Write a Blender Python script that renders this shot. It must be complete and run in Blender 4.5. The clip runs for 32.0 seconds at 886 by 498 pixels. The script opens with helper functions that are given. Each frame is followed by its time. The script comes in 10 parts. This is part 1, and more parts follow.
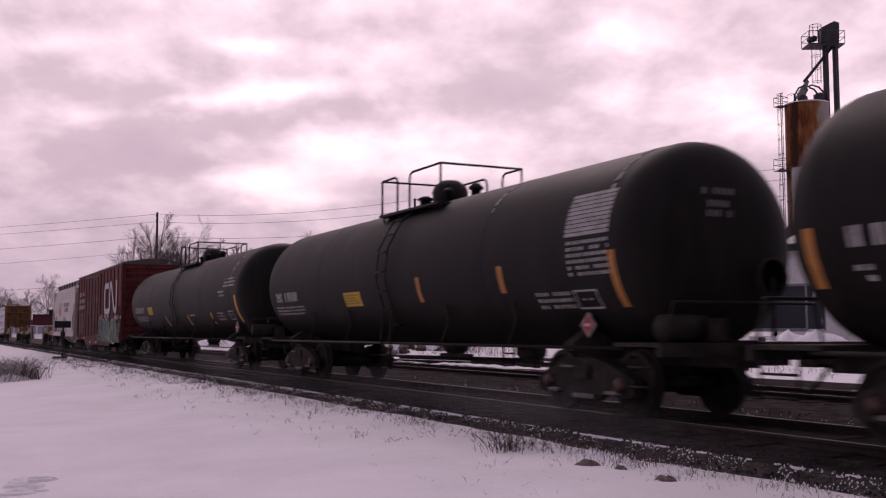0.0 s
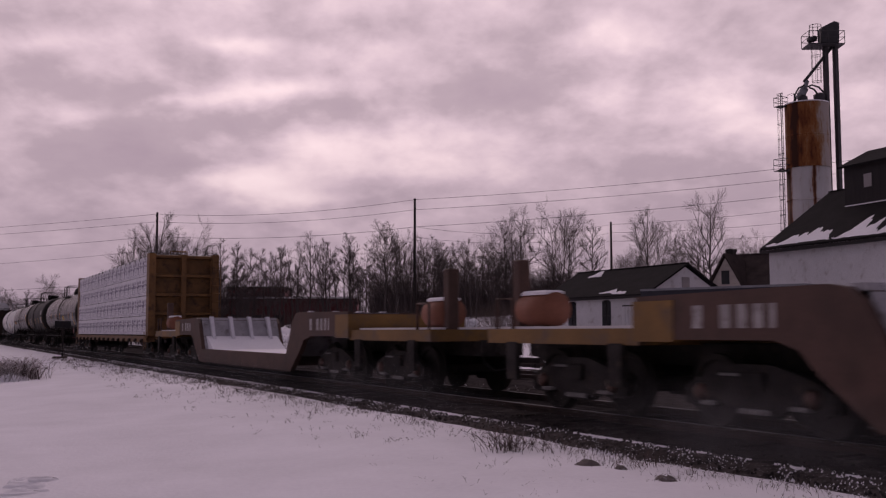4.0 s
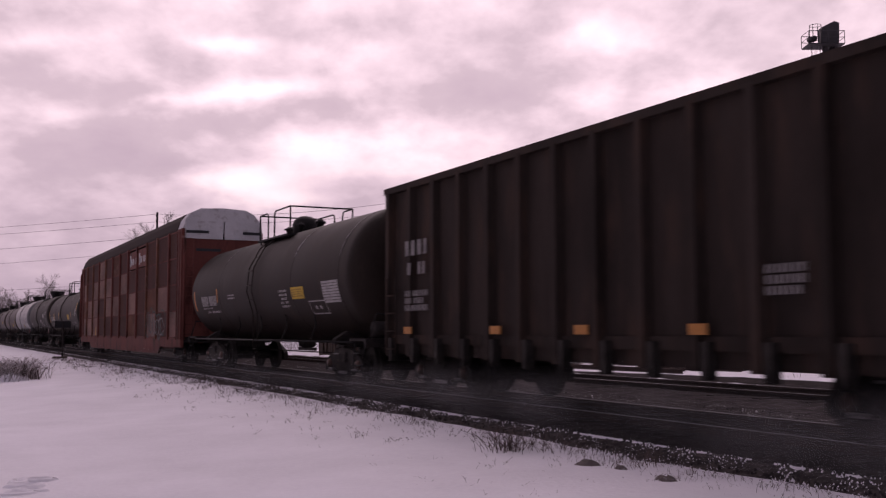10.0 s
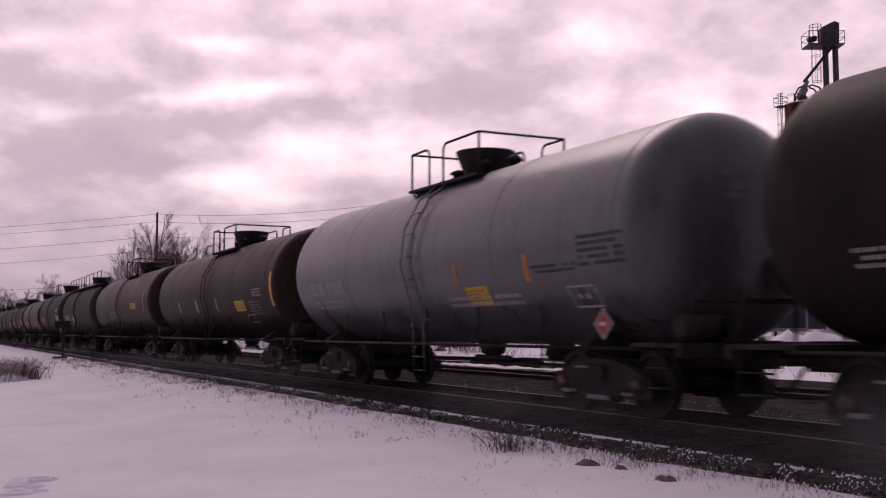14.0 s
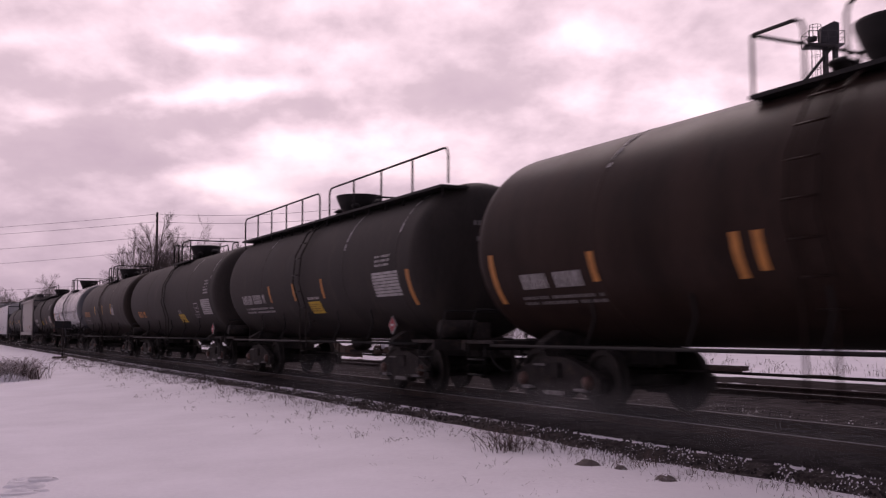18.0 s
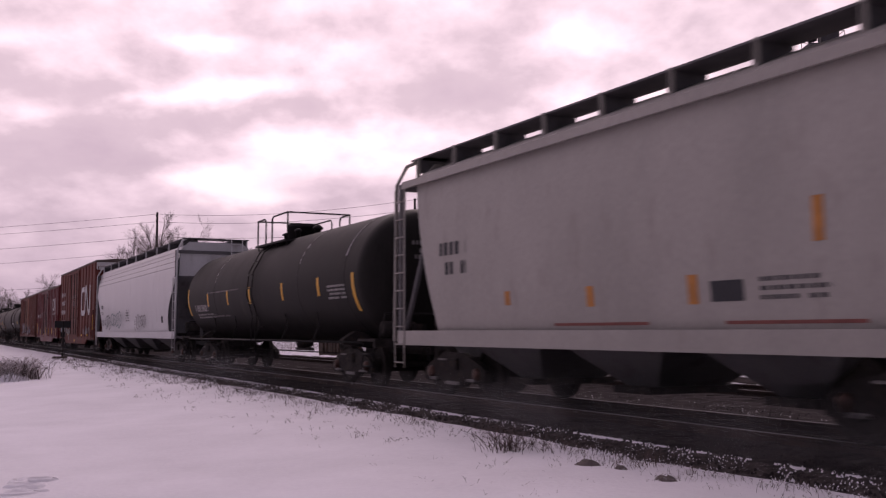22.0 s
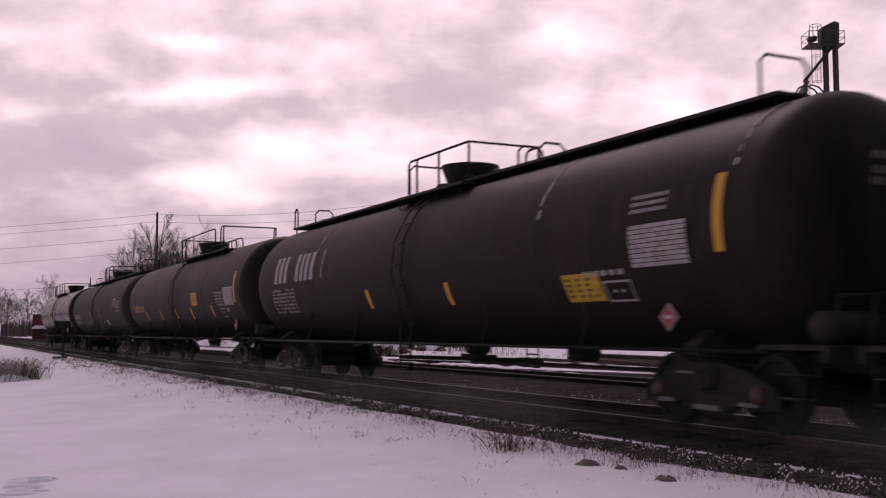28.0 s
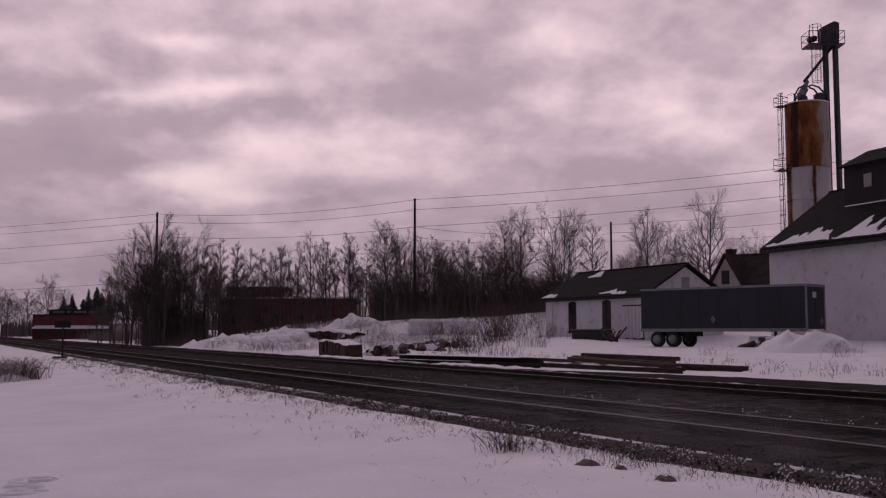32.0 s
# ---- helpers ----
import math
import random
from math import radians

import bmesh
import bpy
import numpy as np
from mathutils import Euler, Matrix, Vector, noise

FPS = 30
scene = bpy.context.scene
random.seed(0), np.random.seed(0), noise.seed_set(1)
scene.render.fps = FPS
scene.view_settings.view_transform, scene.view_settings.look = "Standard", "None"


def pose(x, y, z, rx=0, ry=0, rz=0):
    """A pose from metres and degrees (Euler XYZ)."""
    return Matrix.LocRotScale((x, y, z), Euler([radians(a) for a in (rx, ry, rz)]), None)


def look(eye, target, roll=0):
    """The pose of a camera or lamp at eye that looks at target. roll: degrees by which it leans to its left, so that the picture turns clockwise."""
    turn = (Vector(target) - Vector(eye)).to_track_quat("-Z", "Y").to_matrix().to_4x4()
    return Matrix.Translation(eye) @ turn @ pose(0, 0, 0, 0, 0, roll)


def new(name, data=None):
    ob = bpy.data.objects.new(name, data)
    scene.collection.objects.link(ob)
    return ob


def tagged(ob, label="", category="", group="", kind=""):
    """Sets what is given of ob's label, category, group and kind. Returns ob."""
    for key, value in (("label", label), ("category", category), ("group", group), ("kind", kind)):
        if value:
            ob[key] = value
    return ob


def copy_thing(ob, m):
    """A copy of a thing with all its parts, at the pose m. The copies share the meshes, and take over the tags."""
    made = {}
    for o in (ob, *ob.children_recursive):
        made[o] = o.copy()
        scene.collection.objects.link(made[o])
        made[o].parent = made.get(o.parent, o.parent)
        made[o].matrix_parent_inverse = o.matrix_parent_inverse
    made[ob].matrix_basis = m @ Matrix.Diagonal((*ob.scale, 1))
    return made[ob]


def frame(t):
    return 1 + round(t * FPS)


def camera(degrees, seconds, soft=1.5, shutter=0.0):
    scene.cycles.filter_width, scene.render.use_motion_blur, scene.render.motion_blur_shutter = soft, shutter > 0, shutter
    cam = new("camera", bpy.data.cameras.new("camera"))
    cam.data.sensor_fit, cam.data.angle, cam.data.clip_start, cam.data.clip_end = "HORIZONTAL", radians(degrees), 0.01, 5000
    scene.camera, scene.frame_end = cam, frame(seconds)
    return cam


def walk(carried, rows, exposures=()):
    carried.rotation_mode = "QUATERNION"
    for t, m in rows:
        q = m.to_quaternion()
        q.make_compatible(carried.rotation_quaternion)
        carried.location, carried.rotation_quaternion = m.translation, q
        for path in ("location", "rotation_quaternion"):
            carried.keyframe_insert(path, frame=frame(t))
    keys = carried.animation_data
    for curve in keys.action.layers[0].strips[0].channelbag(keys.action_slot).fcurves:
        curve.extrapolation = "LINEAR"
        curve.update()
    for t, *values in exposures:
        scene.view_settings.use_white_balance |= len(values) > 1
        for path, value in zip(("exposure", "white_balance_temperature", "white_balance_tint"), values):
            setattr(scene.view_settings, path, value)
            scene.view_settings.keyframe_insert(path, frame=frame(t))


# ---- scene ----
# ---- camera: a tripod beside the line; x runs along the track, z = 0 is the rail head ----
SECONDS = 32.0
SPEED = 22.69          # m/s, towards +x
cam = camera(46.80, SECONDS, soft=1.25, shutter=0.16)
EYE = Vector((0.0, -9.534, 1.187))
AXIS = Vector((-0.89143, 0.44598, 0.08009))
POSE = look(EYE, EYE + AXIS * 20, -0.113)
walk(cam, [(0.0, POSE), (16.0, POSE), (SECONDS, POSE)],
     exposures=[(0, 0.15, 6850, 33), (1, 0.12, 6850, 33), (2, 0.38, 6850, 33), (2.6, 0.12, 6850, 33), (3, -0.12, 6850, 33), (3.6, -0.4, 6850, 33), (5.5, -0.2, 6850, 33), (6, -0.24, 6850, 33), (7, -0.05, 6850, 33), (8, 0, 6850, 33), (9, -0.38, 6850, 33), (10, 0.1, 6850, 33), (11, 0.42, 6850, 33), (12, 0.6, 6850, 33), (13, 0.08, 6850, 33), (14, 0.05, 6850, 33), (17, 0.15, 6850, 33), (19, 0.16, 6850, 33), (21, 0.13, 6850, 33), (22, 0.25, 6850, 33), (23, 0.12, 6850, 33), (24, 0.25, 6850, 33), (25, 0.44, 6850, 33), (27.5, 0.12, 6850, 33), (29, 0.12, 6850, 33), (30.5, 0.16, 6850, 33), (31.2, 0.05, 6850, 33), (31.7, -0.4, 6850, 33), (32, -0.52, 6850, 33)])

# ---- light: a cloud deck, a weak wide sun behind it ----
RIGHT = Vector((0.44732, 0.89437, 0.0))
FORE = Vector((-0.89437, 0.44732, 0.0))
SUN_AZ, SUN_EL = math.atan2(FORE.x, FORE.y) - 0.1, radians(40)


def cloud_light(nt, direction):
    """The radiance of the cloud deck in a direction: drifting streaks, lighter rifts low in front."""
    N, L = nt.nodes, nt.links

    def math_node(op, a, b=None, c=None):
        n = N.new("ShaderNodeMath")
        n.operation = op
        for i, v in enumerate((a, b, c)):
            if v is None:
                continue
            if isinstance(v, (int, float)):
                n.inputs[i].default_value = v
            else:
                L.new(v, n.inputs[i])
        return n.outputs[0]

    def dot(v):
        n = N.new("ShaderNodeVectorMath")
        n.operation = "DOT_PRODUCT"
        L.new(direction, n.inputs[0])
        n.inputs[1].default_value = v
        return n.outputs["Value"]

    up, ahead, side = dot((0, 0, 1)), dot(FORE), dot(RIGHT)
    height = math_node("MAXIMUM", up, 0.0)
    low = math_node("ADD", height, 0.34)
    comb = N.new("ShaderNodeCombineXYZ")
    L.new(math_node("DIVIDE", side, low), comb.inputs[0])
    L.new(math_node("DIVIDE", ahead, low), comb.inputs[1])

    def field(scale, detail, rough, shift, squash=1.0):
        m = N.new("ShaderNodeMapping")
        m.inputs["Location"].default_value = shift
        m.inputs["Scale"].default_value = (scale, scale * squash, scale)
        L.new(comb.outputs[0], m.inputs["Vector"])
        n = N.new("ShaderNodeTexNoise")
        n.inputs["Scale"].default_value = 1.0
        n.inputs["Detail"].default_value = detail
        n.inputs["Roughness"].default_value = rough
        n.inputs["Distortion"].default_value = 0.15
        L.new(m.outputs[0], n.inputs["Vector"])
        return n.outputs["Fac"]

    big = field(2.4, 5.0, 0.55, (3.1, 1.7, 0.0), 0.95)
    fine = field(6.5, 5.0, 0.52, (0.4, 7.3, 0.0), 0.9)
    wisp = field(17.0, 4.0, 0.55, (5.4, 2.3, 0.0), 0.8)
    wob = math_node("MULTIPLY", math_node("SUBTRACT", fine, 0.5), 0.05)
    wob2 = math_node("MULTIPLY", math_node("SUBTRACT", big, 0.5), 0.05)
    front = math_node("MAXIMUM", ahead, 0.05)
    u = math_node("ADD", math_node("DIVIDE", side, front), wob)
    v = math_node("ADD", math_node("DIVIDE", up, front), wob2)
    total = math_node("ADD", math_node("MULTIPLY", math_node("SUBTRACT", big, 0.5), 0.55), math_node("MULTIPLY", math_node("SUBTRACT", fine, 0.5), 0.62))
    total = math_node("ADD", total, math_node("MULTIPLY", math_node("SUBTRACT", wisp, 0.5), 0.24))
    # rifts (lighter) and banks (darker): across, up, half-width, half-height, weight
    for a, b, w, h, k in ((-0.19, 0.150, 0.055, 0.014, 0.55), (-0.145, 0.133, 0.040, 0.009, 0.40), (-0.09, 0.190, 0.12, 0.018, 0.24), (-0.15, 0.240, 0.07, 0.012, 0.26),
                          (-0.25, 0.233, 0.035, 0.008, 0.22), (-0.19, 0.288, 0.04, 0.010, 0.25), (-0.06, 0.275, 0.045, 0.022, 0.22), (0.03, 0.165, 0.10, 0.014, 0.15),
                          (-0.36, 0.215, 0.03, 0.010, 0.18), (-0.40, 0.285, 0.04, 0.014, 0.18), (0.17, 0.300, 0.04, 0.020, 0.2), (-0.05, 0.160, 0.06, 0.010, 0.12), (0.30, 0.21, 0.08, 0.02, 0.1),
                          (-0.31, 0.245, 0.10, 0.020, -0.20), (-0.33, 0.185, 0.12, 0.025, -0.20), (-0.20, 0.205, 0.10, 0.018, -0.18), (-0.12, 0.295, 0.05, 0.014, -0.16),
                          (0.10, 0.240, 0.05, 0.018, -0.16), (-0.28, 0.155, 0.06, 0.014, -0.12), (0.0, 0.225, 0.08, 0.012, -0.10), (0.22, 0.16, 0.12, 0.03, -0.10)):
        du = math_node("DIVIDE", math_node("SUBTRACT", u, a), w)
        dv = math_node("DIVIDE", math_node("SUBTRACT", v, b), h)
        d2 = math_node("ADD", math_node("MULTIPLY", du, du), math_node("MULTIPLY", dv, dv))
        total = math_node("ADD", total, math_node("MULTIPLY", math_node("POWER", 2.71828, math_node("MULTIPLY", d2, -1.0)), k))
    ramp = N.new("ShaderNodeValToRGB")
    e = ramp.color_ramp.elements
    e[0].position, e[0].color = 0.0, (0.33, 0.28, 0.325, 1)
    e[1].position, e[1].color = 1.0, (0.97, 0.885, 0.850, 1)
    for pos, col in ((0.38, (0.42, 0.37, 0.40, 1)), (0.56, (0.60, 0.53, 0.56, 1)), (0.78, (0.83, 0.745, 0.735, 1))):
        el = e.new(pos)
        el.color = col
    L.new(math_node("ADD", total, 0.5), ramp.inputs["Fac"])
    # towards the horizon the deck closes into an even violet grey
    veil = N.new("ShaderNodeMapRange")
    veil.inputs["From Min"].default_value, veil.inputs["From Max"].default_value = 0.02, 0.21
    veil.inputs["To Min"].default_value, veil.inputs["To Max"].default_value = 0.85, 0.0
    L.new(up, veil.inputs["Value"])
    mix = N.new("ShaderNodeMixRGB")
    mix.inputs["Color2"].default_value = (0.262, 0.228, 0.270, 1)
    L.new(veil.outputs[0], mix.inputs["Fac"])
    L.new(ramp.outputs[0], mix.inputs["Color1"])
    # the deck is thin towards the hidden sun and thick behind the camera
    glow = N.new("ShaderNodeMapRange")
    glow.interpolation_type = "SMOOTHSTEP"
    glow.inputs["From Min"].default_value, glow.inputs["From Max"].default_value = -0.6, 0.95
    glow.inputs["To Min"].default_value, glow.inputs["To Max"].default_value = 0.31, 1.42
    L.new(ahead, glow.inputs["Value"])
    lit = N.new("ShaderNodeVectorMath")
    lit.operation = "SCALE"
    L.new(mix.outputs[0], lit.inputs[0])
    L.new(glow.outputs[0], lit.inputs["Scale"])
    return lit.outputs[0]


def make_world():
    world = bpy.data.worlds.new("overcast_sky")
    scene.world = world
    world.use_nodes = True
    nt = world.node_tree
    nt.nodes.clear()
    out = nt.nodes.new("ShaderNodeOutputWorld")
    clear = nt.nodes.new("ShaderNodeBackground")
    clear.inputs["Strength"].default_value = 0.03
    sky = nt.nodes.new("ShaderNodeTexSky")
    sky.sky_type = "NISHITA"
    sky.sun_disc = False
    sky.sun_elevation, sky.sun_rotation = SUN_EL, SUN_AZ
    nt.links.new(sky.outputs[0], clear.inputs["Color"])
    cloud = nt.nodes.new("ShaderNodeBackground")
    cloud.inputs["Strength"].default_value = 0.82
    geo = nt.nodes.new("ShaderNodeTexCoord")
    nt.links.new(cloud_light(nt, geo.outputs["Generated"]), cloud.inputs["Color"])
    add = nt.nodes.new("ShaderNodeAddShader")
    nt.links.new(clear.outputs[0], add.inputs[0])
    nt.links.new(cloud.outputs[0], add.inputs[1])
    nt.links.new(add.outputs[0], out.inputs["Surface"])


make_world()
sun = new("sun", bpy.data.lights.new("sun", "SUN"))
sun.data.energy, sun.data.angle, sun.data.color = 0.45, radians(25), (1.0, 0.93, 0.88)
sun.matrix_basis = look((0, 0, 0), (-math.sin(SUN_AZ) * math.cos(SUN_EL), -math.cos(SUN_AZ) * math.cos(SUN_EL), -math.sin(SUN_EL)))
sun.location = (0, 0, 60)


# ---- materials ----
def mat(name, col, rough=0.7, metal=0.0, var=0.25, scale=1.2, stretch=(1, 1, 1), grain=30.0, bump=0.15, dirt=None, dirt_amt=0.5, spec=0.3, coat=0.0):
    """Paint, metal, wood or earth: a base colour with blotches, fine grain, relief and, where given, dirt with an outline of its own."""
    m = bpy.data.materials.new(name)
    m.use_nodes = True
    nt = m.node_tree
    N, L = nt.nodes, nt.links
    b = N["Principled BSDF"]
    b.inputs["Roughness"].default_value, b.inputs["Metallic"].default_value = rough, metal
    b.inputs["Specular IOR Level"].default_value = spec
    if coat:
        b.inputs["Coat Weight"].default_value, b.inputs["Coat Roughness"].default_value = coat, 0.25
    tc = N.new("ShaderNodeTexCoord")
    mp = N.new("ShaderNodeMapping")
    mp.inputs["Scale"].default_value = stretch
    L.new(tc.outputs["Object"], mp.inputs["Vector"])
    info = N.new("ShaderNodeObjectInfo")
    off = N.new("ShaderNodeVectorMath")
    off.operation = "ADD"
    L.new(mp.outputs[0], off.inputs[0])
    sc = N.new("ShaderNodeMath")
    sc.operation = "MULTIPLY"
    sc.inputs[1].default_value = 37.0
    L.new(info.outputs["Random"], sc.inputs[0])
    L.new(sc.outputs[0], off.inputs[1])

    def noise_tex(s, det):
        n = N.new("ShaderNodeTexNoise")
        n.inputs["Scale"].default_value, n.inputs["Detail"].default_value = s, det
        n.inputs["Roughness"].default_value = 0.6
        L.new(off.outputs[0], n.inputs["Vector"])
        return n.outputs["Fac"]

    big, small = noise_tex(scale, 5), noise_tex(grain, 3)
    r = N.new("ShaderNodeValToRGB")
    lo = tuple(c * (1 - var) for c in col) + (1,)
    hi = tuple(min(1, c * (1 + var)) for c in col) + (1,)
    r.color_ramp.elements[0].position, r.color_ramp.elements[0].color = 0.3, lo
    r.color_ramp.elements[1].position, r.color_ramp.elements[1].color = 0.7, hi
    L.new(big, r.inputs["Fac"])
    g = N.new("ShaderNodeMixRGB")
    g.blend_type = "OVERLAY"
    g.inputs["Fac"].default_value = 0.25
    L.new(r.outputs[0], g.inputs["Color1"])
    L.new(small, g.inputs["Color2"])
    colour = g.outputs[0]
    if dirt:
        d = noise_tex(scale * 2.3 + 0.37, 8)
        dr = N.new("ShaderNodeValToRGB")
        dr.color_ramp.elements[0].position, dr.color_ramp.elements[0].color = 0.62 - 0.25 * dirt_amt, (0, 0, 0, 1)
        dr.color_ramp.elements[1].position, dr.color_ramp.elements[1].color = 0.78 - 0.2 * dirt_amt, (1, 1, 1, 1)
        L.new(d, dr.inputs["Fac"])
        mx = N.new("ShaderNodeMixRGB")
        mx.inputs["Color2"].default_value = (*dirt, 1)
        L.new(dr.outputs[0], mx.inputs["Fac"])
        L.new(colour, mx.inputs["Color1"])
        colour = mx.outputs[0]
    L.new(colour, b.inputs["Base Color"])
    rr = N.new("ShaderNodeMapRange")
    rr.inputs["To Min"].default_value, rr.inputs["To Max"].default_value = max(0.05, rough - 0.12), min(1, rough + 0.12)
    L.new(big, rr.inputs["Value"])
    L.new(rr.outputs[0], b.inputs["Roughness"])
    if bump:
        bp = N.new("ShaderNodeBump")
        bp.inputs["Strength"].default_value, bp.inputs["Distance"].default_value = bump, 0.02
        L.new(small, bp.inputs["Height"])
        L.new(bp.outputs[0], b.inputs["Normal"])
    return m


M_SNOW = mat("snow", (0.81, 0.78, 0.82), 0.85, var=0.07, scale=0.6, grain=14, bump=0.6)
M_BALLAST = mat("ballast_stone", (0.052, 0.045, 0.044), 0.9, var=0.5, scale=2.5, grain=26, bump=1.0, dirt=(0.030, 0.026, 0.025), dirt_amt=0.5, spec=0.0)
M_SHOULDER = mat("gravel_with_snow_grains", (0.064, 0.053, 0.051), 0.95, var=0.6, scale=8, grain=44, bump=1.0, dirt=(0.45, 0.43, 0.45), dirt_amt=0.10, spec=0.06)
M_TIE = mat("creosoted_wood", (0.034, 0.028, 0.0265), 0.9, var=0.35, scale=3, stretch=(6, 0.7, 3), grain=40, bump=0.5, spec=0.03)
M_RAIL = mat("worn_rail_steel", (0.11, 0.10, 0.105), 0.5, metal=0.3, var=0.15, scale=2, bump=0.05)
M_RUST = mat("rusty_steel", (0.048, 0.033, 0.029), 0.9, var=0.4, scale=3, bump=0.4, spec=0.15)
M_CRUST = mat("grey_packed_snow", (0.17, 0.155, 0.155), 0.9, var=0.35, scale=5, grain=20, bump=0.5)
M_STEEL = mat("grimy_running_gear", (0.034, 0.029, 0.028), 0.75, var=0.45, scale=3, grain=45, bump=0.3, dirt=(0.070, 0.052, 0.043), dirt_amt=0.3, spec=0.08)
M_WHEEL = mat("wheel_steel", (0.036, 0.031, 0.029), 0.7, var=0.35, scale=4, bump=0.2, spec=0.05)
M_TREAD = mat("bright_bearing_cap", (0.09, 0.05, 0.042), 0.45, metal=0.6, var=0.3, scale=6)
M_BLACK = mat("black_railing_paint", (0.020, 0.018, 0.018), 0.6, var=0.3, scale=3, spec=0.12)
M_WHITE = mat("white_lettering", (0.50, 0.48, 0.48), 0.7, var=0.15, scale=6, dirt=(0.25, 0.22, 0.22), dirt_amt=0.25)
M_TITLE = mat("weathered_white_lettering", (0.36, 0.325, 0.32), 0.7, var=0.25, scale=5, dirt=(0.14, 0.09, 0.085), dirt_amt=0.3)
M_DIM = mat("faded_lettering", (0.17, 0.155, 0.155), 0.7, var=0.3, scale=6)
M_YELLOW = mat("yellow_reflective_stripe", (0.60, 0.30, 0.02), 0.5, var=0.12, scale=5)
M_ORANGE = mat("dull_orange_stripe", (0.42, 0.17, 0.04), 0.6, var=0.2, scale=5)
M_LABEL_Y = mat("yellow_label", (0.50, 0.32, 0.03), 0.65, var=0.2, scale=6)
M_REDSTRIPE = mat("dull_red_stripe", (0.22, 0.075, 0.065), 0.7, var=0.2, scale=5)
M_RED = mat("red_placard", (0.36, 0.045, 0.055), 0.6, var=0.15, scale=6)
M_DARKMARK = mat("dark_lettering", (0.03, 0.03, 0.035), 0.7, var=0.2, scale=6)


# ---- mesh helpers ----
class Mesh:
    """Collects faces of simple solids, and makes one mesh of them."""

    def __init__(self):
        self.v, self.f, self.smooth = [], [], []

    def add(self, verts, faces, smooth=False):
        n = len(self.v)
        self.v += [tuple(p) for p in verts]
        self.f += [tuple(n + i for i in face) for face in faces]
        self.smooth += [smooth] * len(faces)
        return self

    def box(self, x0, x1, y0, y1, z0, z1):
        vs = [(x, y, z) for z in (z0, z1) for x, y in ((x0, y0), (x1, y0), (x1, y1), (x0, y1))]
        return self.add(vs, [(3, 2, 1, 0), (4, 5, 6, 7), (0, 1, 5, 4), (1, 2, 6, 5), (2, 3, 7, 6), (3, 0, 4, 7)])

    def bevel_box(self, x0, x1, y0, y1, z0, z1, c):
        """A box whose upright edges and top rim are chamfered by c."""
        def ring(z, d):
            return [(x0 + c + d, y0 + d, z), (x1 - c - d, y0 + d, z), (x1 - d, y0 + c + d, z), (x1 - d, y1 - c - d, z), (x1 - c - d, y1 - d, z), (x0 + c + d, y1 - d, z), (x0 + d, y1 - c - d, z), (x0 + d, y0 + c + d, z)]
        vs = ring(z0, 0) + ring(z1 - c, 0) + ring(z1, c)
        fs = [tuple(reversed(range(8))), tuple(range(16, 24))]
        for k in (0, 8):
            fs += [(k + i, k + (i + 1) % 8, k + 8 + (i + 1) % 8, k + 8 + i) for i in range(8)]
        return self.add(vs, fs)

    def prism(self, outline, a, b, axis="y"):
        """An outline of two coordinates drawn out along an axis: (x, z) along y, (y, z) along x, or (x, y) along z."""
        def at(p, t):
            return {"y": (p[0], t, p[1]), "x": (t, p[0], p[1]), "z": (p[0], p[1], t)}[axis]
        n = len(outline)
        vs = [at(p, a) for p in outline] + [at(p, b) for p in outline]
        fs = [tuple(range(n)), tuple(reversed(range(n, 2 * n)))] + [(i, n + i, n + (i + 1) % n, (i + 1) % n) for i in range(n)]
        return self.add(vs, fs)

    def tube(self, pts, r, seg=6, closed=False, smooth=True, r2=None):
        """A round bar along a run of points, thinning to r2 at its end."""
        pts = [Vector(p) for p in pts]
        n, vs = len(pts), []
        ref = None
        for i, p in enumerate(pts):
            d = (pts[(i + 1) % n] - pts[i - 1]) if closed else (pts[min(i + 1, n - 1)] - pts[max(i - 1, 0)])
            d.normalize()
            if ref is None or abs(ref.dot(d)) > 0.95:
                ref = Vector((0, 0, 1)) if abs(d.z) < 0.9 else Vector((1, 0, 0))
            s = d.cross(ref).normalized()
            t = d.cross(s)
            ref = -t if abs(t.dot(ref)) > 0.3 else ref
            rad = r if r2 is None else r + (r2 - r) * i / max(1, n - 1)
            vs += [p + rad * (math.cos(6.28319 * k / seg) * s + math.sin(6.28319 * k / seg) * t) for k in range(seg)]
        fs = []
        for i in range(n if closed else n - 1):
            a, b = i * seg, ((i + 1) % n) * seg
            fs += [(a + k, a + (k + 1) % seg, b + (k + 1) % seg, b + k) for k in range(seg)]
        if not closed:
            fs += [tuple(reversed(range(seg))), tuple(range((n - 1) * seg, n * seg))]
        return self.add(vs, fs, smooth)

    def lathe(self, profile, seg=32, axis="x", centre=(0, 0, 0), smooth=True, start=0.0):
        """A profile of (along, radius) turned round an axis."""
        vs, fs = [], []
        for a, r in profile:
            for k in range(seg):
                c, s = r * math.cos(start + 6.283185 * k / seg), r * math.sin(start + 6.283185 * k / seg)
                p = {"x": (a, c, s), "y": (s, a, c), "z": (c, s, a)}[axis]
                vs.append((p[0] + centre[0], p[1] + centre[1], p[2] + centre[2]))
        for i in range(len(profile) - 1):
            a, b = i * seg, (i + 1) * seg
            fs += [(a + k, a + (k + 1) % seg, b + (k + 1) % seg, b + k) for k in range(seg)]
        fs += [tuple(range(seg)), tuple(range((len(profile) - 1) * seg, len(profile) * seg))]
        return self.add(vs, fs, smooth)

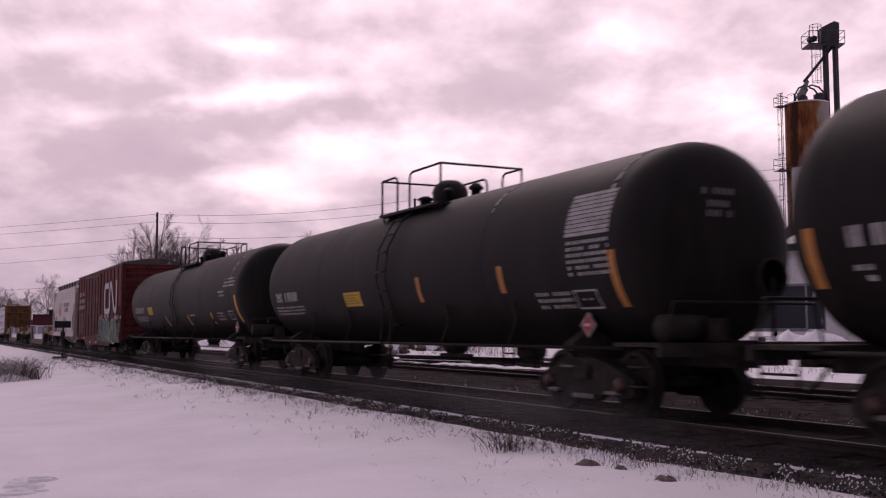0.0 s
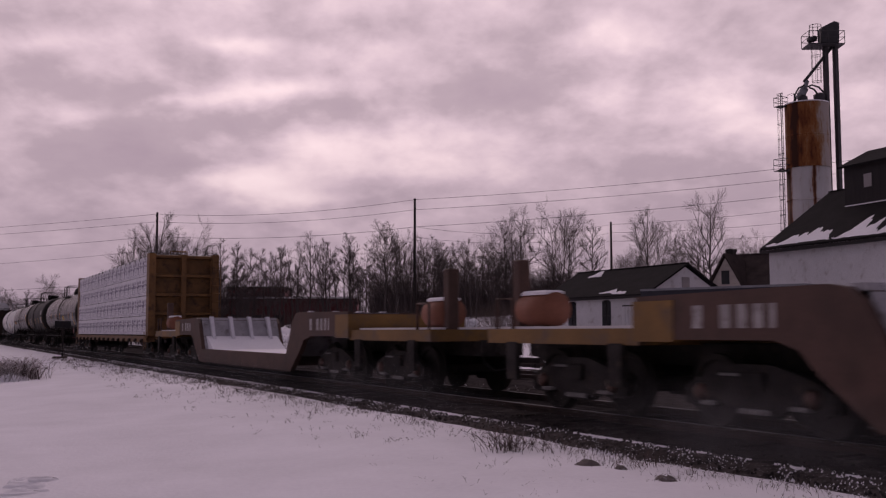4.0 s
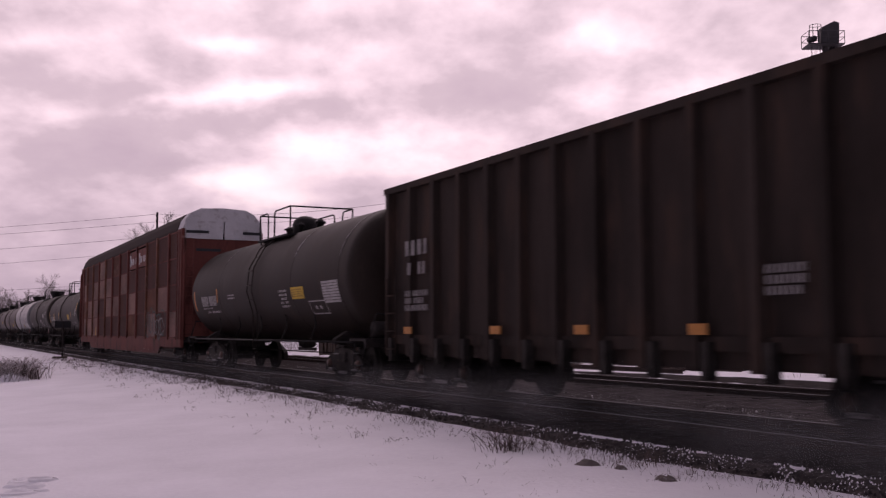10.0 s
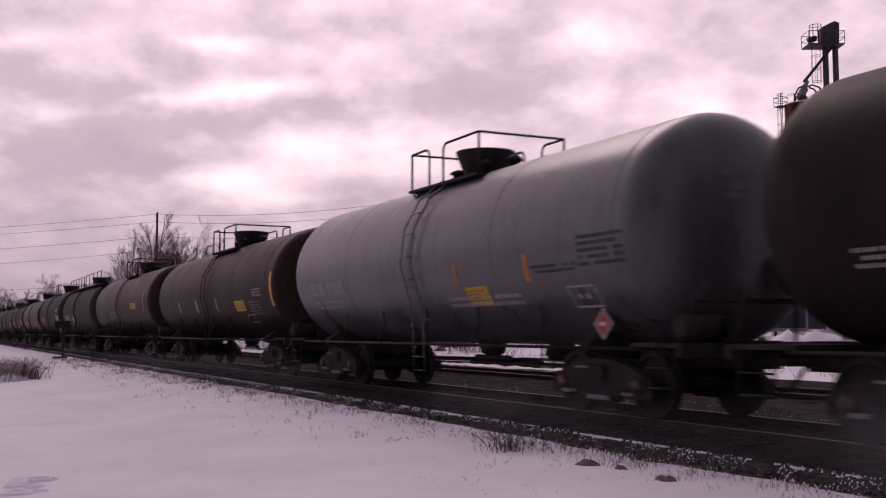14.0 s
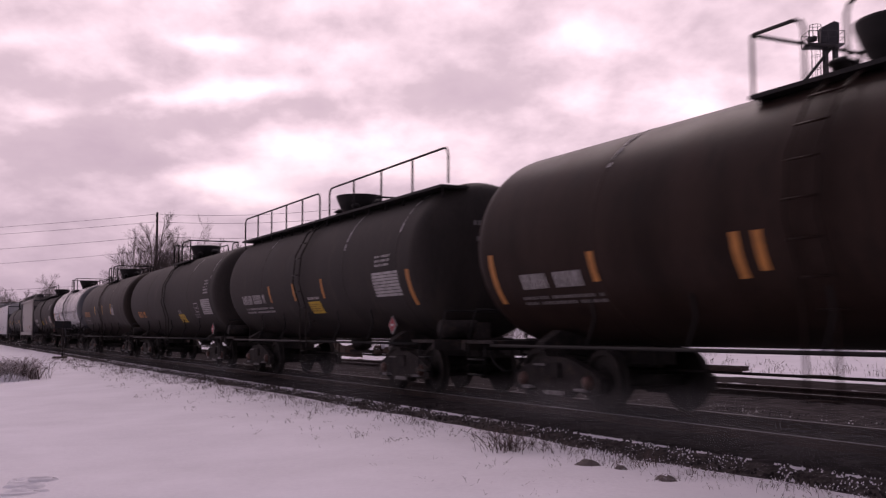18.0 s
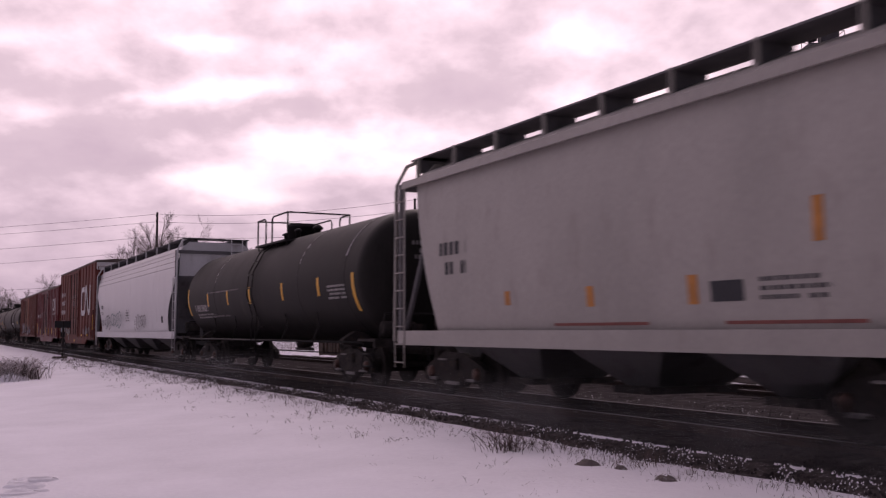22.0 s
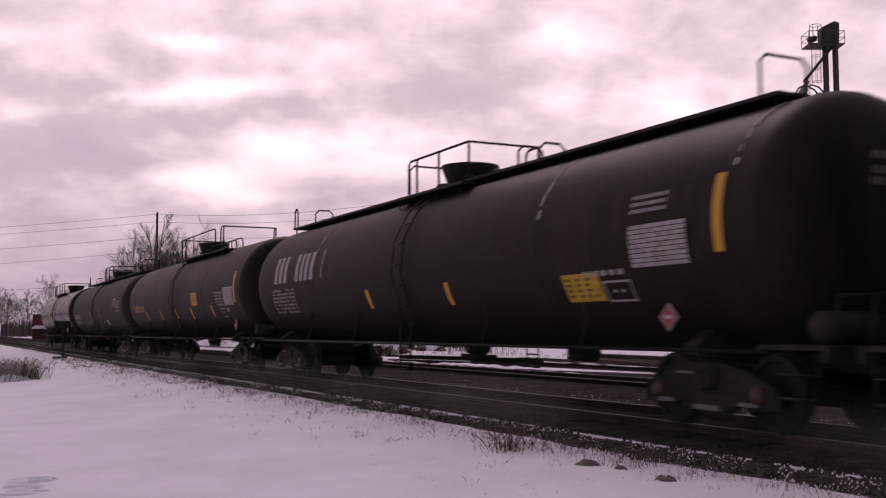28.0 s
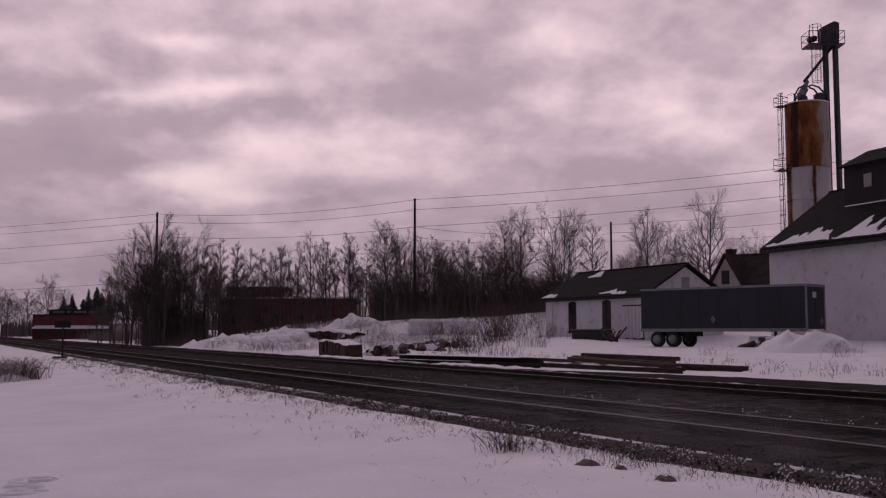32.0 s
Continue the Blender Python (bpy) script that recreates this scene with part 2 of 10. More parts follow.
    def sheet(self, grid, smooth=True):
        """A surface over rows of points."""
        w = len(grid[0])
        fs = [(i * w + j, i * w + j + 1, (i + 1) * w + j + 1, (i + 1) * w + j) for i in range(len(grid) - 1) for j in range(w - 1)]
        return self.add([p for row in grid for p in row], fs, smooth)

    def data(self, name, material, fix=True):
        me = bpy.data.meshes.new(name)
        me.from_pydata(self.v, [], self.f)
        if fix:
            bm = bmesh.new()
            bm.from_mesh(me)
            bmesh.ops.recalc_face_normals(bm, faces=bm.faces)
            bm.to_mesh(me)
            bm.free()
        me.polygons.foreach_set("use_smooth", self.smooth)
        me.materials.append(material)
        me.update()
        return me


def part(name, mesh, material, parent, label=""):
    """One mesh object under a thing or under a part."""
    ob = new(name, mesh.data(name, material) if isinstance(mesh, Mesh) else mesh)
    ob.parent = parent
    if label:
        ob["label"] = label
    return ob


def thing(name, label, category, group="", kind="", at=(0, 0, 0), mesh=None, material=None):
    ob = new(name, mesh.data(name, material) if mesh else None)
    ob.location = at
    return tagged(ob, label, category, group, kind)


def arc(c, r, a0, a1, n, plane="xz", y=0.0):
    pts = []
    for i in range(n + 1):
        a = radians(a0 + (a1 - a0) * i / n)
        p, q = c[0] + r * math.cos(a), c[1] + r * math.sin(a)
        pts.append((p, y, q) if plane == "xz" else (y, p, q))
    return pts


# ---- the ground, the two tracks and the snow ----
GROUND_Z = -0.26


def smooth_step(a, b, t):
    t = min(1.0, max(0.0, (t - a) / (b - a)))
    return t * t * (3 - 2 * t)


def ground_height(x, y):
    z = GROUND_Z
    if y > 8.0:
        z += 0.45 * smooth_step(9, 34, y) + 0.9 * smooth_step(36, 52, y) + 0.45 * smooth_step(-56, -68, x) * smooth_step(20, 36, y)   # the yard beyond the tracks lies higher
        z += 1.7 * smooth_step(15, 30, y) * smooth_step(-74, -88, x) * (1 - smooth_step(-112, -140, x))   # the bank below the brush
        z += (0.10 * noise.noise((x * 0.16, y * 0.16, 0.3)) + 0.28 * noise.noise((x * 0.4, y * 0.4, 4.3)) * smooth_step(-60, -75, x)) * smooth_step(10, 20, y)
    if y < -2.2:
        z += 0.05 * noise.noise((x * 0.35, y * 0.35, 2.0)) + 0.02 * noise.noise((x * 1.3, y * 1.3, 5.0))
        z -= 0.25 * smooth_step(-3.0, -9.0, y)
        z += 0.03 * smooth_step(-3.0, -2.4, y)
    z += 8 * smooth_step(600, 2600, math.hypot(x, y))
    return z


def build_ground():
    xs = sorted(set([-2800, -2000, -1400, -1000, -700, -500, -380, -300] + [-260 + 4 * i for i in range(30)] + [-140 + 1.5 * i for i in range(40)] + [-80 + 1.0 * i for i in range(70)] + [-10 + 0.5 * i for i in range(30)] + [6, 10, 20, 40, 80, 150, 300, 700, 1500, 2800]))
    ys = sorted(set([-2800, -1200, -500, -200, -90, -50, -30, -20, -15] + [-12 + 0.4 * i for i in range(26)] + [-2.0 + 1.0 * i for i in range(14)] + [12 + 1.0 * i for i in range(70)] + [85, 100, 120, 150, 200, 300, 500, 900, 1600, 2800]))
    m = Mesh().sheet([[(x, y, ground_height(x, y)) for x in xs] for y in ys])
    return thing("ground", "snow-covered open ground beside the railway", "ground", kind="structure", mesh=m, material=M_SNOW)


ground = build_ground()


def build_track_bed():
    """One bed of dark stone under both tracks, with a ragged near shoulder."""
    xs = [-420 + 4 * i for i in range(80)] + [-100 + 0.4 * i for i in range(285)] + [14 + 6 * i for i in range(12)]
    rows = []
    rnd = random.Random(4)
    prof = [(-1.95, -0.30), (-1.85, -0.17), (-1.70, -0.145), (-1.3, -0.118), (-0.9, -0.112), (-0.4, -0.112), (0.4, -0.112), (1.0, -0.112), (1.9, -0.15), (2.9, -0.18), (3.9, -0.16), (4.7, -0.116), (5.7, -0.112), (6.8, -0.116), (7.5, -0.15), (8.4, -0.16), (9.3, -0.15), (10.2, -0.17), (11.4, -0.185), (12.4, -0.21), (13.2, -0.27), (14.0, -0.5)]
    for y, z in prof:
        rows.append([(x, y - (3.6 * smooth_step(-22, -38, x) * smooth_step(9, 13, y)) + (0.10 * noise.noise((x * 0.6, y, 0)) if y < -1.5 or y > 9.5 else 0), z + 0.018 * noise.noise((x * 2.1, y * 3, 1)) + rnd.uniform(-0.008, 0.008)) for x in xs])
    return thing("track_bed", "dark crushed-stone ballast under two railway tracks", "track bed", kind="structure", mesh=Mesh().sheet(rows, smooth=False), material=M_BALLAST)


track_bed = build_track_bed()


def build_shoulder():
    """The gravel strip between the ties' ends and the snow, with grains of snow in it."""
    xs = [-140 + 2 * i for i in range(20)] + [-100 + 0.4 * i for i in range(270)]
    rows = []
    for y, z in ((-2.75, -0.42), (-2.45, -0.275), (-2.2, -0.215), (-2.0, -0.18), (-1.8, -0.158), (-1.6, -0.165)):
        rows.append([(x, y + (0.14 * noise.noise((x * 0.45, 0, 0)) + 0.10 * noise.noise((x * 1.7, 0, 3)) if y < -2.1 else 0), z + 0.02 * noise.noise((x * 2.5, y * 4, 1))) for x in xs])
    return thing("track_shoulder", "gravel shoulder flecked with snow beside the track", "track shoulder", kind="structure", mesh=Mesh().sheet(rows, smooth=False), material=M_SHOULDER)


build_shoulder()


def rail_mesh(x0, x1):
    out = [(-0.07, -0.172), (0.07, -0.172), (0.07, -0.16), (0.012, -0.135), (0.010, -0.045), (0.036, -0.035), (0.036, -0.006), (0.028, 0.0), (-0.028, 0.0), (-0.036, -0.006), (-0.036, -0.035), (-0.010, -0.045), (-0.012, -0.135), (-0.07, -0.16)]
    return Mesh().prism(out, x0, x1, "x")


def build_tracks():
    for centre, far in ((0.0, False), (5.93, True)):
        tr = thing("railway_track", "second railway track with dull rails, partly snowed in" if far else "main railway track with worn bright rails on dark ties", "track", kind="structure", at=(0, centre, 0))
        for s in (-0.7535, 0.7535):
            r = part("rail", rail_mesh(-400, 80), M_RUST, tr)
            r.location.y = s
            h = part("rail_head", Mesh().box(-400, 80, -0.030, 0.030, 0.0, 0.003), M_RAIL, tr, "polished running surface of the rail")
            h.location = (0, s, 0.0005)
        rnd = random.Random(7)
        tie = Mesh().bevel_box(-0.115, 0.115, -1.3, 1.3, -0.22, -0.105, 0.012).data("tie", M_TIE)
        rest = Mesh()
        for i in range(620):
            x = 30 - 0.6 * i
            if -60 < x < 6 and not far or -45 < x < 0 and far:
                t = part("tie", tie, None, tr)
                t.location = (x, rnd.uniform(-0.05, 0.05), rnd.uniform(-0.012, 0.012))
                t.rotation_euler.z = rnd.uniform(-0.015, 0.015)
            else:
                rest.box(x - 0.115, x + 0.115, -1.3, 1.3, -0.22, -0.108)
        tagged(part("tie_row", rest, M_TIE, tr), kind="stuff")


build_tracks()


def scatter_stones():
    """Loose stones on the near shoulder and between the tracks."""
    rnd = random.Random(11)
    m = Mesh()
    for i in range(7000):
        x = -2 - 36 * rnd.random() ** 1.6
        y = rnd.choice((rnd.uniform(-2.3, -1.2), rnd.uniform(-2.3, -1.2), rnd.uniform(-0.6, 0.6), rnd.uniform(1.2, 4.5)))
        z = -0.125 - 0.095 * smooth_step(-1.3, -2.4, y) - (0.05 if y > 1.8 else 0)
        r = rnd.uniform(0.010, 0.024)
        a = rnd.uniform(0, 6.28)
        vs = [(x + r * 1.2 * math.cos(a + k * 2.09) * rnd.uniform(0.7, 1.2), y + r * math.sin(a + k * 2.09) * rnd.uniform(0.7, 1.2), z - 0.01) for k in range(3)]
        vs += [(x + r * math.cos(a + 1 + k * 2.09) * 0.6, y + r * math.sin(a + 1 + k * 2.09) * 0.6, z + r * rnd.uniform(0.7, 1.2)) for k in range(3)]
        m.add(vs, [(0, 1, 3), (1, 4, 3), (1, 2, 4), (2, 5, 4), (2, 0, 5), (0, 3, 5), (3, 4, 5)])
    thing("loose_ballast", "loose dark stones along the track shoulder", "stones", kind="stuff", mesh=m, material=M_BALLAST)


scatter_stones()


def sky_backdrop():
    """A far vault with the cloud deck on it, which drifts slowly."""
    m = Mesh()
    az = math.atan2(FORE.y, FORE.x)
    rows = []
    for i in range(13):
        el = radians(-4 + 3.0 * i)
        rows.append([(2400 * math.cos(el) * math.cos(az + radians(a)), 2400 * math.cos(el) * math.sin(az + radians(a)), 2400 * math.sin(el)) for a in range(-48, 49, 4)])
    m.sheet(rows)
    mt = bpy.data.materials.new("drifting_clouds")
    mt.use_nodes = True
    nt = mt.node_tree
    nt.nodes.clear()
    out = nt.nodes.new("ShaderNodeOutputMaterial")
    em = nt.nodes.new("ShaderNodeEmission")
    tc = nt.nodes.new("ShaderNodeTexCoord")
    nm = nt.nodes.new("ShaderNodeVectorMath")
    nm.operation = "NORMALIZE"
    nt.links.new(tc.outputs["Object"], nm.inputs[0])
    nt.links.new(cloud_light(nt, nm.outputs[0]), em.inputs["Color"])
    nt.links.new(em.outputs[0], out.inputs["Surface"])
    ob = thing("sky_backdrop", "pink-grey broken winter clouds", "sky", kind="structure", mesh=m, material=mt)
    return ob


sky = sky_backdrop()


# ---- rolling stock: shared running gear ----
def side_frame_mesh():
    side = [(-1.18, 0.50), (-1.18, 0.30), (-1.02, 0.27), (-0.76, 0.27), (-0.55, 0.34), (-0.34, 0.20), (0.34, 0.20), (0.55, 0.34), (0.76, 0.27), (1.02, 0.27), (1.18, 0.30), (1.18, 0.50), (0.98, 0.60), (0.62, 0.72), (0.30, 0.80), (-0.30, 0.80), (-0.62, 0.72), (-0.98, 0.60)]
    m = Mesh().prism(side, -0.065, 0.065)
    m.box(-0.36, 0.36, -0.105, -0.065, 0.22, 0.30)
    return m


def wheelset_mesh():
    m = Mesh()
    r = 0.457
    for s in (-1, 1):
        m.lathe([(s * 0.68, 0.10), (s * 0.68, 0.38), (s * 0.675, r + 0.025), (s * 0.705, r + 0.025), (s * 0.715, r), (s * 0.815, r - 0.006), (s * 0.815, 0.385), (s * 0.775, 0.36), (s * 0.765, 0.17), (s * 0.84, 0.14), (s * 0.84, 0.08)], 24, "y", smooth=False)
    m.lathe([(-0.7, 0.085), (0.7, 0.085)], 10, "y")
    # wear marks give the turning away
    for k in range(3):
        a = 2.1 * k
        m.box(0.2 * math.cos(a) - 0.03, 0.2 * math.cos(a) + 0.03, -0.79, -0.77, 0.2 * math.sin(a) - 0.03, 0.2 * math.sin(a) + 0.03)
    return m


FRAME_ME = side_frame_mesh().data("side_frame", M_STEEL)
BOLSTER_ME = Mesh().bevel_box(-0.20, 0.20, -1.12, 1.12, 0.50, 0.72, 0.03).data("truck", M_STEEL)
BEAM_ME = Mesh().box(-0.05, 0.05, -0.9, 0.9, 0.30, 0.42).data("brake_beam", M_STEEL)
WHEEL_ME = wheelset_mesh().data("wheelset", M_WHEEL)
CAP_ME = Mesh().lathe([(-0.055, 0.12), (-0.02, 0.12), (0.03, 0.095), (0.05, 0.05)], 12, "y").data("bearing_cap", M_TREAD)
SPRINGS = Mesh()
for _k in range(3):
    for _z in range(5):
        SPRINGS.lathe([(0.30 + 0.04 * _z, 0.05), (0.315 + 0.04 * _z, 0.062), (0.33 + 0.04 * _z, 0.05)], 8, "z", (-0.15 + 0.15 * _k, 0, 0))
SPRING_ME = SPRINGS.data("spring", M_STEEL)
CRUST_ME = Mesh()
for _x, _z, _w, _h in ((-0.72, 0.30, 0.26, 0.05), (0.05, 0.235, 0.5, 0.06), (0.74, 0.31, 0.3, 0.045), (-0.35, 0.66, 0.34, 0.03)):
    CRUST_ME.bevel_box(_x - _w / 2, _x + _w / 2, -0.06, 0.05, _z, _z + _h, 0.015)
CRUST_ME = CRUST_ME.data("snow_crust", M_CRUST)
SPINNING = []


def truck(car, x):
    t = part("truck", BOLSTER_ME, None, car)
    t.location = (x, 0, 0)
    for s in (-1, 1):
        f = part("side_frame", FRAME_ME, None, t)
        f.location.y, f.rotation_euler.z = s * 0.995, 0 if s < 0 else math.pi
        b = part("brake_beam", BEAM_ME, None, t)
        b.location.x = s * 0.42
    for dx in (-0.89, 0.89):
        w = part("wheelset", WHEEL_ME, None, t)
        w.location = (dx, 0, 0.457)
        SPINNING.append((w, car, x + dx, dx))
        c = part("bearing_cap", CAP_ME, None, t)
        c.location, c.rotation_euler.z = (dx, -1.08, 0.44), math.pi
    k = part("snow_crust", CRUST_ME, None, t)
    k.location.y = -1.07
    tagged(k, kind="stuff")
    s = part("spring", SPRING_ME, None, t)
    s.location = (0, -1.0, 0.0)


def coupler(car, x0, x1):
    """Drawbar, knuckle and an air hose, from x0 out to x1."""
    s = 1 if x1 > x0 else -1
    m = Mesh().box(x0, x1 - s * 0.25, -0.09, 0.09, 0.79, 0.97)
    m.prism([(x1 - s * 0.27, -0.15), (x1 - s * 0.05, -0.17), (x1, -0.05), (x1 - s * 0.04, 0.08), (x1 - s * 0.02, 0.18), (x1 - s * 0.27, 0.12)], 0.75, 1.02, "z")
    part("coupler", m, M_STEEL, car)
    part("air_hose", Mesh().tube([(x0, -0.25, 0.8), (x0 + s * 0.15, -0.27, 0.6), (x0 + s * 0.4, -0.2, 0.45), (x1 - s * 0.05, -0.1, 0.5)], 0.025, 5), M_BLACK, car)


CARS = []


def rail_car(name, label, category, rear, front):
    """The empty that carries a car; its middle lies at the mean of its ends."""
    car = thing(name, label, category, group="cars of the freight train")
    CARS.append((car, (rear + front) / 2))
    return car


def ladder(mesh, x, y, z0, z1, w=0.42, r=0.014, along="x", step=0.34):
    d = (w / 2, 0) if along == "x" else (0, w / 2)
    for s in (-1, 1):
        mesh.tube([(x + s * d[0], y + s * d[1], z0), (x + s * d[0], y + s * d[1], z1)], r * 1.3, 5)
    z = z0 + 0.1
    while z < z1:
        mesh.tube([(x - d[0], y - d[1], z), (x + d[0], y + d[1], z)], r, 4)
        z += step
    return mesh


def handrail(mesh, x0, x1, y, z, h=0.95, posts=3, r=0.022, mid=False, soft=0.16):
    """A rail with rounded ends and posts between them."""
    pts = [(x0, y, z)] + [(x0 + soft - soft * math.cos(a), y, z + h - soft + soft * math.sin(a)) for a in (0.0, 0.52, 1.05, 1.57)]
    pts += [(x1 - soft + soft * math.sin(a), y, z + h - soft + soft * math.cos(a)) for a in (0.0, 0.52, 1.05, 1.57)] + [(x1, y, z)]
    mesh.tube(pts, r, 6)
    for i in range(1, posts - 1):
        x = x0 + (x1 - x0) * i / (posts - 1)
        mesh.tube([(x, y, z), (x, y, z + h)], r, 5)
    if mid:
        mesh.tube([(x0, y, z + h * 0.5), (x1, y, z + h * 0.5)], r * 0.8, 5)
    return mesh


def guard_rail(mesh, corner, near, far, wide, z0, z1, posts=(), r=0.024):
    """A rail that runs along the near side, turns across the tank at its corner and comes back along the far side."""
    s = 1 if near > corner else -1
    d = 0.13
    mesh.tube([(near, -wide, z0), (near, -wide, z1 - d), (near - s * d * 0.3, -wide, z1 - d * 0.3), (near - s * d, -wide, z1), (corner, -wide, z1), (corner, wide, z1), (far - s * d, wide, z1), (far - s * d * 0.3, wide, z1 - d * 0.3), (far, wide, z1 - d), (far, wide, z0)], r, 6)
    for x, y in [(corner, -wide), (corner, wide)] + [(x, -wide) for x in posts]:
        mesh.tube([(x, y, z0), (x, y, z1)], r, 5)
    return mesh


# ---- lettering as plain bars ----
def cyl_patch(mesh, r, zc, x0, x1, z0, z1, lift=0.006, lean=0.0, nx=1):
    """A patch laid on the near flank of a tank."""
    def ang(z):
        return math.asin(max(-0.999, min(0.999, (z - zc) / r)))
    n = max(1, int(abs(ang(z1) - ang(z0)) / 0.12) + 1)
    rows = []
    for i in range(n + 1):
        a = ang(z0) + (ang(z1) - ang(z0)) * i / n
        rows.append([(x0 + (x1 - x0) * j / nx + lean * i / n, -(r + lift) * math.cos(a), zc + (r + lift) * math.sin(a)) for j in range(nx + 1)])
    return mesh.sheet(rows, smooth=False)


def bars(put, rnd, x0, x1, z0, z1, rows, gap=0.35, width=0.5):
    """Rows of short bars in place of lettering. put(x0, x1, z0, z1) lays one bar."""
    h = (z1 - z0) / rows
    for k in range(rows):
        zb = z0 + h * k
        x = x0
        while x < x1 - 0.02:
            w = min(x1 - x, h * width * rnd.uniform(0.8, 1.2))
            if rnd.random() > 0.12:
                put(x, x + w * 0.62, zb + h * gap / 2, zb + h * (1 - gap / 2))
            x += w


M_PANEL = mat("chalky_lettering", (0.36, 0.34, 0.335), 0.75, var=0.25, scale=6, dirt=(0.1, 0.09, 0.085), dirt_amt=0.35)
M_LABEL_INK = mat("brown_label_ink", (0.16, 0.09, 0.02), 0.7, var=0.2, scale=6)


M_CRUST2 = mat("old_snow_streak", (0.42, 0.40, 0.41), 0.9, var=0.3, scale=8, grain=30, bump=0.5, dirt=(0.06, 0.05, 0.045), dirt_amt=0.4)


def tank_marks(car, r, zc, marks, seed, half):
    """marks: (kind, x0, x1, z0, z1) on the near flank."""
    rnd = random.Random(seed)
    look_up = {"title": (M_PANEL, "white lettering bars"), "dim": (M_DIM, "faded lettering bars"), "panel": (M_PANEL, "pale data panel"), "yellow": (M_YELLOW, "yellow reflective stripe"),
               "orange": (M_ORANGE, "orange reflective stripe"), "ylabel": (M_LABEL_Y, "yellow warning label"), "red": (M_RED, "red and white hazard placard"), "frame": (M_PANEL, "outlined stencil panel"),
               "blackpanel": (M_DARKMARK, "dark stencil panel"), "dtitle": (M_DARKMARK, "dark lettering bars"), "ddim": (M_DARKMARK, "small dark lettering bars"), "otitle": (M_ORANGE, "orange lettering bars"), "scrawl": (M_WHITE, "white spray-painted scrawl"), "cscrawl": (M_DIM, "pale spray-painted scrawl"), "streak": (M_WHITE, "white run-down streak"), "text": (M_PANEL, "small lettering bars")}
    for kind, x0, x1, z0, z1 in marks:
        if max(abs(x0), abs(x1)) > half + 0.12:
            continue
        m = Mesh()
        mt, lab = look_up[kind]
        put = lambda a, b, c, d: cyl_patch(m, r, zc, a, b, c, d)
        if kind in ("title", "dtitle", "otitle"):
            xm = x0 + (x1 - x0) * 0.44
            bars(put, rnd, x0, xm, z0, z1, 1, 0.0, 0.52)
            bars(put, rnd, xm + (z1 - z0) * 0.4, x1, z0, z1, 1, 0.0, 0.52)
        elif kind in ("dim", "text", "ddim"):
            bars(put, rnd, x0, x1, z0, z1, max(1, round((z1 - z0) / 0.09)), 0.45, 1.3)
        elif kind == "panel":
            n = max(3, round((z1 - z0) / 0.06))
            for i in range(n):
                h = (z1 - z0) / n
                put(x0, x1, z0 + h * i + h * 0.09, z0 + h * (i + 1) - h * 0.09)
        elif kind in ("yellow", "orange", "streak"):
            xm, hw = (x0 + x1) / 2, min(0.075, (x1 - x0) / 2)
            cyl_patch(m, r, zc, xm - hw, xm + hw, z0, z1, 0.006) if kind != "streak" else cyl_patch(m, r, zc, x0, x1, z0, z1, 0.006)
        elif kind in ("ylabel",):
            put(x0, x1, z0, z1)
            tm = Mesh()
            lbl = M_LABEL_INK
            bars(lambda a, b, c, d: cyl_patch(tm, r, zc, a, b, c, d, 0.010), rnd, x0 + 0.05, x1 - 0.05, z0 + 0.04, z1 - 0.04, 4, 0.5, 3.0)
            tagged(part("label_print", tm, lbl, car), kind="stuff")
        elif kind == "frame":
            t = 0.028
            put(x0, x1, z0, z0 + t), put(x0, x1, z1 - t, z1), put(x0, x0 + t, z0, z1), put(x1 - t, x1, z0, z1)
            put(x0 + 0.3 * (x1 - x0), x0 + 0.42 * (x1 - x0), z0 + 0.12, z1 - 0.12), put(x0 + 0.58 * (x1 - x0), x0 + 0.7 * (x1 - x0), z0 + 0.12, z1 - 0.12)
        elif kind == "blackpanel":
            put(x0, x1, z0, z1)
        elif kind == "red":
            # a diamond on a holder
            cx, cz, h = (x0 + x1) / 2, (z0 + z1) / 2, (x1 - x0) * 0.40
            y = -math.sqrt(max(0.01, r * r - (cz + h - zc) ** 2)) - 0.04
            m.prism([(cx - h, cz), (cx, cz - h), (cx + h, cz), (cx, cz + h)], y - 0.004, y)
            part("placard_holder", Mesh().prism([(cx - h * 1.25, cz), (cx, cz - h * 1.25), (cx + h * 1.25, cz), (cx, cz + h * 1.25)], y + 0.002, y + 0.02), M_PANEL, car, "pale placard holder")
            wm = Mesh().box(cx - h * 0.45, cx + h * 0.45, y - 0.008, y - 0.005, cz - h * 0.15, cz + h * 0.15)
            part("placard_band", wm, M_WHITE, car)
        else:
            _scrawl(m, rnd, x0, x1, z0, z1, lambda p, q: (p, -math.sqrt(max(0.01, r * r - (q - zc) ** 2)) - 0.004, q))
        ob = part({"red": "placard", "ylabel": "warning_label", "yellow": "stripe", "orange": "stripe", "panel": "data_panel"}.get(kind, "lettering"), m, mt, car, lab)
        if kind not in ("red", "ylabel", "yellow", "orange", "blackpanel"):
            tagged(ob, lab, kind="stuff")


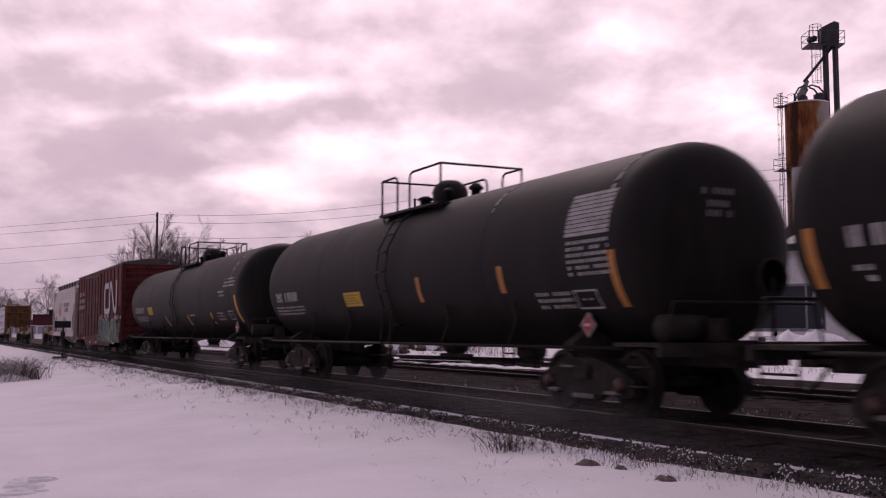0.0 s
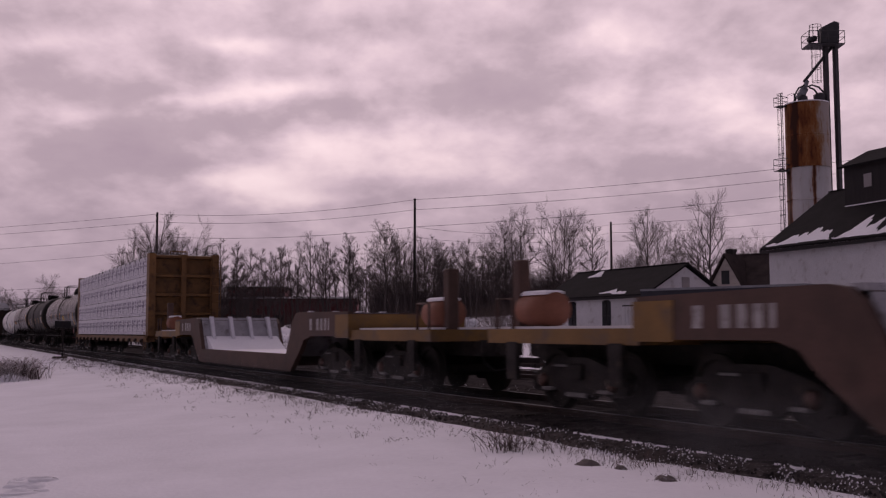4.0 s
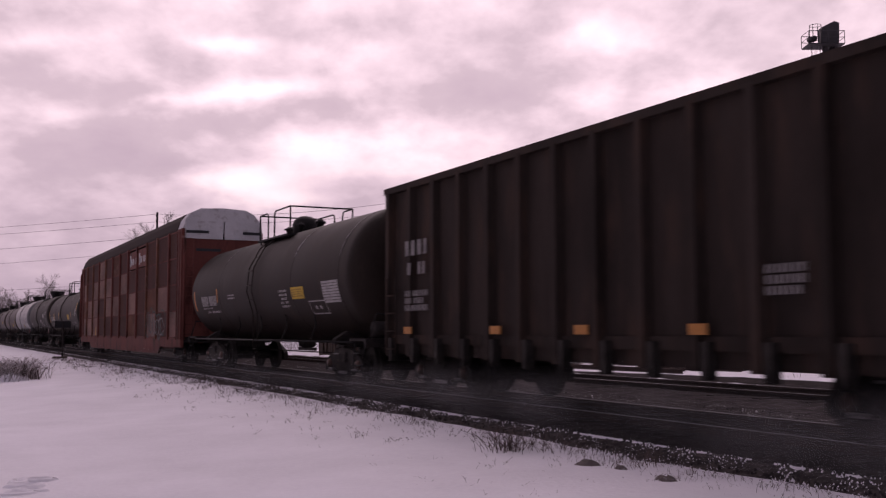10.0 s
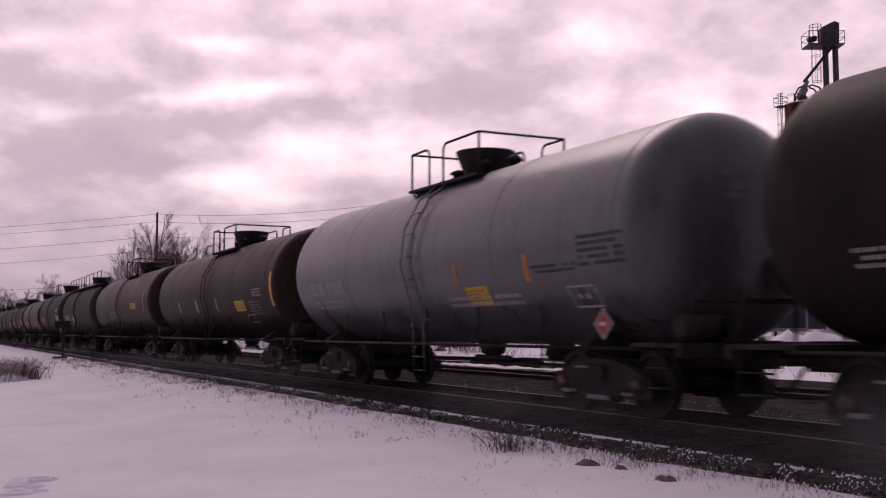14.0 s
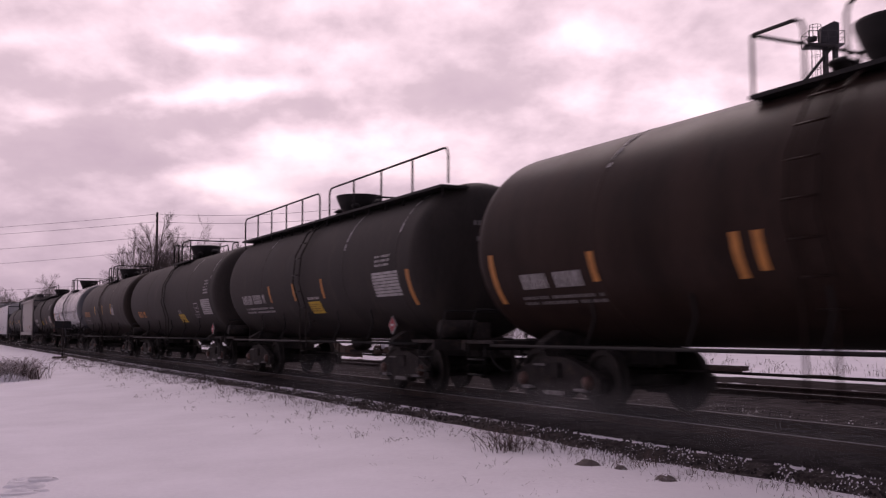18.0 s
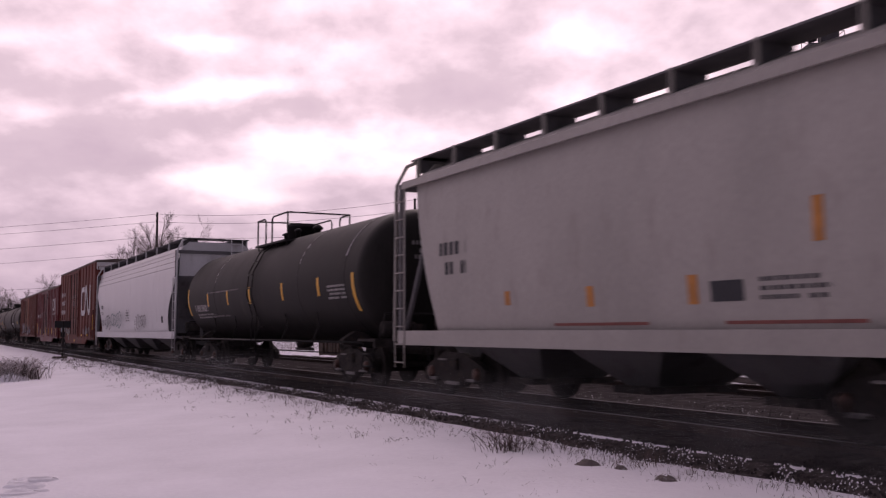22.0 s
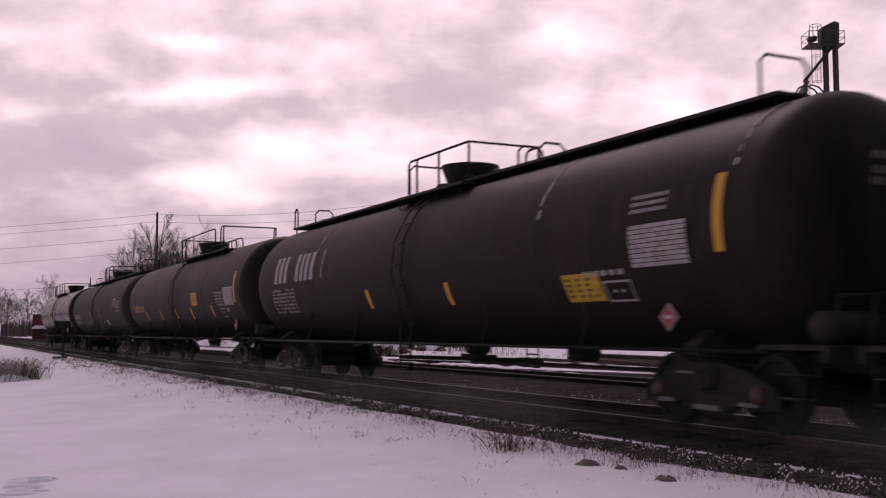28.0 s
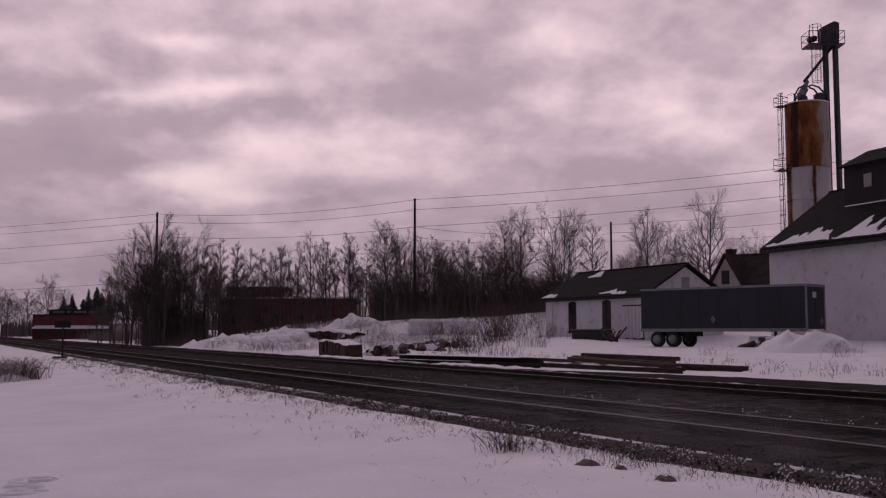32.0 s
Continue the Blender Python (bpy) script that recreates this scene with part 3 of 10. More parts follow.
def ribbon(m, pts, w, place):
    """A flat painted line of width w through (x, z) points; place(x, z) lays it on a surface."""
    run = [pts[0]]
    for p in pts[1:]:
        if math.hypot(p[0] - run[-1][0], p[1] - run[-1][1]) > 0.004:
            run.append(p)
    rows, n = [[], []], len(run)
    for i, (p, q) in enumerate(run):
        a, b = run[max(0, i - 1)], run[min(n - 1, i + 1)]
        d1 = Vector((p - a[0], q - a[1])) if i else Vector((b[0] - p, b[1] - q))
        d2 = Vector((b[0] - p, b[1] - q)) if i < n - 1 else d1.copy()
        d1.normalize(), d2.normalize()
        nrm = Vector((-(d1 + d2).y, (d1 + d2).x))
        if nrm.length < 0.05:
            nrm = Vector((-d1.y, d1.x))
        nrm.normalize()
        k = w / 2 / max(0.7, nrm.dot(Vector((-d1.y, d1.x))))
        rows[0].append(place(p + nrm.x * k, q + nrm.y * k))
        rows[1].append(place(p - nrm.x * k, q - nrm.y * k))
    m.sheet(rows, smooth=False)


def rounded(points, rad, n=4):
    """Round the inner corners of a run of points."""
    out = [points[0]]
    for a, p, b in zip(points, points[1:], points[2:]):
        va, vb = Vector(a) - Vector(p), Vector(b) - Vector(p)
        r1, r2 = min(rad, va.length / 2), min(rad, vb.length / 2)
        s, e = Vector(p) + va.normalized() * r1, Vector(p) + vb.normalized() * r2
        for i in range(n + 1):
            t = i / n
            q = s * (1 - t) ** 2 + Vector(p) * 2 * t * (1 - t) + e * t * t
            out.append((q.x, q.y))
    return out + [points[-1]]


def _scrawl(m, rnd, x0, x1, z0, z1, place, width=0.05, loops=5):
    """Spray-can strokes inside a box: bent, crossing, of uneven height."""
    w = (x1 - x0) / loops
    for k in range(loops):
        cx, cz = x0 + w * (k + 0.5) + rnd.uniform(-0.2, 0.2) * w, (z0 + z1) / 2 + rnd.uniform(-0.12, 0.12) * (z1 - z0)
        hw, hh = w * rnd.uniform(0.5, 0.9), (z1 - z0) / 2 * rnd.uniform(0.55, 1.0)
        pts, up = [], rnd.choice((-1, 1))
        for i in range(rnd.randint(4, 6)):
            pts.append((cx + hw * rnd.uniform(-0.85, 0.85), cz + up * hh * rnd.uniform(0.25, 1.0)))
            up = -up if rnd.random() < 0.75 else up
        ribbon(m, rounded(pts, w * 0.5, 4), width * rnd.uniform(0.7, 1.25), place)


# ---- tank cars ----
def tank_car(label, rear, front, paint, zc=2.47, r=1.53, top="short", dome="hat", marks=(), reach=(1.5, 1.5), rail_paint=None, end_hoop=False, ladder_at=0.0, bands=(), seed=1, saddle=None):
    car = rail_car("tank_car", label, "tank car", rear, front)
    h = (front - rear) / 2
    rp = rail_paint or M_BLACK
    head = [(0.68 * math.sin(a), r * math.cos(a) ** 0.5) for a in (0.12, 0.3, 0.5, 0.7, 0.9, 1.1, 1.25, 1.37, 1.45, 1.52, 1.56)]
    prof = [(-h - p, q) for p, q in reversed(head)] + [(-h, r), (-h + 0.05, r), (-h * 0.5, r), (0, r), (h * 0.5, r), (h - 0.05, r), (h, r)] + [(h + p, q) for p, q in head]
    part("tank", Mesh().lathe(prof, 56, "x", (0, 0, zc)), paint, car)
    tz = zc + r
    # jacket bands
    for x, w in bands:
        part("tank_band", Mesh().lathe([(x - w / 2, r), (x - w / 2, r + 0.012), (x + w / 2, r + 0.012), (x + w / 2, r)], 56, "x", (0, 0, zc)), paint, car)
    # weld seams, with old snow caught on them near the top
    seam = random.Random(seed * 7 + 3)
    for q in (-0.52, 0.48, 0.93):
        x = h * (q + seam.uniform(-0.04, 0.04))
        part("weld_seam", Mesh().lathe([(x - 0.025, r), (x - 0.02, r + 0.004), (x + 0.02, r + 0.004), (x + 0.025, r)], 56, "x", (0, 0, zc)), paint, car)
        if paint is not P_WHITE and seam.random() < 0.75:
            z0 = zc + seam.uniform(0.35, 0.9)
            m = Mesh()
            for k in range(5):
                za = z0 + (zc + 1.42 - z0) * k / 5
                cyl_patch(m, r, zc, x + seam.uniform(0.0, 0.03), x + seam.uniform(0.035, 0.085), za, za + (zc + 1.42 - z0) * seam.uniform(0.10, 0.22), 0.012)
            tagged(part("snow_streak", m, M_CRUST2, car), "thin streak of old snow along a seam", kind="stuff")
    # underframe
    for s in (-1, 1):
        xe = s * (h + reach[0 if s < 0 else 1])
        part("draft_sill", Mesh().box(s * (h - 2.6), s * (h + 0.95), -0.19, 0.19, 0.70, 1.06), M_STEEL, car)
        part("end_platform", Mesh().box(s * (h - 0.05), s * (h + 0.95), -1.42, 1.42, 0.98, 1.034), M_STEEL, car)
        part("end_sill", Mesh().box(s * (h + 0.88), s * (h + 0.954), -1.45, 1.45, 0.86, 1.03), M_STEEL, car)
        for y in (-1, 1):
            m = Mesh()
            m.prism([(y * 0.35, 0.78), (y * 1.30, 0.90), (y * 1.30, 1.02), (y * 1.0, 1.20), (y * 0.5, 1.12)], s * (h - 1.42), s * (h - 1.18), "x")
            part("bolster", m, M_STEEL, car)
        truck(car, s * (h - 1.3))
        coupler(car, s * (h + 0.9), xe)
        m = Mesh()
        if end_hoop:
            m.tube([(s * (h + 0.9), -1.35, 1.0), (s * (h + 0.9), -1.35, 1.95), (s * (h + 0.85), -1.3, 2.08), (s * (h + 0.2), -1.3, 2.1), (s * (h + 0.12), -1.3, 2.0), (s * (h + 0.12), -1.3, 1.0)], 0.025, 6)
        m.tube([(s * (h + 0.92), -1.35, 1.02), (s * (h + 0.92), -1.2, 1.55), (s * (h + 0.92), 1.2, 1.55), (s * (h + 0.92), 1.35, 1.02)], 0.022, 6)
        for x in (0.25, 0.8):
            m.tube([(s * (h + x), -1.4, 0.95), (s * (h + x), -1.43, 0.45)], 0.016, 5)
        m.tube([(s * (h + 0.25), -1.42, 0.47), (s * (h + 0.8), -1.42, 0.47)], 0.02, 5)
        m.tube([(s * (h + 0.25), -1.42, 0.72), (s * (h + 0.8), -1.42, 0.72)], 0.016, 5)
        part("end_rail", m, rp, car)
    # brake gear on the leading end
    m = Mesh().lathe([(-0.35, 0.18), (0.35, 0.18)], 14, "y", (h + 0.55, -0.75, 1.22))
    part("air_reservoir", m, M_STEEL, car)
    part("control_valve", Mesh().box(h + 0.3, h + 0.8, -0.5, -0.2, 1.05, 1.35), M_STEEL, car)
    m = Mesh()
    m.lathe([(h + 0.82, 0.27), (h + 0.86, 0.27), (h + 0.86, 0.23), (h + 0.82, 0.23)], 16, "x", (0, 0.55, 1.9))
    m.tube([(h + 0.84, 0.55, 1.05), (h + 0.84, 0.55, 1.9)], 0.03, 5)
    part("brake_wheel", m, M_STEEL, car)
    # running rail along the flank, on brackets
    m = Mesh()
    for y in (-1.38, 1.38):
        m.tube([(-h - 0.1, y, 0.955), (h + 0.1, y, 0.955)], 0.028, 6)
    part("side_rail", m, rp, car)
    for i in range(5):
        x = -h * 0.62 + h * 1.24 * i / 4
        part("bracket", Mesh().tube([(x, -1.38, 0.95), (x, -1.22, 1.35), (x, -1.28, 1.65)], 0.02, 5), rp, car)
    m = Mesh().lathe([(0.74, 0.16), (0.8, 0.24), (zc - r + 0.05, 0.26)], 16, "z", (0.3, 0, 0))
    m.box(-0.35, 0.95, -0.05, 0.05, 0.66, 0.74)
    part("outlet_valve", m, M_STEEL, car)
    part("brake_cylinder", Mesh().lathe([(-1.2, 0.05), (-1.2, 0.15), (-0.6, 0.15), (-0.6, 0.03)], 12, "x", (h * 0.45, 0.4, 0.82)), M_STEEL, car)
    part("brake_rod", Mesh().tube([(-h + 1.5, 0.15, 0.62), (h - 1.5, 0.15, 0.62)], 0.02, 5), M_STEEL, car)
    # ladders over the flanks
    for y in (-1, 1):
        m = Mesh()
        for dx in (-0.22, 0.22):
            pts = [(ladder_at + dx, y * 1.40, 0.45), (ladder_at + dx, y * 1.42, 1.2)]
            pts += [(ladder_at + dx, y * (r + 0.10) * math.cos(a), zc + (r + 0.10) * math.sin(a)) for a in (-0.5, -0.1, 0.3, 0.7, 1.05)]
            m.tube(pts, 0.018, 5)
        for a in (-0.75, -0.5, -0.25, 0.0, 0.25, 0.5, 0.75, 1.0):
            m.tube([(ladder_at - 0.22, y * (r + 0.10) * math.cos(a), zc + (r + 0.10) * math.sin(a)), (ladder_at + 0.22, y * (r + 0.10) * math.cos(a), zc + (r + 0.10) * math.sin(a))], 0.014, 4)
        for z in (0.47, 0.72):
            m.tube([(ladder_at - 0.22, y * 1.41, z), (ladder_at + 0.22, y * 1.41, z)], 0.016, 4)
        part("ladder", m, rail_paint or paint, car)
    # top fittings
    P = TOPS[top]
    for x0, x1, y0, y1, z in P["decks"]:
        m = Mesh().box(x0, x1, y0, y1, tz + z - 0.05, tz + z)
        for i in range(int((x1 - x0) / 0.9) + 1):
            x = x0 + 0.1 + 0.9 * i
            if x < x1:
                for y in (y0 + 0.06, y1 - 0.06):
                    m.tube([(x, y, tz + z), (x, y * 0.96, zc + math.sqrt(r * r - min(y * y, 2.0)) - 0.02)], 0.02, 4)
        part("platform", m, rp, car)
    for x0, x1, y, z, hh, posts in P["rails"]:
        part("handrail", handrail(Mesh(), x0, x1, y, tz + z, hh, posts), rp, car)
    for corner, near, far, wide, z, hh, posts in P["guards"]:
        part("guard_rail", guard_rail(Mesh(), corner, near, far, wide, tz + z, tz + hh, posts), rp, car)
    for x, y0, y1, z, hh in P["cross"]:
        m = Mesh().tube([(x, y0, tz + z), (x, y0, tz + z + hh - 0.1), (x, y0 + 0.1, tz + z + hh), (x, y1 - 0.1, tz + z + hh), (x, y1, tz + z + hh - 0.1), (x, y1, tz + z)], 0.022, 6)
        part("handrail", m, rp, car)
    dx = P["dome"]
    if dome == "hat":
        m = Mesh().lathe([(tz - 0.12, 0.40), (tz + 0.08, 0.42), (tz + 0.16, 0.47), (tz + 0.44, 0.58), (tz + 0.48, 0.58), (tz + 0.50, 0.44), (tz + 0.53, 0.1)], 22, "z", (dx, 0, 0))
    elif dome == "drum":
        m = Mesh().lathe([(tz - 0.12, 0.42), (tz + 0.28, 0.42), (tz + 0.28, 0.47), (tz + 0.38, 0.47), (tz + 0.40, 0.2)], 22, "z", (dx, 0, 0))
    else:
        m = Mesh().lathe([(tz - 0.12, 0.36), (tz + 0.12, 0.36), (tz + 0.22, 0.38), (tz + 0.36, 0.32), (tz + 0.46, 0.18), (tz + 0.48, 0.05)], 20, "z", (dx, 0, 0))
    part("manway_dome", m, paint if rail_paint else M_BLACK, car)
    for ox, oy, rr, hh in ((0.85, 0.15, 0.10, 0.32), (-0.75, -0.2, 0.12, 0.22), (0.62, -0.35, 0.07, 0.22)):
        m = Mesh().lathe([(tz - 0.15, rr), (tz + hh * 0.6, rr), (tz + hh * 0.6, rr * 1.5), (tz + hh * 0.75, rr * 1.5), (tz + hh, rr * 0.6)], 10, "z", (dx + ox, oy, 0))
        part("valve", m, rp, car)
    if marks:
        tank_marks(car, r, zc, marks, seed, h)
    # stencils on the leading head
    rnd = random.Random(seed)
    m = Mesh()
    for k, (z, w) in enumerate(((zc + 0.62, 0.55), (zc + 0.45, 0.4), (zc + 0.32, 0.45))):
        bars(lambda a, b, c, d: m.add([(h + 0.685 * math.sqrt(max(0.02, 1 - ((a * a + (q - zc) ** 2) / r ** 2) ** 2)) + 0.008, a, q) for a, q in ((a, c), (b, c), (b, d), (a, d))], [(0, 1, 2, 3)]), rnd, -w / 2 - 0.2, w / 2 - 0.2, z, z + 0.1, 1, 0.1, 0.9)
    tagged(part("head_lettering", m, M_DIM, car), "small lettering bars", kind="stuff")
    return car


TOPS = {
    "short": dict(decks=[(-1.4, 1.45, -0.98, -0.48, -0.16), (-1.4, 1.45, 0.48, 0.98, -0.16)], rails=[], guards=[(-1.40, -0.60, 0.0, 0.9, -0.16, 0.58, ()), (1.42, 0.0, 0.65, 0.9, -0.16, 0.58, ())], cross=[], dome=0.05),
    "far": dict(decks=[(-1.4, 1.45, -0.98, -0.48, -0.16), (-6.4, 6.3, 0.48, 1.02, -0.16)], rails=[(-6.6, -1.5, 0.95, -0.16, 0.74, 5), (1.55, 6.2, 0.95, -0.16, 0.70, 5)], guards=[(-1.40, -0.60, 0.0, 0.9, -0.16, 0.58, ()), (1.42, 0.0, 0.65, 0.9, -0.16, 0.58, ())], cross=[], dome=0.05),
    "shift": dict(decks=[(-2.1, 0.75, -0.98, -0.48, -0.20), (-2.1, 0.75, 0.48, 0.98, -0.20)], rails=[], guards=[(-2.07, -0.9, -0.6, 0.9, -0.20, 0.54, ()), (0.70, -0.35, 0.0, 0.9, -0.20, 0.54, ())], cross=[], dome=-0.62),
    "long": dict(decks=[(-6.9, 6.8, -1.05, -0.45, -0.14)], rails=[(-6.7, -0.02, -1.0, -0.14, 0.66, 6), (0.66, 7.0, -1.0, -0.14, 0.68, 5)], guards=[], cross=[(1.5, -0.2, 0.5, 0.0, 0.30)], dome=0.1),
    "low": dict(decks=[(-9.3, 8.9, -0.60, -0.05, 0.06), (-1.6, 1.4, -0.95, -0.60, -0.05)], rails=[(-9.45, -9.2, -0.5, 0.06, 0.55, 2)], guards=[(1.35, -1.3, 0.9, 0.75, 0.02, 0.70, (-0.9, 0.1))], cross=[(-1.25, -0.75, 0.2, 0.02, 0.60), (2.7, -0.5, 0.0, 0.06, 0.36), (3.4, -0.5, 0.0, 0.06, 0.30), (8.5, -0.5, 0.3, 0.06, 0.56), (-8.6, -0.2, 0.3, 0.06, 0.45)], dome=0.0),
    "mid": dict(decks=[(-5.15, 1.6, -0.98, -0.45, -0.10)], rails=[(-2.2, 0.1, -0.45, -0.05, 0.28, 3)], guards=[(-5.10, -4.68, -4.1, 0.9, -0.10, 0.60, ()), (0.88, -4.05, -0.36, 0.9, -0.10, 0.61, (-2.03, -0.63))], cross=[], dome=-0.05),
    "mid2": dict(decks=[(-1.4, 5.2, -0.98, -0.45, -0.10)], rails=[(0.8, 5.05, -0.30, -0.05, 0.33, 4)], guards=[(-1.36, 3.75, -0.2, 0.9, -0.10, 0.67, (-0.75, 0.55)), (4.84, 4.48, 4.62, 0.9, -0.10, 0.66, ())], cross=[], dome=-0.03),
}


def tank_paint(name, col, rough=0.42, dirt=(0.05, 0.04, 0.036), amt=0.3, var=0.32, spec=0.12):
    return mat(name, col, rough, var=var, scale=1.1, stretch=(1.0, 1.0, 0.22), grain=25, bump=0.07, dirt=dirt, dirt_amt=amt, spec=spec)


P_BLACK = tank_paint("black_tank_paint", (0.0185, 0.0168, 0.0160), 0.50, (0.027, 0.023, 0.0205), 0.3, spec=0.05)
P_MATT = tank_paint("matt_grey_black_tank_paint", (0.031, 0.0262, 0.0242), 0.60, (0.042, 0.034, 0.029), 0.3, spec=0.08)
P_WORN = tank_paint("weathered_black_tank_paint", (0.0245, 0.0185, 0.0158), 0.47, (0.035, 0.025, 0.020), 0.32, spec=0.04)
P_BROWN = tank_paint("grime_brown_tank_paint", (0.030, 0.019, 0.0155), 0.37, (0.020, 0.0138, 0.012), 0.35, spec=0.03)
P_GLOSS = tank_paint("glossy_dark_brown_tank_paint", (0.0235, 0.0180, 0.0160), 0.22, (0.033, 0.024, 0.020), 0.28, spec=0.02)
P_WHITE = tank_paint("white_tank_paint", (0.66, 0.64, 0.63), 0.45, (0.50, 0.46, 0.44), 0.12, var=0.06)
P_BLUEGREY = tank_paint("blue_grey_tank_paint", (0.078, 0.0765, 0.081), 0.30, (0.042, 0.036, 0.035), 0.3, spec=0.45)
P_SILVER = tank_paint("pale_blue_grey_tank_paint", (0.066, 0.067, 0.074), 0.20, (0.080, 0.076, 0.081), 0.3, spec=0.42)


# ---- box cars ----
P_OXIDE = mat("oxide_red_car_paint", (0.112, 0.027, 0.027), 0.6, var=0.28, scale=0.8, stretch=(1, 1, 0.3), grain=22, bump=0.08, dirt=(0.042, 0.014, 0.013), dirt_amt=0.42, spec=0.1)
P_RUSTOX = mat("sun_faded_oxide_paint", (0.128, 0.038, 0.030), 0.65, var=0.25, scale=0.8, stretch=(1, 1, 0.3), grain=22, bump=0.08, dirt=(0.075, 0.024, 0.02), dirt_amt=0.4, spec=0.12)
P_MAROON = mat("maroon_car_paint", (0.118, 0.024, 0.027), 0.5, var=0.3, scale=0.8, stretch=(1, 1, 0.3), grain=22, bump=0.06, dirt=(0.05, 0.012, 0.014), dirt_amt=0.42, spec=0.14)
P_FADED = mat("faded_brown_car_paint", (0.13, 0.045, 0.035), 0.65, var=0.3, scale=0.8, stretch=(1, 1, 0.3), grain=22, bump=0.08, dirt=(0.06, 0.025, 0.02), dirt_amt=0.4)
P_DOOR = mat("orange_brown_door_paint", (0.23, 0.085, 0.05), 0.65, var=0.2, scale=0.8, grain=22, bump=0.08)
P_ROOF = mat("weathered_roof_sheet", (0.09, 0.065, 0.06), 0.65, var=0.3, scale=1.2, dirt=(0.35, 0.34, 0.35), dirt_amt=0.1)
P_DTEAL = mat("dark_teal_spray_paint", (0.035, 0.065, 0.062), 0.6, var=0.4, scale=3)
P_GREEN = mat("green_spray_paint", (0.075, 0.14, 0.10), 0.6, var=0.5, scale=3)
P_TEAL = mat("grey_teal_spray_paint", (0.14, 0.20, 0.20), 0.6, var=0.4, scale=3)
P_LIME = mat("pale_green_spray_paint", (0.15, 0.20, 0.095), 0.6, var=0.4, scale=3)
P_PALEBLUE = mat("pale_blue_spray_paint", (0.20, 0.195, 0.24), 0.6, var=0.4, scale=3)
P_GHOST = mat("whitish_spray_paint", (0.25, 0.215, 0.22), 0.65, var=0.4, scale=3)


def flat_put(m, y, lift=0.006):
    return lambda a, b, c, d: m.add([(a, y - lift, c), (b, y - lift, c), (b, y - lift, d), (a, y - lift, d)], [(0, 1, 2, 3)])


def stroke(m, pts, w, y):
    ribbon(m, pts, w, lambda p, q: (p, y, q))


def noodle_mark(car, x, z, s, w, y, paint):
    """The railway's emblem as one bent ribbon, s tall and w wide."""
    m = Mesh()
    path = [(0.36, 0.85), (0.05, 0.85), (0.05, 0.09), (0.46, 0.09), (0.46, 0.89), (0.56, 0.89), (0.80, 0.09), (0.95, 0.09), (0.95, 0.95)]
    stroke(m, rounded([(x + p * w, z + q * s) for p, q in path], 0.20 * s, 5), 0.165 * s, y - 0.006)
    part("emblem", m, paint, car, "white ribbon emblem")


def graffiti(car, rnd, x0, x1, z0, z1, y, paints, loops=9, wide=0.30):
    for k, pnt in enumerate(paints):
        m = Mesh()
        _scrawl(m, rnd, x0 + 0.1 * k, x1 - 0.1 * k, z0 + 0.06 * k, z1 - 0.05 * k, lambda p, q, k=k: (p, y - 0.007 - 0.002 * k, q), width=wide if k == 0 else wide * (0.62 - 0.1 * k), loops=loops)
        tagged(part("graffiti", m, pnt, car), "sprayed graffiti", kind="stuff")


def blob_outline(rnd, cx, cz, rx, rz, n=18):
    """A wobbly closed run of points, like one sprayed bubble letter."""
    a0, k = rnd.uniform(0, 6.28), rnd.uniform(0, 40)
    pts = []
    for i in range(n + 1):
        a = a0 + 6.283 * (i % n) / n
        q = 1 + 0.42 * noise.noise((math.cos(a) * 1.3, math.sin(a) * 1.3, k))
        pts.append((cx + rx * q * math.cos(a), cz + rz * q * math.sin(a)))
    return pts


def throw_up(car, rnd, x0, x1, z0, z1, y, paint, n=6, width=0.05):
    """A row of bubble letters in outline with a few inner strokes."""
    m = Mesh()
    w = (x1 - x0) / n
    place = lambda p, q: (p, y - 0.006, q)
    for k in range(n):
        cx, cz = x0 + w * (k + 0.5), (z0 + z1) / 2 + rnd.uniform(-0.10, 0.10) * (z1 - z0)
        rz = (z1 - z0) * rnd.uniform(0.38, 0.5)
        ribbon(m, blob_outline(rnd, cx, cz, w * rnd.uniform(0.5, 0.68), rz), width * rnd.uniform(0.8, 1.2), place)
        ribbon(m, rounded([(cx - w * 0.2, cz + rz * 0.3), (cx + w * rnd.uniform(-0.1, 0.2), cz - rz * 0.1), (cx + w * 0.1, cz - rz * 0.5)], w * 0.3), width * 0.8, place)
    tagged(part("graffiti", m, paint, car), "sprayed bubble letters in outline", kind="stuff")


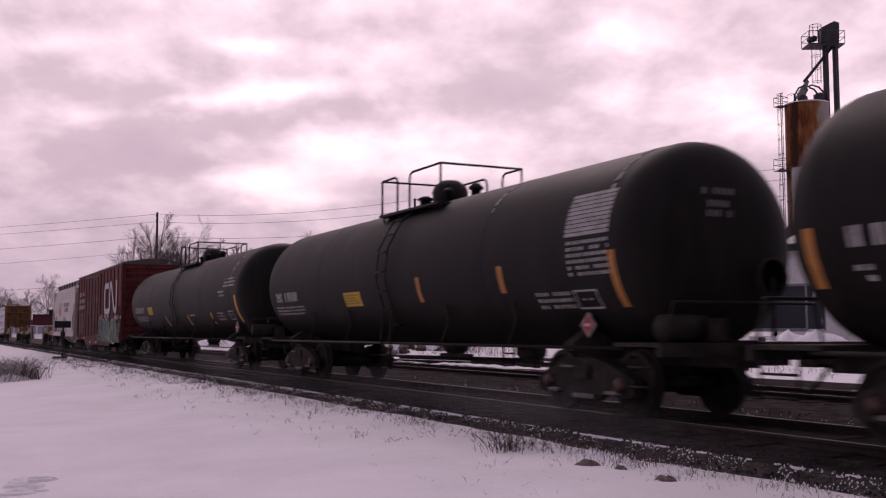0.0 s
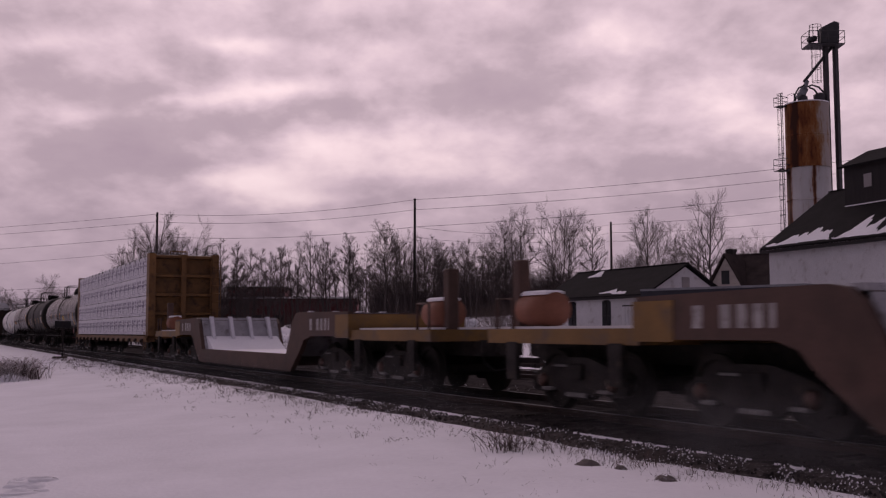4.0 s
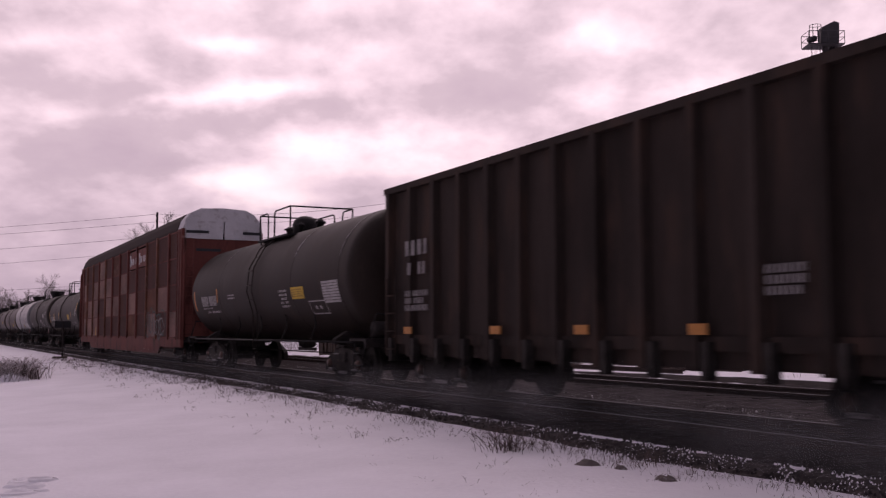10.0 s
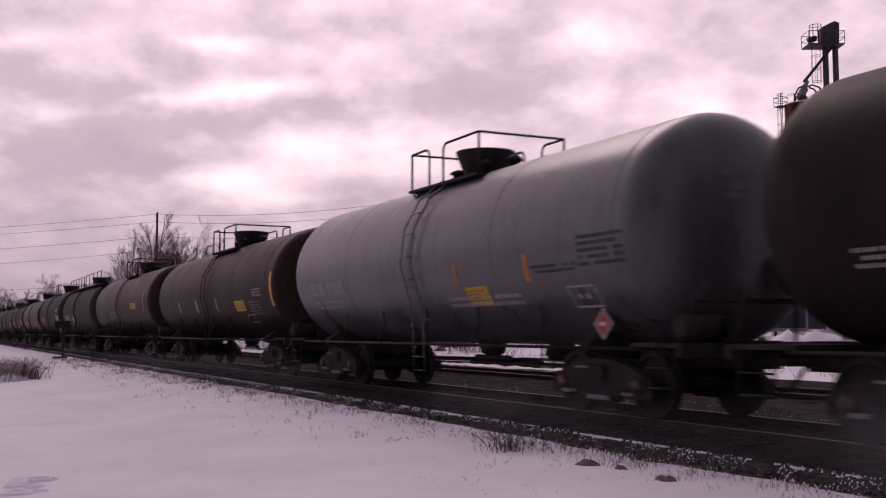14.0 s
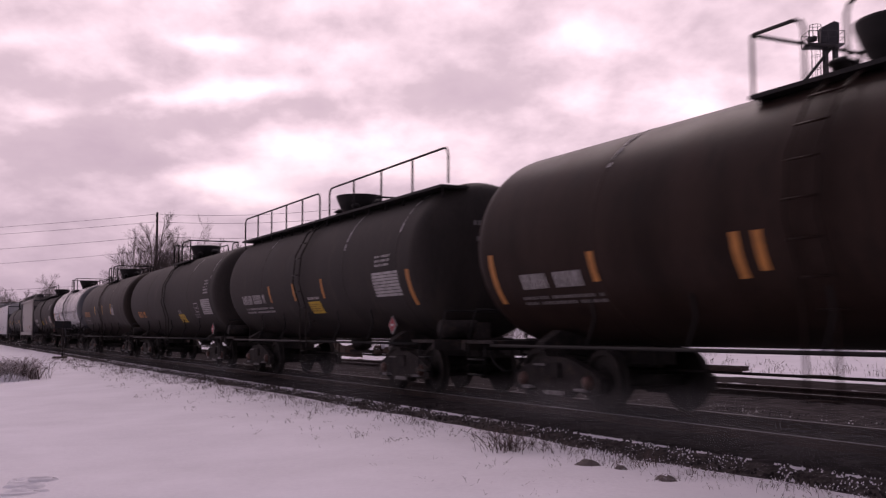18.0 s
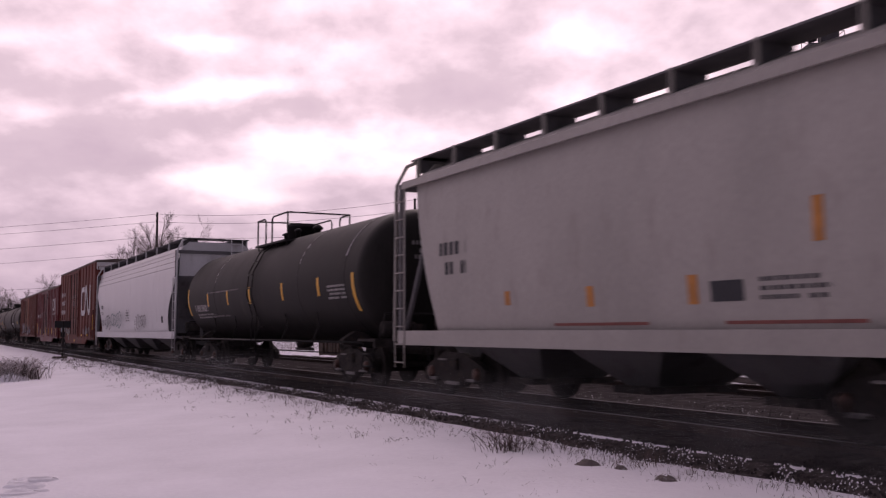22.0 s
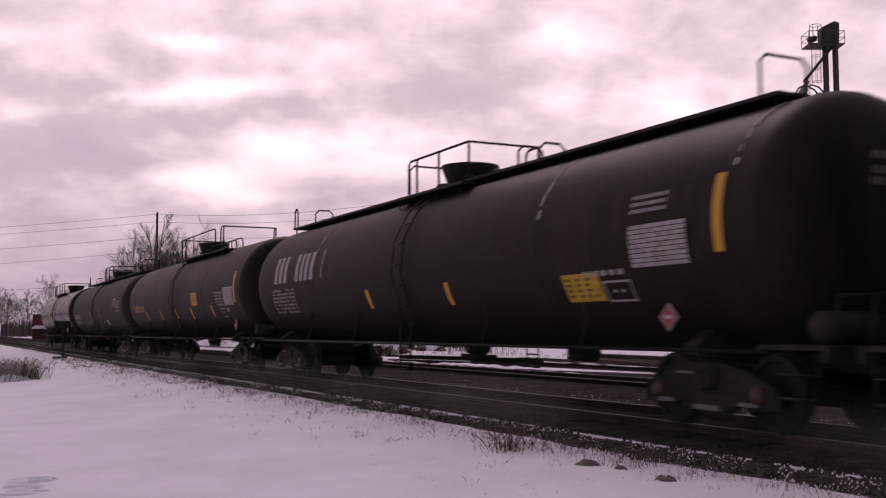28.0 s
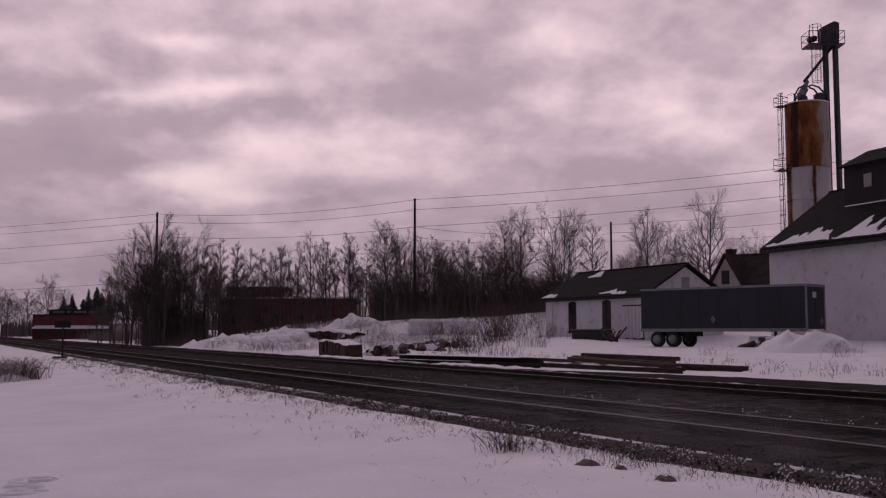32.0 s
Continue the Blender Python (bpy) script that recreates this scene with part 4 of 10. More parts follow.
def mural(car, rnd, x0, x1, z0, z1, y, n=8):
    """A filled graffiti piece: a pale cloud behind, interlocked green letter strokes edged in black, white glints."""
    paints = dict(cloud=P_PALEBLUE, green=P_GREEN, lime=P_LIME, teal=P_DTEAL, white=P_GHOST, black=M_DARKMARK, rust=P_DOOR)
    layers = {k: Mesh() for k in paints}
    w, h = (x1 - x0) / n, z1 - z0
    count = [0]

    def line(key, pts, wide):
        count[0] += 1
        d = 0.006 + 0.00012 * count[0]
        ribbon(layers[key], pts, wide, lambda p, q: (p, y - d, q))
    for k in range(3 * n):
        a, b = x0 + w * (k + rnd.uniform(0, 1)) / 3, rnd.choice((0.06, 0.14, 0.84, 0.9, 0.96))
        line(rnd.choice(("cloud", "cloud", "white", "rust")), rounded([(a - w * 0.25, z0 + h * b), (a, z0 + h * (b + rnd.uniform(-0.05, 0.08))), (a + w * 0.3, z0 + h * b)], w * 0.2), 0.16)
    for k in range(3 * n):
        a = x0 + w * (k + 0.5) / 3
        line(rnd.choice(("teal", "black", "green", "teal")), rounded([(a - rnd.uniform(-0.1, 0.15) * w, z0 + 0.04 * h), (a, z0 + 0.5 * h), (a + rnd.uniform(-0.1, 0.2) * w, z0 + rnd.uniform(0.7, 0.86) * h)], w * 0.3), 0.36)
    for k in range(3 * n):
        cx = x0 + w * (k + 0.5) / 3 + rnd.uniform(-0.1, 0.1) * w
        lean = rnd.uniform(-0.15, 0.3) * w
        lo, hi = z0 + h * rnd.uniform(0.06, 0.22), z0 + h * rnd.uniform(0.72, 0.9)
        shape = rnd.choice((
            [(cx - lean, lo), (cx, (lo + hi) / 2), (cx + lean, hi)],
            [(cx - 0.25 * w, hi), (cx - 0.3 * w, lo + 0.1 * h), (cx + 0.1 * w, lo), (cx + 0.25 * w, lo + 0.35 * h)],
            [(cx - 0.2 * w, lo), (cx - 0.15 * w, hi), (cx + 0.2 * w, hi - 0.12 * h), (cx + 0.1 * w, lo + 0.3 * h)],
            [(cx - 0.3 * w, lo + 0.3 * h), (cx, lo + 0.45 * h), (cx + 0.3 * w, lo + 0.25 * h), (cx + 0.2 * w, lo)]))
        pts = rounded(shape, w * 0.3, 5)
        wide = rnd.uniform(0.20, 0.28)
        line("black", pts, wide + 0.09)
        line(rnd.choice(("green", "green", "lime", "teal")), pts, wide)
        line(rnd.choice(("lime", "teal", "green")), [(p + 0.04, q - 0.02) for p, q in pts[len(pts) // 3:]], wide * 0.4)
        if rnd.random() < 0.6:
            line("white", [(p - wide * 0.36, q) for p, q in pts[: max(3, len(pts) // 2)]], 0.032)
    for key, m in layers.items():
        if m.v:
            tagged(part("graffiti", m, paints[key], car), "sprayed green graffiti", kind="stuff")


def box_car(label, rear, front, paint, eave, door=(-1.5, 1.5), ribs=14, door_paint=None, seed=1, tall=False, emblem=None, marks=(), graff=(), stripes=(), reach=(1.1, 1.1), roof_paint=None, sill_drop=True):
    car = rail_car("box_car", label, "box car", rear, front)
    rnd = random.Random(seed)
    h, w = (front - rear) / 2, 1.46
    m = Mesh().box(-h, h, -w, w, 0.92, eave - 0.05)
    part("body", m, paint, car)
    # deep side sill, cut away over the trucks
    sill = [(-h, 0.92), (-h, 0.76), (-h + 2.9, 0.76), (-h + 3.6, 0.48), (h - 3.6, 0.48), (h - 2.9, 0.76), (h, 0.76), (h, 0.92)] if sill_drop else [(-h, 0.92), (-h, 0.78), (h, 0.78), (h, 0.92)]
    part("side_sill", Mesh().prism(sill, -w - 0.03, -w + 0.05), paint, car)
    part("side_sill", Mesh().prism(sill, w - 0.05, w + 0.03), paint, car)
    # pressed posts
    post = Mesh().prism([(-0.075, 0), (0.075, 0), (0.045, -0.05), (-0.045, -0.05)], 0.80, eave - 0.12, "z").data("side_post", paint)
    for i in range(ribs):
        x = -h + 0.12 + (2 * h - 0.24) * i / (ribs - 1)
        if door and door[0] - 0.1 < x < door[1] + 0.1:
            continue
        for y in (-w, w):
            ob = part("side_post", post, None, car)
            ob.location = (x, y, 0)
            ob.rotation_euler.z = 0 if y < 0 else math.pi
    # roof: shallow pitch with cross ribs and an eave strip
    hi = eave + (0.10 if tall else 0.20)
    m = Mesh().prism([(-w - 0.05, eave - 0.06), (-w - 0.05, eave), (-0.3, hi), (0.3, hi), (w + 0.05, eave), (w + 0.05, eave - 0.06)], -h - 0.03, h + 0.03, "x")
    n = int(2 * h / 1.12)
    for i in range(n + 1):
        x = -h + 2 * h * i / n
        part("roof_rib", Mesh().prism([(-w - 0.06, eave - 0.01), (-w - 0.06, eave + 0.02), (-0.3, hi + 0.035), (0.3, hi + 0.035), (w + 0.06, eave + 0.02), (w + 0.06, eave - 0.01)], x - 0.05, x + 0.05, "x"), roof_paint or P_ROOF, car)
    part("roof", m, roof_paint or P_ROOF, car)
    # corrugated ends
    for s in (-1, 1):
        m = Mesh()
        z = 1.15
        while z < eave - 0.3:
            part("end_rib", Mesh().prism([(s * h, z), (s * (h + 0.06), z + 0.06), (s * (h + 0.06), z + 0.11), (s * h, z + 0.17)], -w + 0.12, w - 0.12), paint, car)
            z += 0.30
        for ya, yb in ((-w - 0.02, -w + 0.10), (w - 0.10, w + 0.02)):
            part("corner_post", Mesh().box(s * h - 0.02, s * h + s * 0.05, ya, yb, 0.78, eave - 0.08), paint, car)
        part("ladder", ladder(ladder(Mesh(), s * (h + 0.09), -w + 0.32, 0.95, eave - 0.3, along="y"), s * (h - 0.36), -w - 0.07, 0.85, 2.4), paint, car)
        m = Mesh().box(s * (h - 1.9), s * (h + 0.35), -0.2, 0.2, 0.66, 0.95).box(s * h, s * (h + 0.3), -1.3, 1.3, 0.84, 0.9)
        part("end_sill", m, M_STEEL, car)
        truck(car, s * (h - 1.75))
        coupler(car, s * (h + 0.3), s * (h + reach[0 if s < 0 else 1]))
        step = Mesh().tube([(s * (h - 0.58), -w + 0.05, 0.8), (s * (h - 0.58), -w, 0.4), (s * (h - 0.14), -w, 0.4), (s * (h - 0.14), -w + 0.05, 0.8)], 0.02, 5)
        part("step", step, M_STEEL, car)
    part("underframe", Mesh().box(-h + 1.5, h - 1.5, -0.3, 0.3, 0.6, 0.92), M_STEEL, car)
    if tall:
        part("end_band", Mesh().box(h + 0.02, h + 0.075, -w + 0.02, w - 0.02, eave - 0.5, eave - 0.08), M_WHITE, car, "white band across the top of the end")
    part("brake_wheel", Mesh().lathe([(h + 0.1, 0.28), (h + 0.14, 0.28), (h + 0.14, 0.23), (h + 0.1, 0.23)], 16, "x", (0, -0.5, 3.0)), paint, car)
    if door:
        a, b = door
        dp = door_paint or paint
        d = part("door", Mesh().box(a, b, -w - 0.06, -w - 0.01, 0.98, eave - 0.28), dp, car)
        for z in (1.35, 1.95, 2.55, 3.15, 3.7):
            if z < eave - 0.5:
                part("door_rib", Mesh().prism([(-w - 0.06, z), (-w - 0.095, z + 0.03), (-w - 0.095, z + 0.07), (-w - 0.06, z + 0.10)], a + 0.06, b - 0.06, "x"), dp, d)
        for x in (a + 0.35, (a + b) / 2 + 0.15, b - 0.4):
            part("lock_rod", Mesh().tube([(x, -w - 0.115, 1.05), (x, -w - 0.115, eave - 0.35)], 0.022, 5), M_STEEL, d)
        m = Mesh().tube([((a + b) / 2, -w - 0.13, 1.75), ((a + b) / 2 + 0.55, -w - 0.13, 1.75)], 0.025, 5)
        part("door_handle", m, M_WHEEL, d)
        part("door_stop", Mesh().box(a - 0.1, a + 0.08, -w - 0.1, -w - 0.02, 1.05, eave - 0.3), paint, d)
        part("door_track", Mesh().box(a - 2.2, b + 0.15, -w - 0.10, -w - 0.02, 0.90, 0.965), paint, car)
        part("door_track", Mesh().box(a - 2.2, b + 0.15, -w - 0.11, -w - 0.02, eave - 0.28, eave - 0.20), paint, car)
    yy = -w - 0.055
    if emblem:
        noodle_mark(car, *emblem, yy, M_WHITE)
    for kind, x0, x1, z0, z1 in marks:
        m = Mesh()
        if kind == "title":
            bars(flat_put(m, yy), rnd, x0, x1, z0, z1, 1, 0.1, 0.8)
        elif kind == "frame":
            put = flat_put(m, yy)
            put(x0, x1, z0, z0 + 0.025), put(x0, x1, z1 - 0.025, z1), put(x0, x0 + 0.03, z0, z1), put(x1 - 0.03, x1, z0, z1), put(x0 + 0.1, x1 - 0.1, (z0 + z1) / 2 - 0.02, (z0 + z1) / 2 + 0.03)
        else:
            bars(flat_put(m, yy), rnd, x0, x1, z0, z1, max(1, round((z1 - z0) / 0.12)), 0.45, 1.3)
        part("lettering", m, M_TITLE if kind == "title" else M_DIM, car, "lettering bars")["kind"] = "stuff"
    for x0, x1, z0, z1 in stripes:
        m = Mesh().box(x0, x1, -w - 0.064, -w - 0.05, z0, z1)
        part("stripe", m, M_YELLOW, car, "yellow reflective stripe")
    for g in graff:
        if g[4] == "mural":
            mural(car, rnd, *g[:4], yy, *g[5:])
        else:
            graffiti(car, rnd, *g[:4], yy, *g[4:])
    return car


# ---- covered hoppers ----
P_HOPW = mat("cream_hopper_paint", (0.52, 0.455, 0.43), 0.6, var=0.12, scale=0.7, stretch=(1, 1, 0.4), bump=0.05, dirt=(0.38, 0.31, 0.28), dirt_amt=0.2)
P_HOPG = mat("pale_grey_hopper_paint", (0.31, 0.285, 0.265), 0.5, var=0.12, scale=0.7, stretch=(1, 1, 0.4), bump=0.05, dirt=(0.24, 0.21, 0.19), dirt_amt=0.14)
P_HOPB = mat("light_grey_hopper_paint", (0.46, 0.45, 0.46), 0.32, var=0.1, scale=0.7, stretch=(1, 1, 0.4), bump=0.04, dirt=(0.34, 0.32, 0.32), dirt_amt=0.12)
M_GALV2 = mat("dark_walkway_grating", (0.10, 0.095, 0.10), 0.7, metal=0.2, var=0.3, scale=3)
P_SEAM = mat("grimy_seam", (0.20, 0.18, 0.18), 0.7, var=0.2, scale=2)
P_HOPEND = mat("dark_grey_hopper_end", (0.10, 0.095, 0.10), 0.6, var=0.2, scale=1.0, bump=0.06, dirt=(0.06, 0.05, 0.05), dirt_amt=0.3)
P_WW = mat("maroon_lettering", (0.16, 0.02, 0.035), 0.6, var=0.15, scale=4)


def hopper_car(label, rear, front, paint, side_top, roof_z, bays=3, end_paint=None, seed=1, marks=(), graff=(), stripes=(), zigzag=None, reach=(1.1, 1.1), bulge=True, end_len=1.6):
    car = rail_car("covered_hopper", label, "hopper car", rear, front)
    rnd = random.Random(seed)
    h, w = (front - rear) / 2, 1.5
    e = h - end_len
    fe = h - (0.2 if bulge else 0.65)
    zb = 1.15
    ep = end_paint or paint
    # curved flanks with wrapped ends: the body shrinks towards the slope sheets
    prof = []
    for i in range(15):
        t = i / 14
        prof.append((-w + 0.10 * (2 * t - 1) ** 2 + (0.10 * smooth_step(0.78, 1.0, t) if bulge else 0.03), zb + (side_top - zb) * t))
    def lean(z):
        # the flank's end as seen square on: waisted, or cut straight
        t = (z - zb) / (side_top - zb)
        return 1.4 * math.sin(1.5708 * min(1.0, max(0.0, (0.63 - t) / 0.52))) if bulge else 0.95 * (1 - t)
    for s in (-1, 1):
        rows = [[(x, s * -y if s > 0 else y, z) for x in (-fe + lean(z), -e * 0.5, 0, e * 0.5, fe - lean(z))] for y, z in prof]
        m = Mesh().sheet(rows)
        part("side_sheet", m, paint, car)
    # roof, eave rail and slope sheets
    rz = roof_z - 0.14
    wt = 0.17 if bulge else 0.02
    m = Mesh().prism([(-w + wt, side_top - 0.02), (-1.22, side_top + (rz - side_top) * 0.5), (-0.8, rz), (0.8, rz), (1.22, side_top + (rz - side_top) * 0.5), (w - wt, side_top - 0.02)], -fe, fe, "x")
    part("roof", m, paint, car)
    for y in (-w, w):
        s = 1 if y > 0 else -1
        if bulge:
            for t in (0.80, 0.87, 0.94):
                yy = s * (w - 0.10 * (2 * t - 1) ** 2 - 0.10 * smooth_step(0.78, 1.0, t))
                part("eave_seam", Mesh().box(-fe, fe, yy - 0.008, yy + 0.008, zb + (side_top - zb) * t - 0.008, zb + (side_top - zb) * t + 0.008), P_SEAM, car)
        else:
            part("eave_rail", Mesh().box(-h + 0.3, h - 0.3, y - 0.03, y + 0.03, side_top - 0.10, side_top + 0.03), paint, car)
        part("side_sill", Mesh().box(-h + 0.1, h - 0.1, y - 0.02, y + 0.04, 0.93, 1.20), paint, car)
    for s in (-1, 1):
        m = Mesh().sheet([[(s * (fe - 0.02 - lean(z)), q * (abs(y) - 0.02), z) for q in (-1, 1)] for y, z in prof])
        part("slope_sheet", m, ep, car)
        zc0 = side_top - (0.95 if bulge else 0.5)
        m = Mesh().prism([(-w + 0.14, zc0), (w - 0.14, zc0), (w - 0.16, side_top), (1.0, rz), (-1.0, rz), (-w + 0.16, side_top)], s * (fe - 0.05), s * (fe + 0.005), "x")
        part("end_sheet", m, paint, car)
        m = Mesh()
        for y in (-w + 0.04, w - 0.04, -0.5, 0.5):
            m.box(s * (h - 0.18) - 0.05, s * (h - 0.18) + 0.05, y - 0.05, y + 0.05, 1.0, side_top if abs(y) > 1 else 2.5)
        m.box(s * (h - 0.18) - 0.05, s * (h - 0.18) + 0.05, -w, w, side_top - 0.12, side_top)
        for y in (-1, 1):
            m.tube([(s * (h - 0.25), y * (w - 0.08), 1.1), (s * (fe - 0.5), y * (w - 0.15), side_top - 0.9)], 0.05, 5)
        m.box(s * (e - 0.3), s * (h - 0.1), -0.3, 0.3, 0.68, 1.05)
        m.box(s * (h - 0.35), s * (h + 0.02), -1.45, 1.45, 0.95, 1.02)
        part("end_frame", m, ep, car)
        part("ladder", ladder(Mesh(), s * (h - 0.22), -w - 0.03, 0.5, side_top - (1.0 if bulge else 0.1)), paint, car)
        part("ladder", ladder(Mesh(), s * (h - 0.02), 0.75, 0.95, roof_z, along="y"), paint, car)
        m = Mesh().lathe([(-0.4, 0.19), (0.4, 0.19)], 14, "y", (s * (h - 0.75), -0.55, 1.35)).box(s * (h - 1.1), s * (h - 0.5), 0.1, 0.6, 1.1, 1.6)
        part("brake_gear", m, M_STEEL, car)
        truck(car, s * (h - 1.55))
        coupler(car, s * (h - 0.1), s * (h + reach[0 if s < 0 else 1]))
        m = Mesh().tube([(s * (h - 0.3), -w + 0.45, roof_z), (s * (h - 0.05), -w + 0.2, roof_z - 0.12), (s * (h + 0.03), -w + 0.02, roof_z - 0.5), (s * (h + 0.03), -w - 0.02, 1.0)], 0.035, 6)
        part("grab_rail", m, paint, car)
    # running boards on stanchions, and hatches
    m = Mesh()
    for y in (-0.95, 0.95):
        m.box(-h + 0.1, h - 0.1, y - 0.28, y + 0.28, roof_z - 0.03, roof_z)
        for i in range(9):
            x = -h + 0.4 + (2 * h - 0.8) * i / 8
            m.box(x - 0.02, x + 0.02, y - 0.3, y + 0.3, side_top + (rz - side_top) * 0.6, roof_z - 0.03)
            part("stanchion", Mesh().box(x - 0.035, x + 0.035, (y - 0.30) if y < 0 else (y + 0.24), (y - 0.24) if y < 0 else (y + 0.30), side_top + 0.02, roof_z + 0.004), paint, car)
    for s in (-1, 1):
        m.box(s * (h - 0.75), s * (h - 0.1), -1.2, 1.2, roof_z - 0.03, roof_z)
    part("roof_walk", m, M_GALV2, car, "dark grating walkway")
    for i in range(5):
        x = -e * 0.8 + e * 1.6 * i / 4
        part("hatch", Mesh().bevel_box(x - e * 0.17, x + e * 0.17, -0.32, 0.32, rz - 0.02, rz + 0.12, 0.03), paint, car)
    # discharge bays
    for i in range(bays):
        c = -e + 0.4 + (2 * e - 0.8) * (i + 0.5) / bays
        q = (e - 0.4) / bays * 0.96
        m = Mesh().add([(c - q, -1.35, 1.16), (c + q, -1.35, 1.16), (c + q, 1.35, 1.16), (c - q, 1.35, 1.16), (c - 0.35, -0.6, 0.42), (c + 0.35, -0.6, 0.42), (c + 0.35, 0.6, 0.42), (c - 0.35, 0.6, 0.42)],
                       [(0, 1, 5, 4), (1, 2, 6, 5), (2, 3, 7, 6), (3, 0, 4, 7), (4, 5, 6, 7)])
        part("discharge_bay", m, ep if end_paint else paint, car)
        part("outlet_gate", Mesh().box(c - 0.4, c + 0.4, -0.8, 0.8, 0.32, 0.42), M_STEEL, car)
    yy = -w - 0.008

    def flank_put(m):
        def at(x, z):
            t = (z - zb) / (side_top - zb)
            return (x, -w + 0.10 * (2 * t - 1) ** 2 - 0.008 + (0.0 if bulge else 0.03), z)
        return lambda a, b, c, d: m.add([at(a, c), at(b, c), at(b, d), at(a, d)], [(0, 1, 2, 3)])
    for kind, x0, x1, z0, z1 in marks:
        m = Mesh()
        if kind in ("title", "dark"):
            bars(flank_put(m), rnd, x0, x1, z0, z1, 1, 0.1, 0.8)
        elif kind == "panel":
            flank_put(m)(x0, x1, z0, z1)
        else:
            bars(flank_put(m), rnd, x0, x1, z0, z1, max(1, round((z1 - z0) / 0.12)), 0.5, 1.3)
        part("lettering", m, {"title": P_WW, "dark": M_DARKMARK, "panel": M_DARKMARK, "orange": M_ORANGE}.get(kind, M_DARKMARK), car, "lettering bars")["kind"] = "stuff"
    for x0, x1, z0, z1, pnt in stripes:
        m = Mesh()
        flank_put(m)(x0, x1, z0, z1)
        part("stripe", m, pnt, car, "reflective stripe")
    if zigzag:
        for x, z, s, w, pnt in zigzag:
            m = Mesh()
            stroke(m, [(x, z + s), (x + 0.36 * w, z), (x + 0.53 * w, z + s * 0.5), (x + 0.70 * w, z), (x + w, z + s)], 0.12 * s, yy - 0.012)
            part("emblem", m, pnt, car, "zigzag emblem")
    for g in graff:
        throw_up(car, rnd, *g[:4], yy - 0.004, *g[4:])
    return car


# ---- open gondola ----
P_GON = mat("sooty_gondola_paint", (0.034, 0.0255, 0.0225), 0.75, var=0.45, scale=0.9, stretch=(1, 1, 0.25), bump=0.15, dirt=(0.058, 0.036, 0.028), dirt_amt=0.4, spec=0.06)


def gondola_car(label, rear, front, top=3.92, reach=(1.2, 1.2)):
    car = rail_car("gondola_car", label, "gondola car", rear, front)
    h, w = (front - rear) / 2, 1.46
    for y in (-w, w):
        s = -1 if y < 0 else 1
        part("side_wall", Mesh().box(-h, h, min(y, y - s * 0.04), max(y, y - s * 0.04), 0.75, top), P_GON, car)
        part("top_rail", Mesh().box(-h - 0.06, h + 0.06, y - 0.06, y + 0.12 * s if s > 0 else y + 0.06, top - 0.06, top + 0.06) if s > 0 else Mesh().box(-h - 0.06, h + 0.06, y - 0.12, y + 0.06, top - 0.06, top + 0.06), P_GON, car)
        part("side_sill", Mesh().box(-h, h, y - 0.05, y + 0.05, 0.95, 1.12), P_GON, car)
    post = Mesh().prism([(-0.10, 0), (0.10, 0), (0.07, -0.13), (-0.07, -0.13)], 0.72, top - 0.02, "z").data("side_post", P_GON)
    foot = Mesh().box(-0.06, 0.06, -0.16, -0.02, 0.62, 1.06).data("post_foot", M_WHEEL)
    for i in range(14):
        x = -h + 0.12 + (2 * h - 0.24) * i / 13
        for y in (-w, w):
            o = part("side_post", post, None, car)
            o.location, o.rotation_euler.z = (x, y, 0), 0 if y < 0 else math.pi
        o = part("post_foot", foot, None, car)
        o.location = (x + 0.22, -w, 0)
    for s in (-1, 1):
        part("end_wall", Mesh().box(s * h - 0.04, s * h, -w, w, 0.95, top).box(s * h - 0.03, s * h + s * 0.1, -w, w, top - 0.08, top + 0.04), P_GON, car)
        m = Mesh()
        for z in (1.5, 2.2, 2.9):
            m.prism([(s * h, z), (s * (h + 0.09), z + 0.05), (s * (h + 0.09), z + 0.13), (s * h, z + 0.18)], -w + 0.1, w - 0.1)
        part("end_rib", m, P_GON, car)
        part("ladder", ladder(ladder(Mesh(), s * (h + 0.12), -w + 0.3, 0.9, top - 0.2, along="y"), s * (h - 0.4), -w - 0.16, 0.75, 2.2), P_GON, car)
        part("end_sill", Mesh().box(s * (h - 1.8), s * (h + 0.35), -0.22, 0.22, 0.66, 0.98), M_STEEL, car)
        truck(car, s * (h - 1.45))
        coupler(car, s * (h + 0.3), s * (h + reach[0 if s < 0 else 1]))
    part("floor", Mesh().box(-h, h, -w + 0.05, w - 0.05, 0.78, 0.95), P_GON, car)
    rnd = random.Random(5)
    for x0, x1, z0, z1, k in ((-h + 1.0, -h + 2.0, 2.55, 2.90, 1), (-h + 1.1, -h + 1.9, 2.2, 2.48, 1), (-h + 1.0, -h + 2.0, 1.55, 1.95, 0), (h - 2.9, h - 2.3, 1.55, 1.9, 0)):
        m = Mesh()
        bars(flat_put(m, -w - 0.135), rnd, x0, x1, z0, z1, 1 if k else 3, 0.2, 0.7)
        part("lettering", m, M_DIM, car, "faded lettering bars")
    for x in (-h + 1.1, -h + 4.4, 0.2, h - 4.0, h - 1.1):
        part("stripe", Mesh().box(x - 0.16, x + 0.16, -w - 0.14, -w - 0.12, 1.14, 1.27), M_ORANGE, car, "dull orange stripe")
    return car


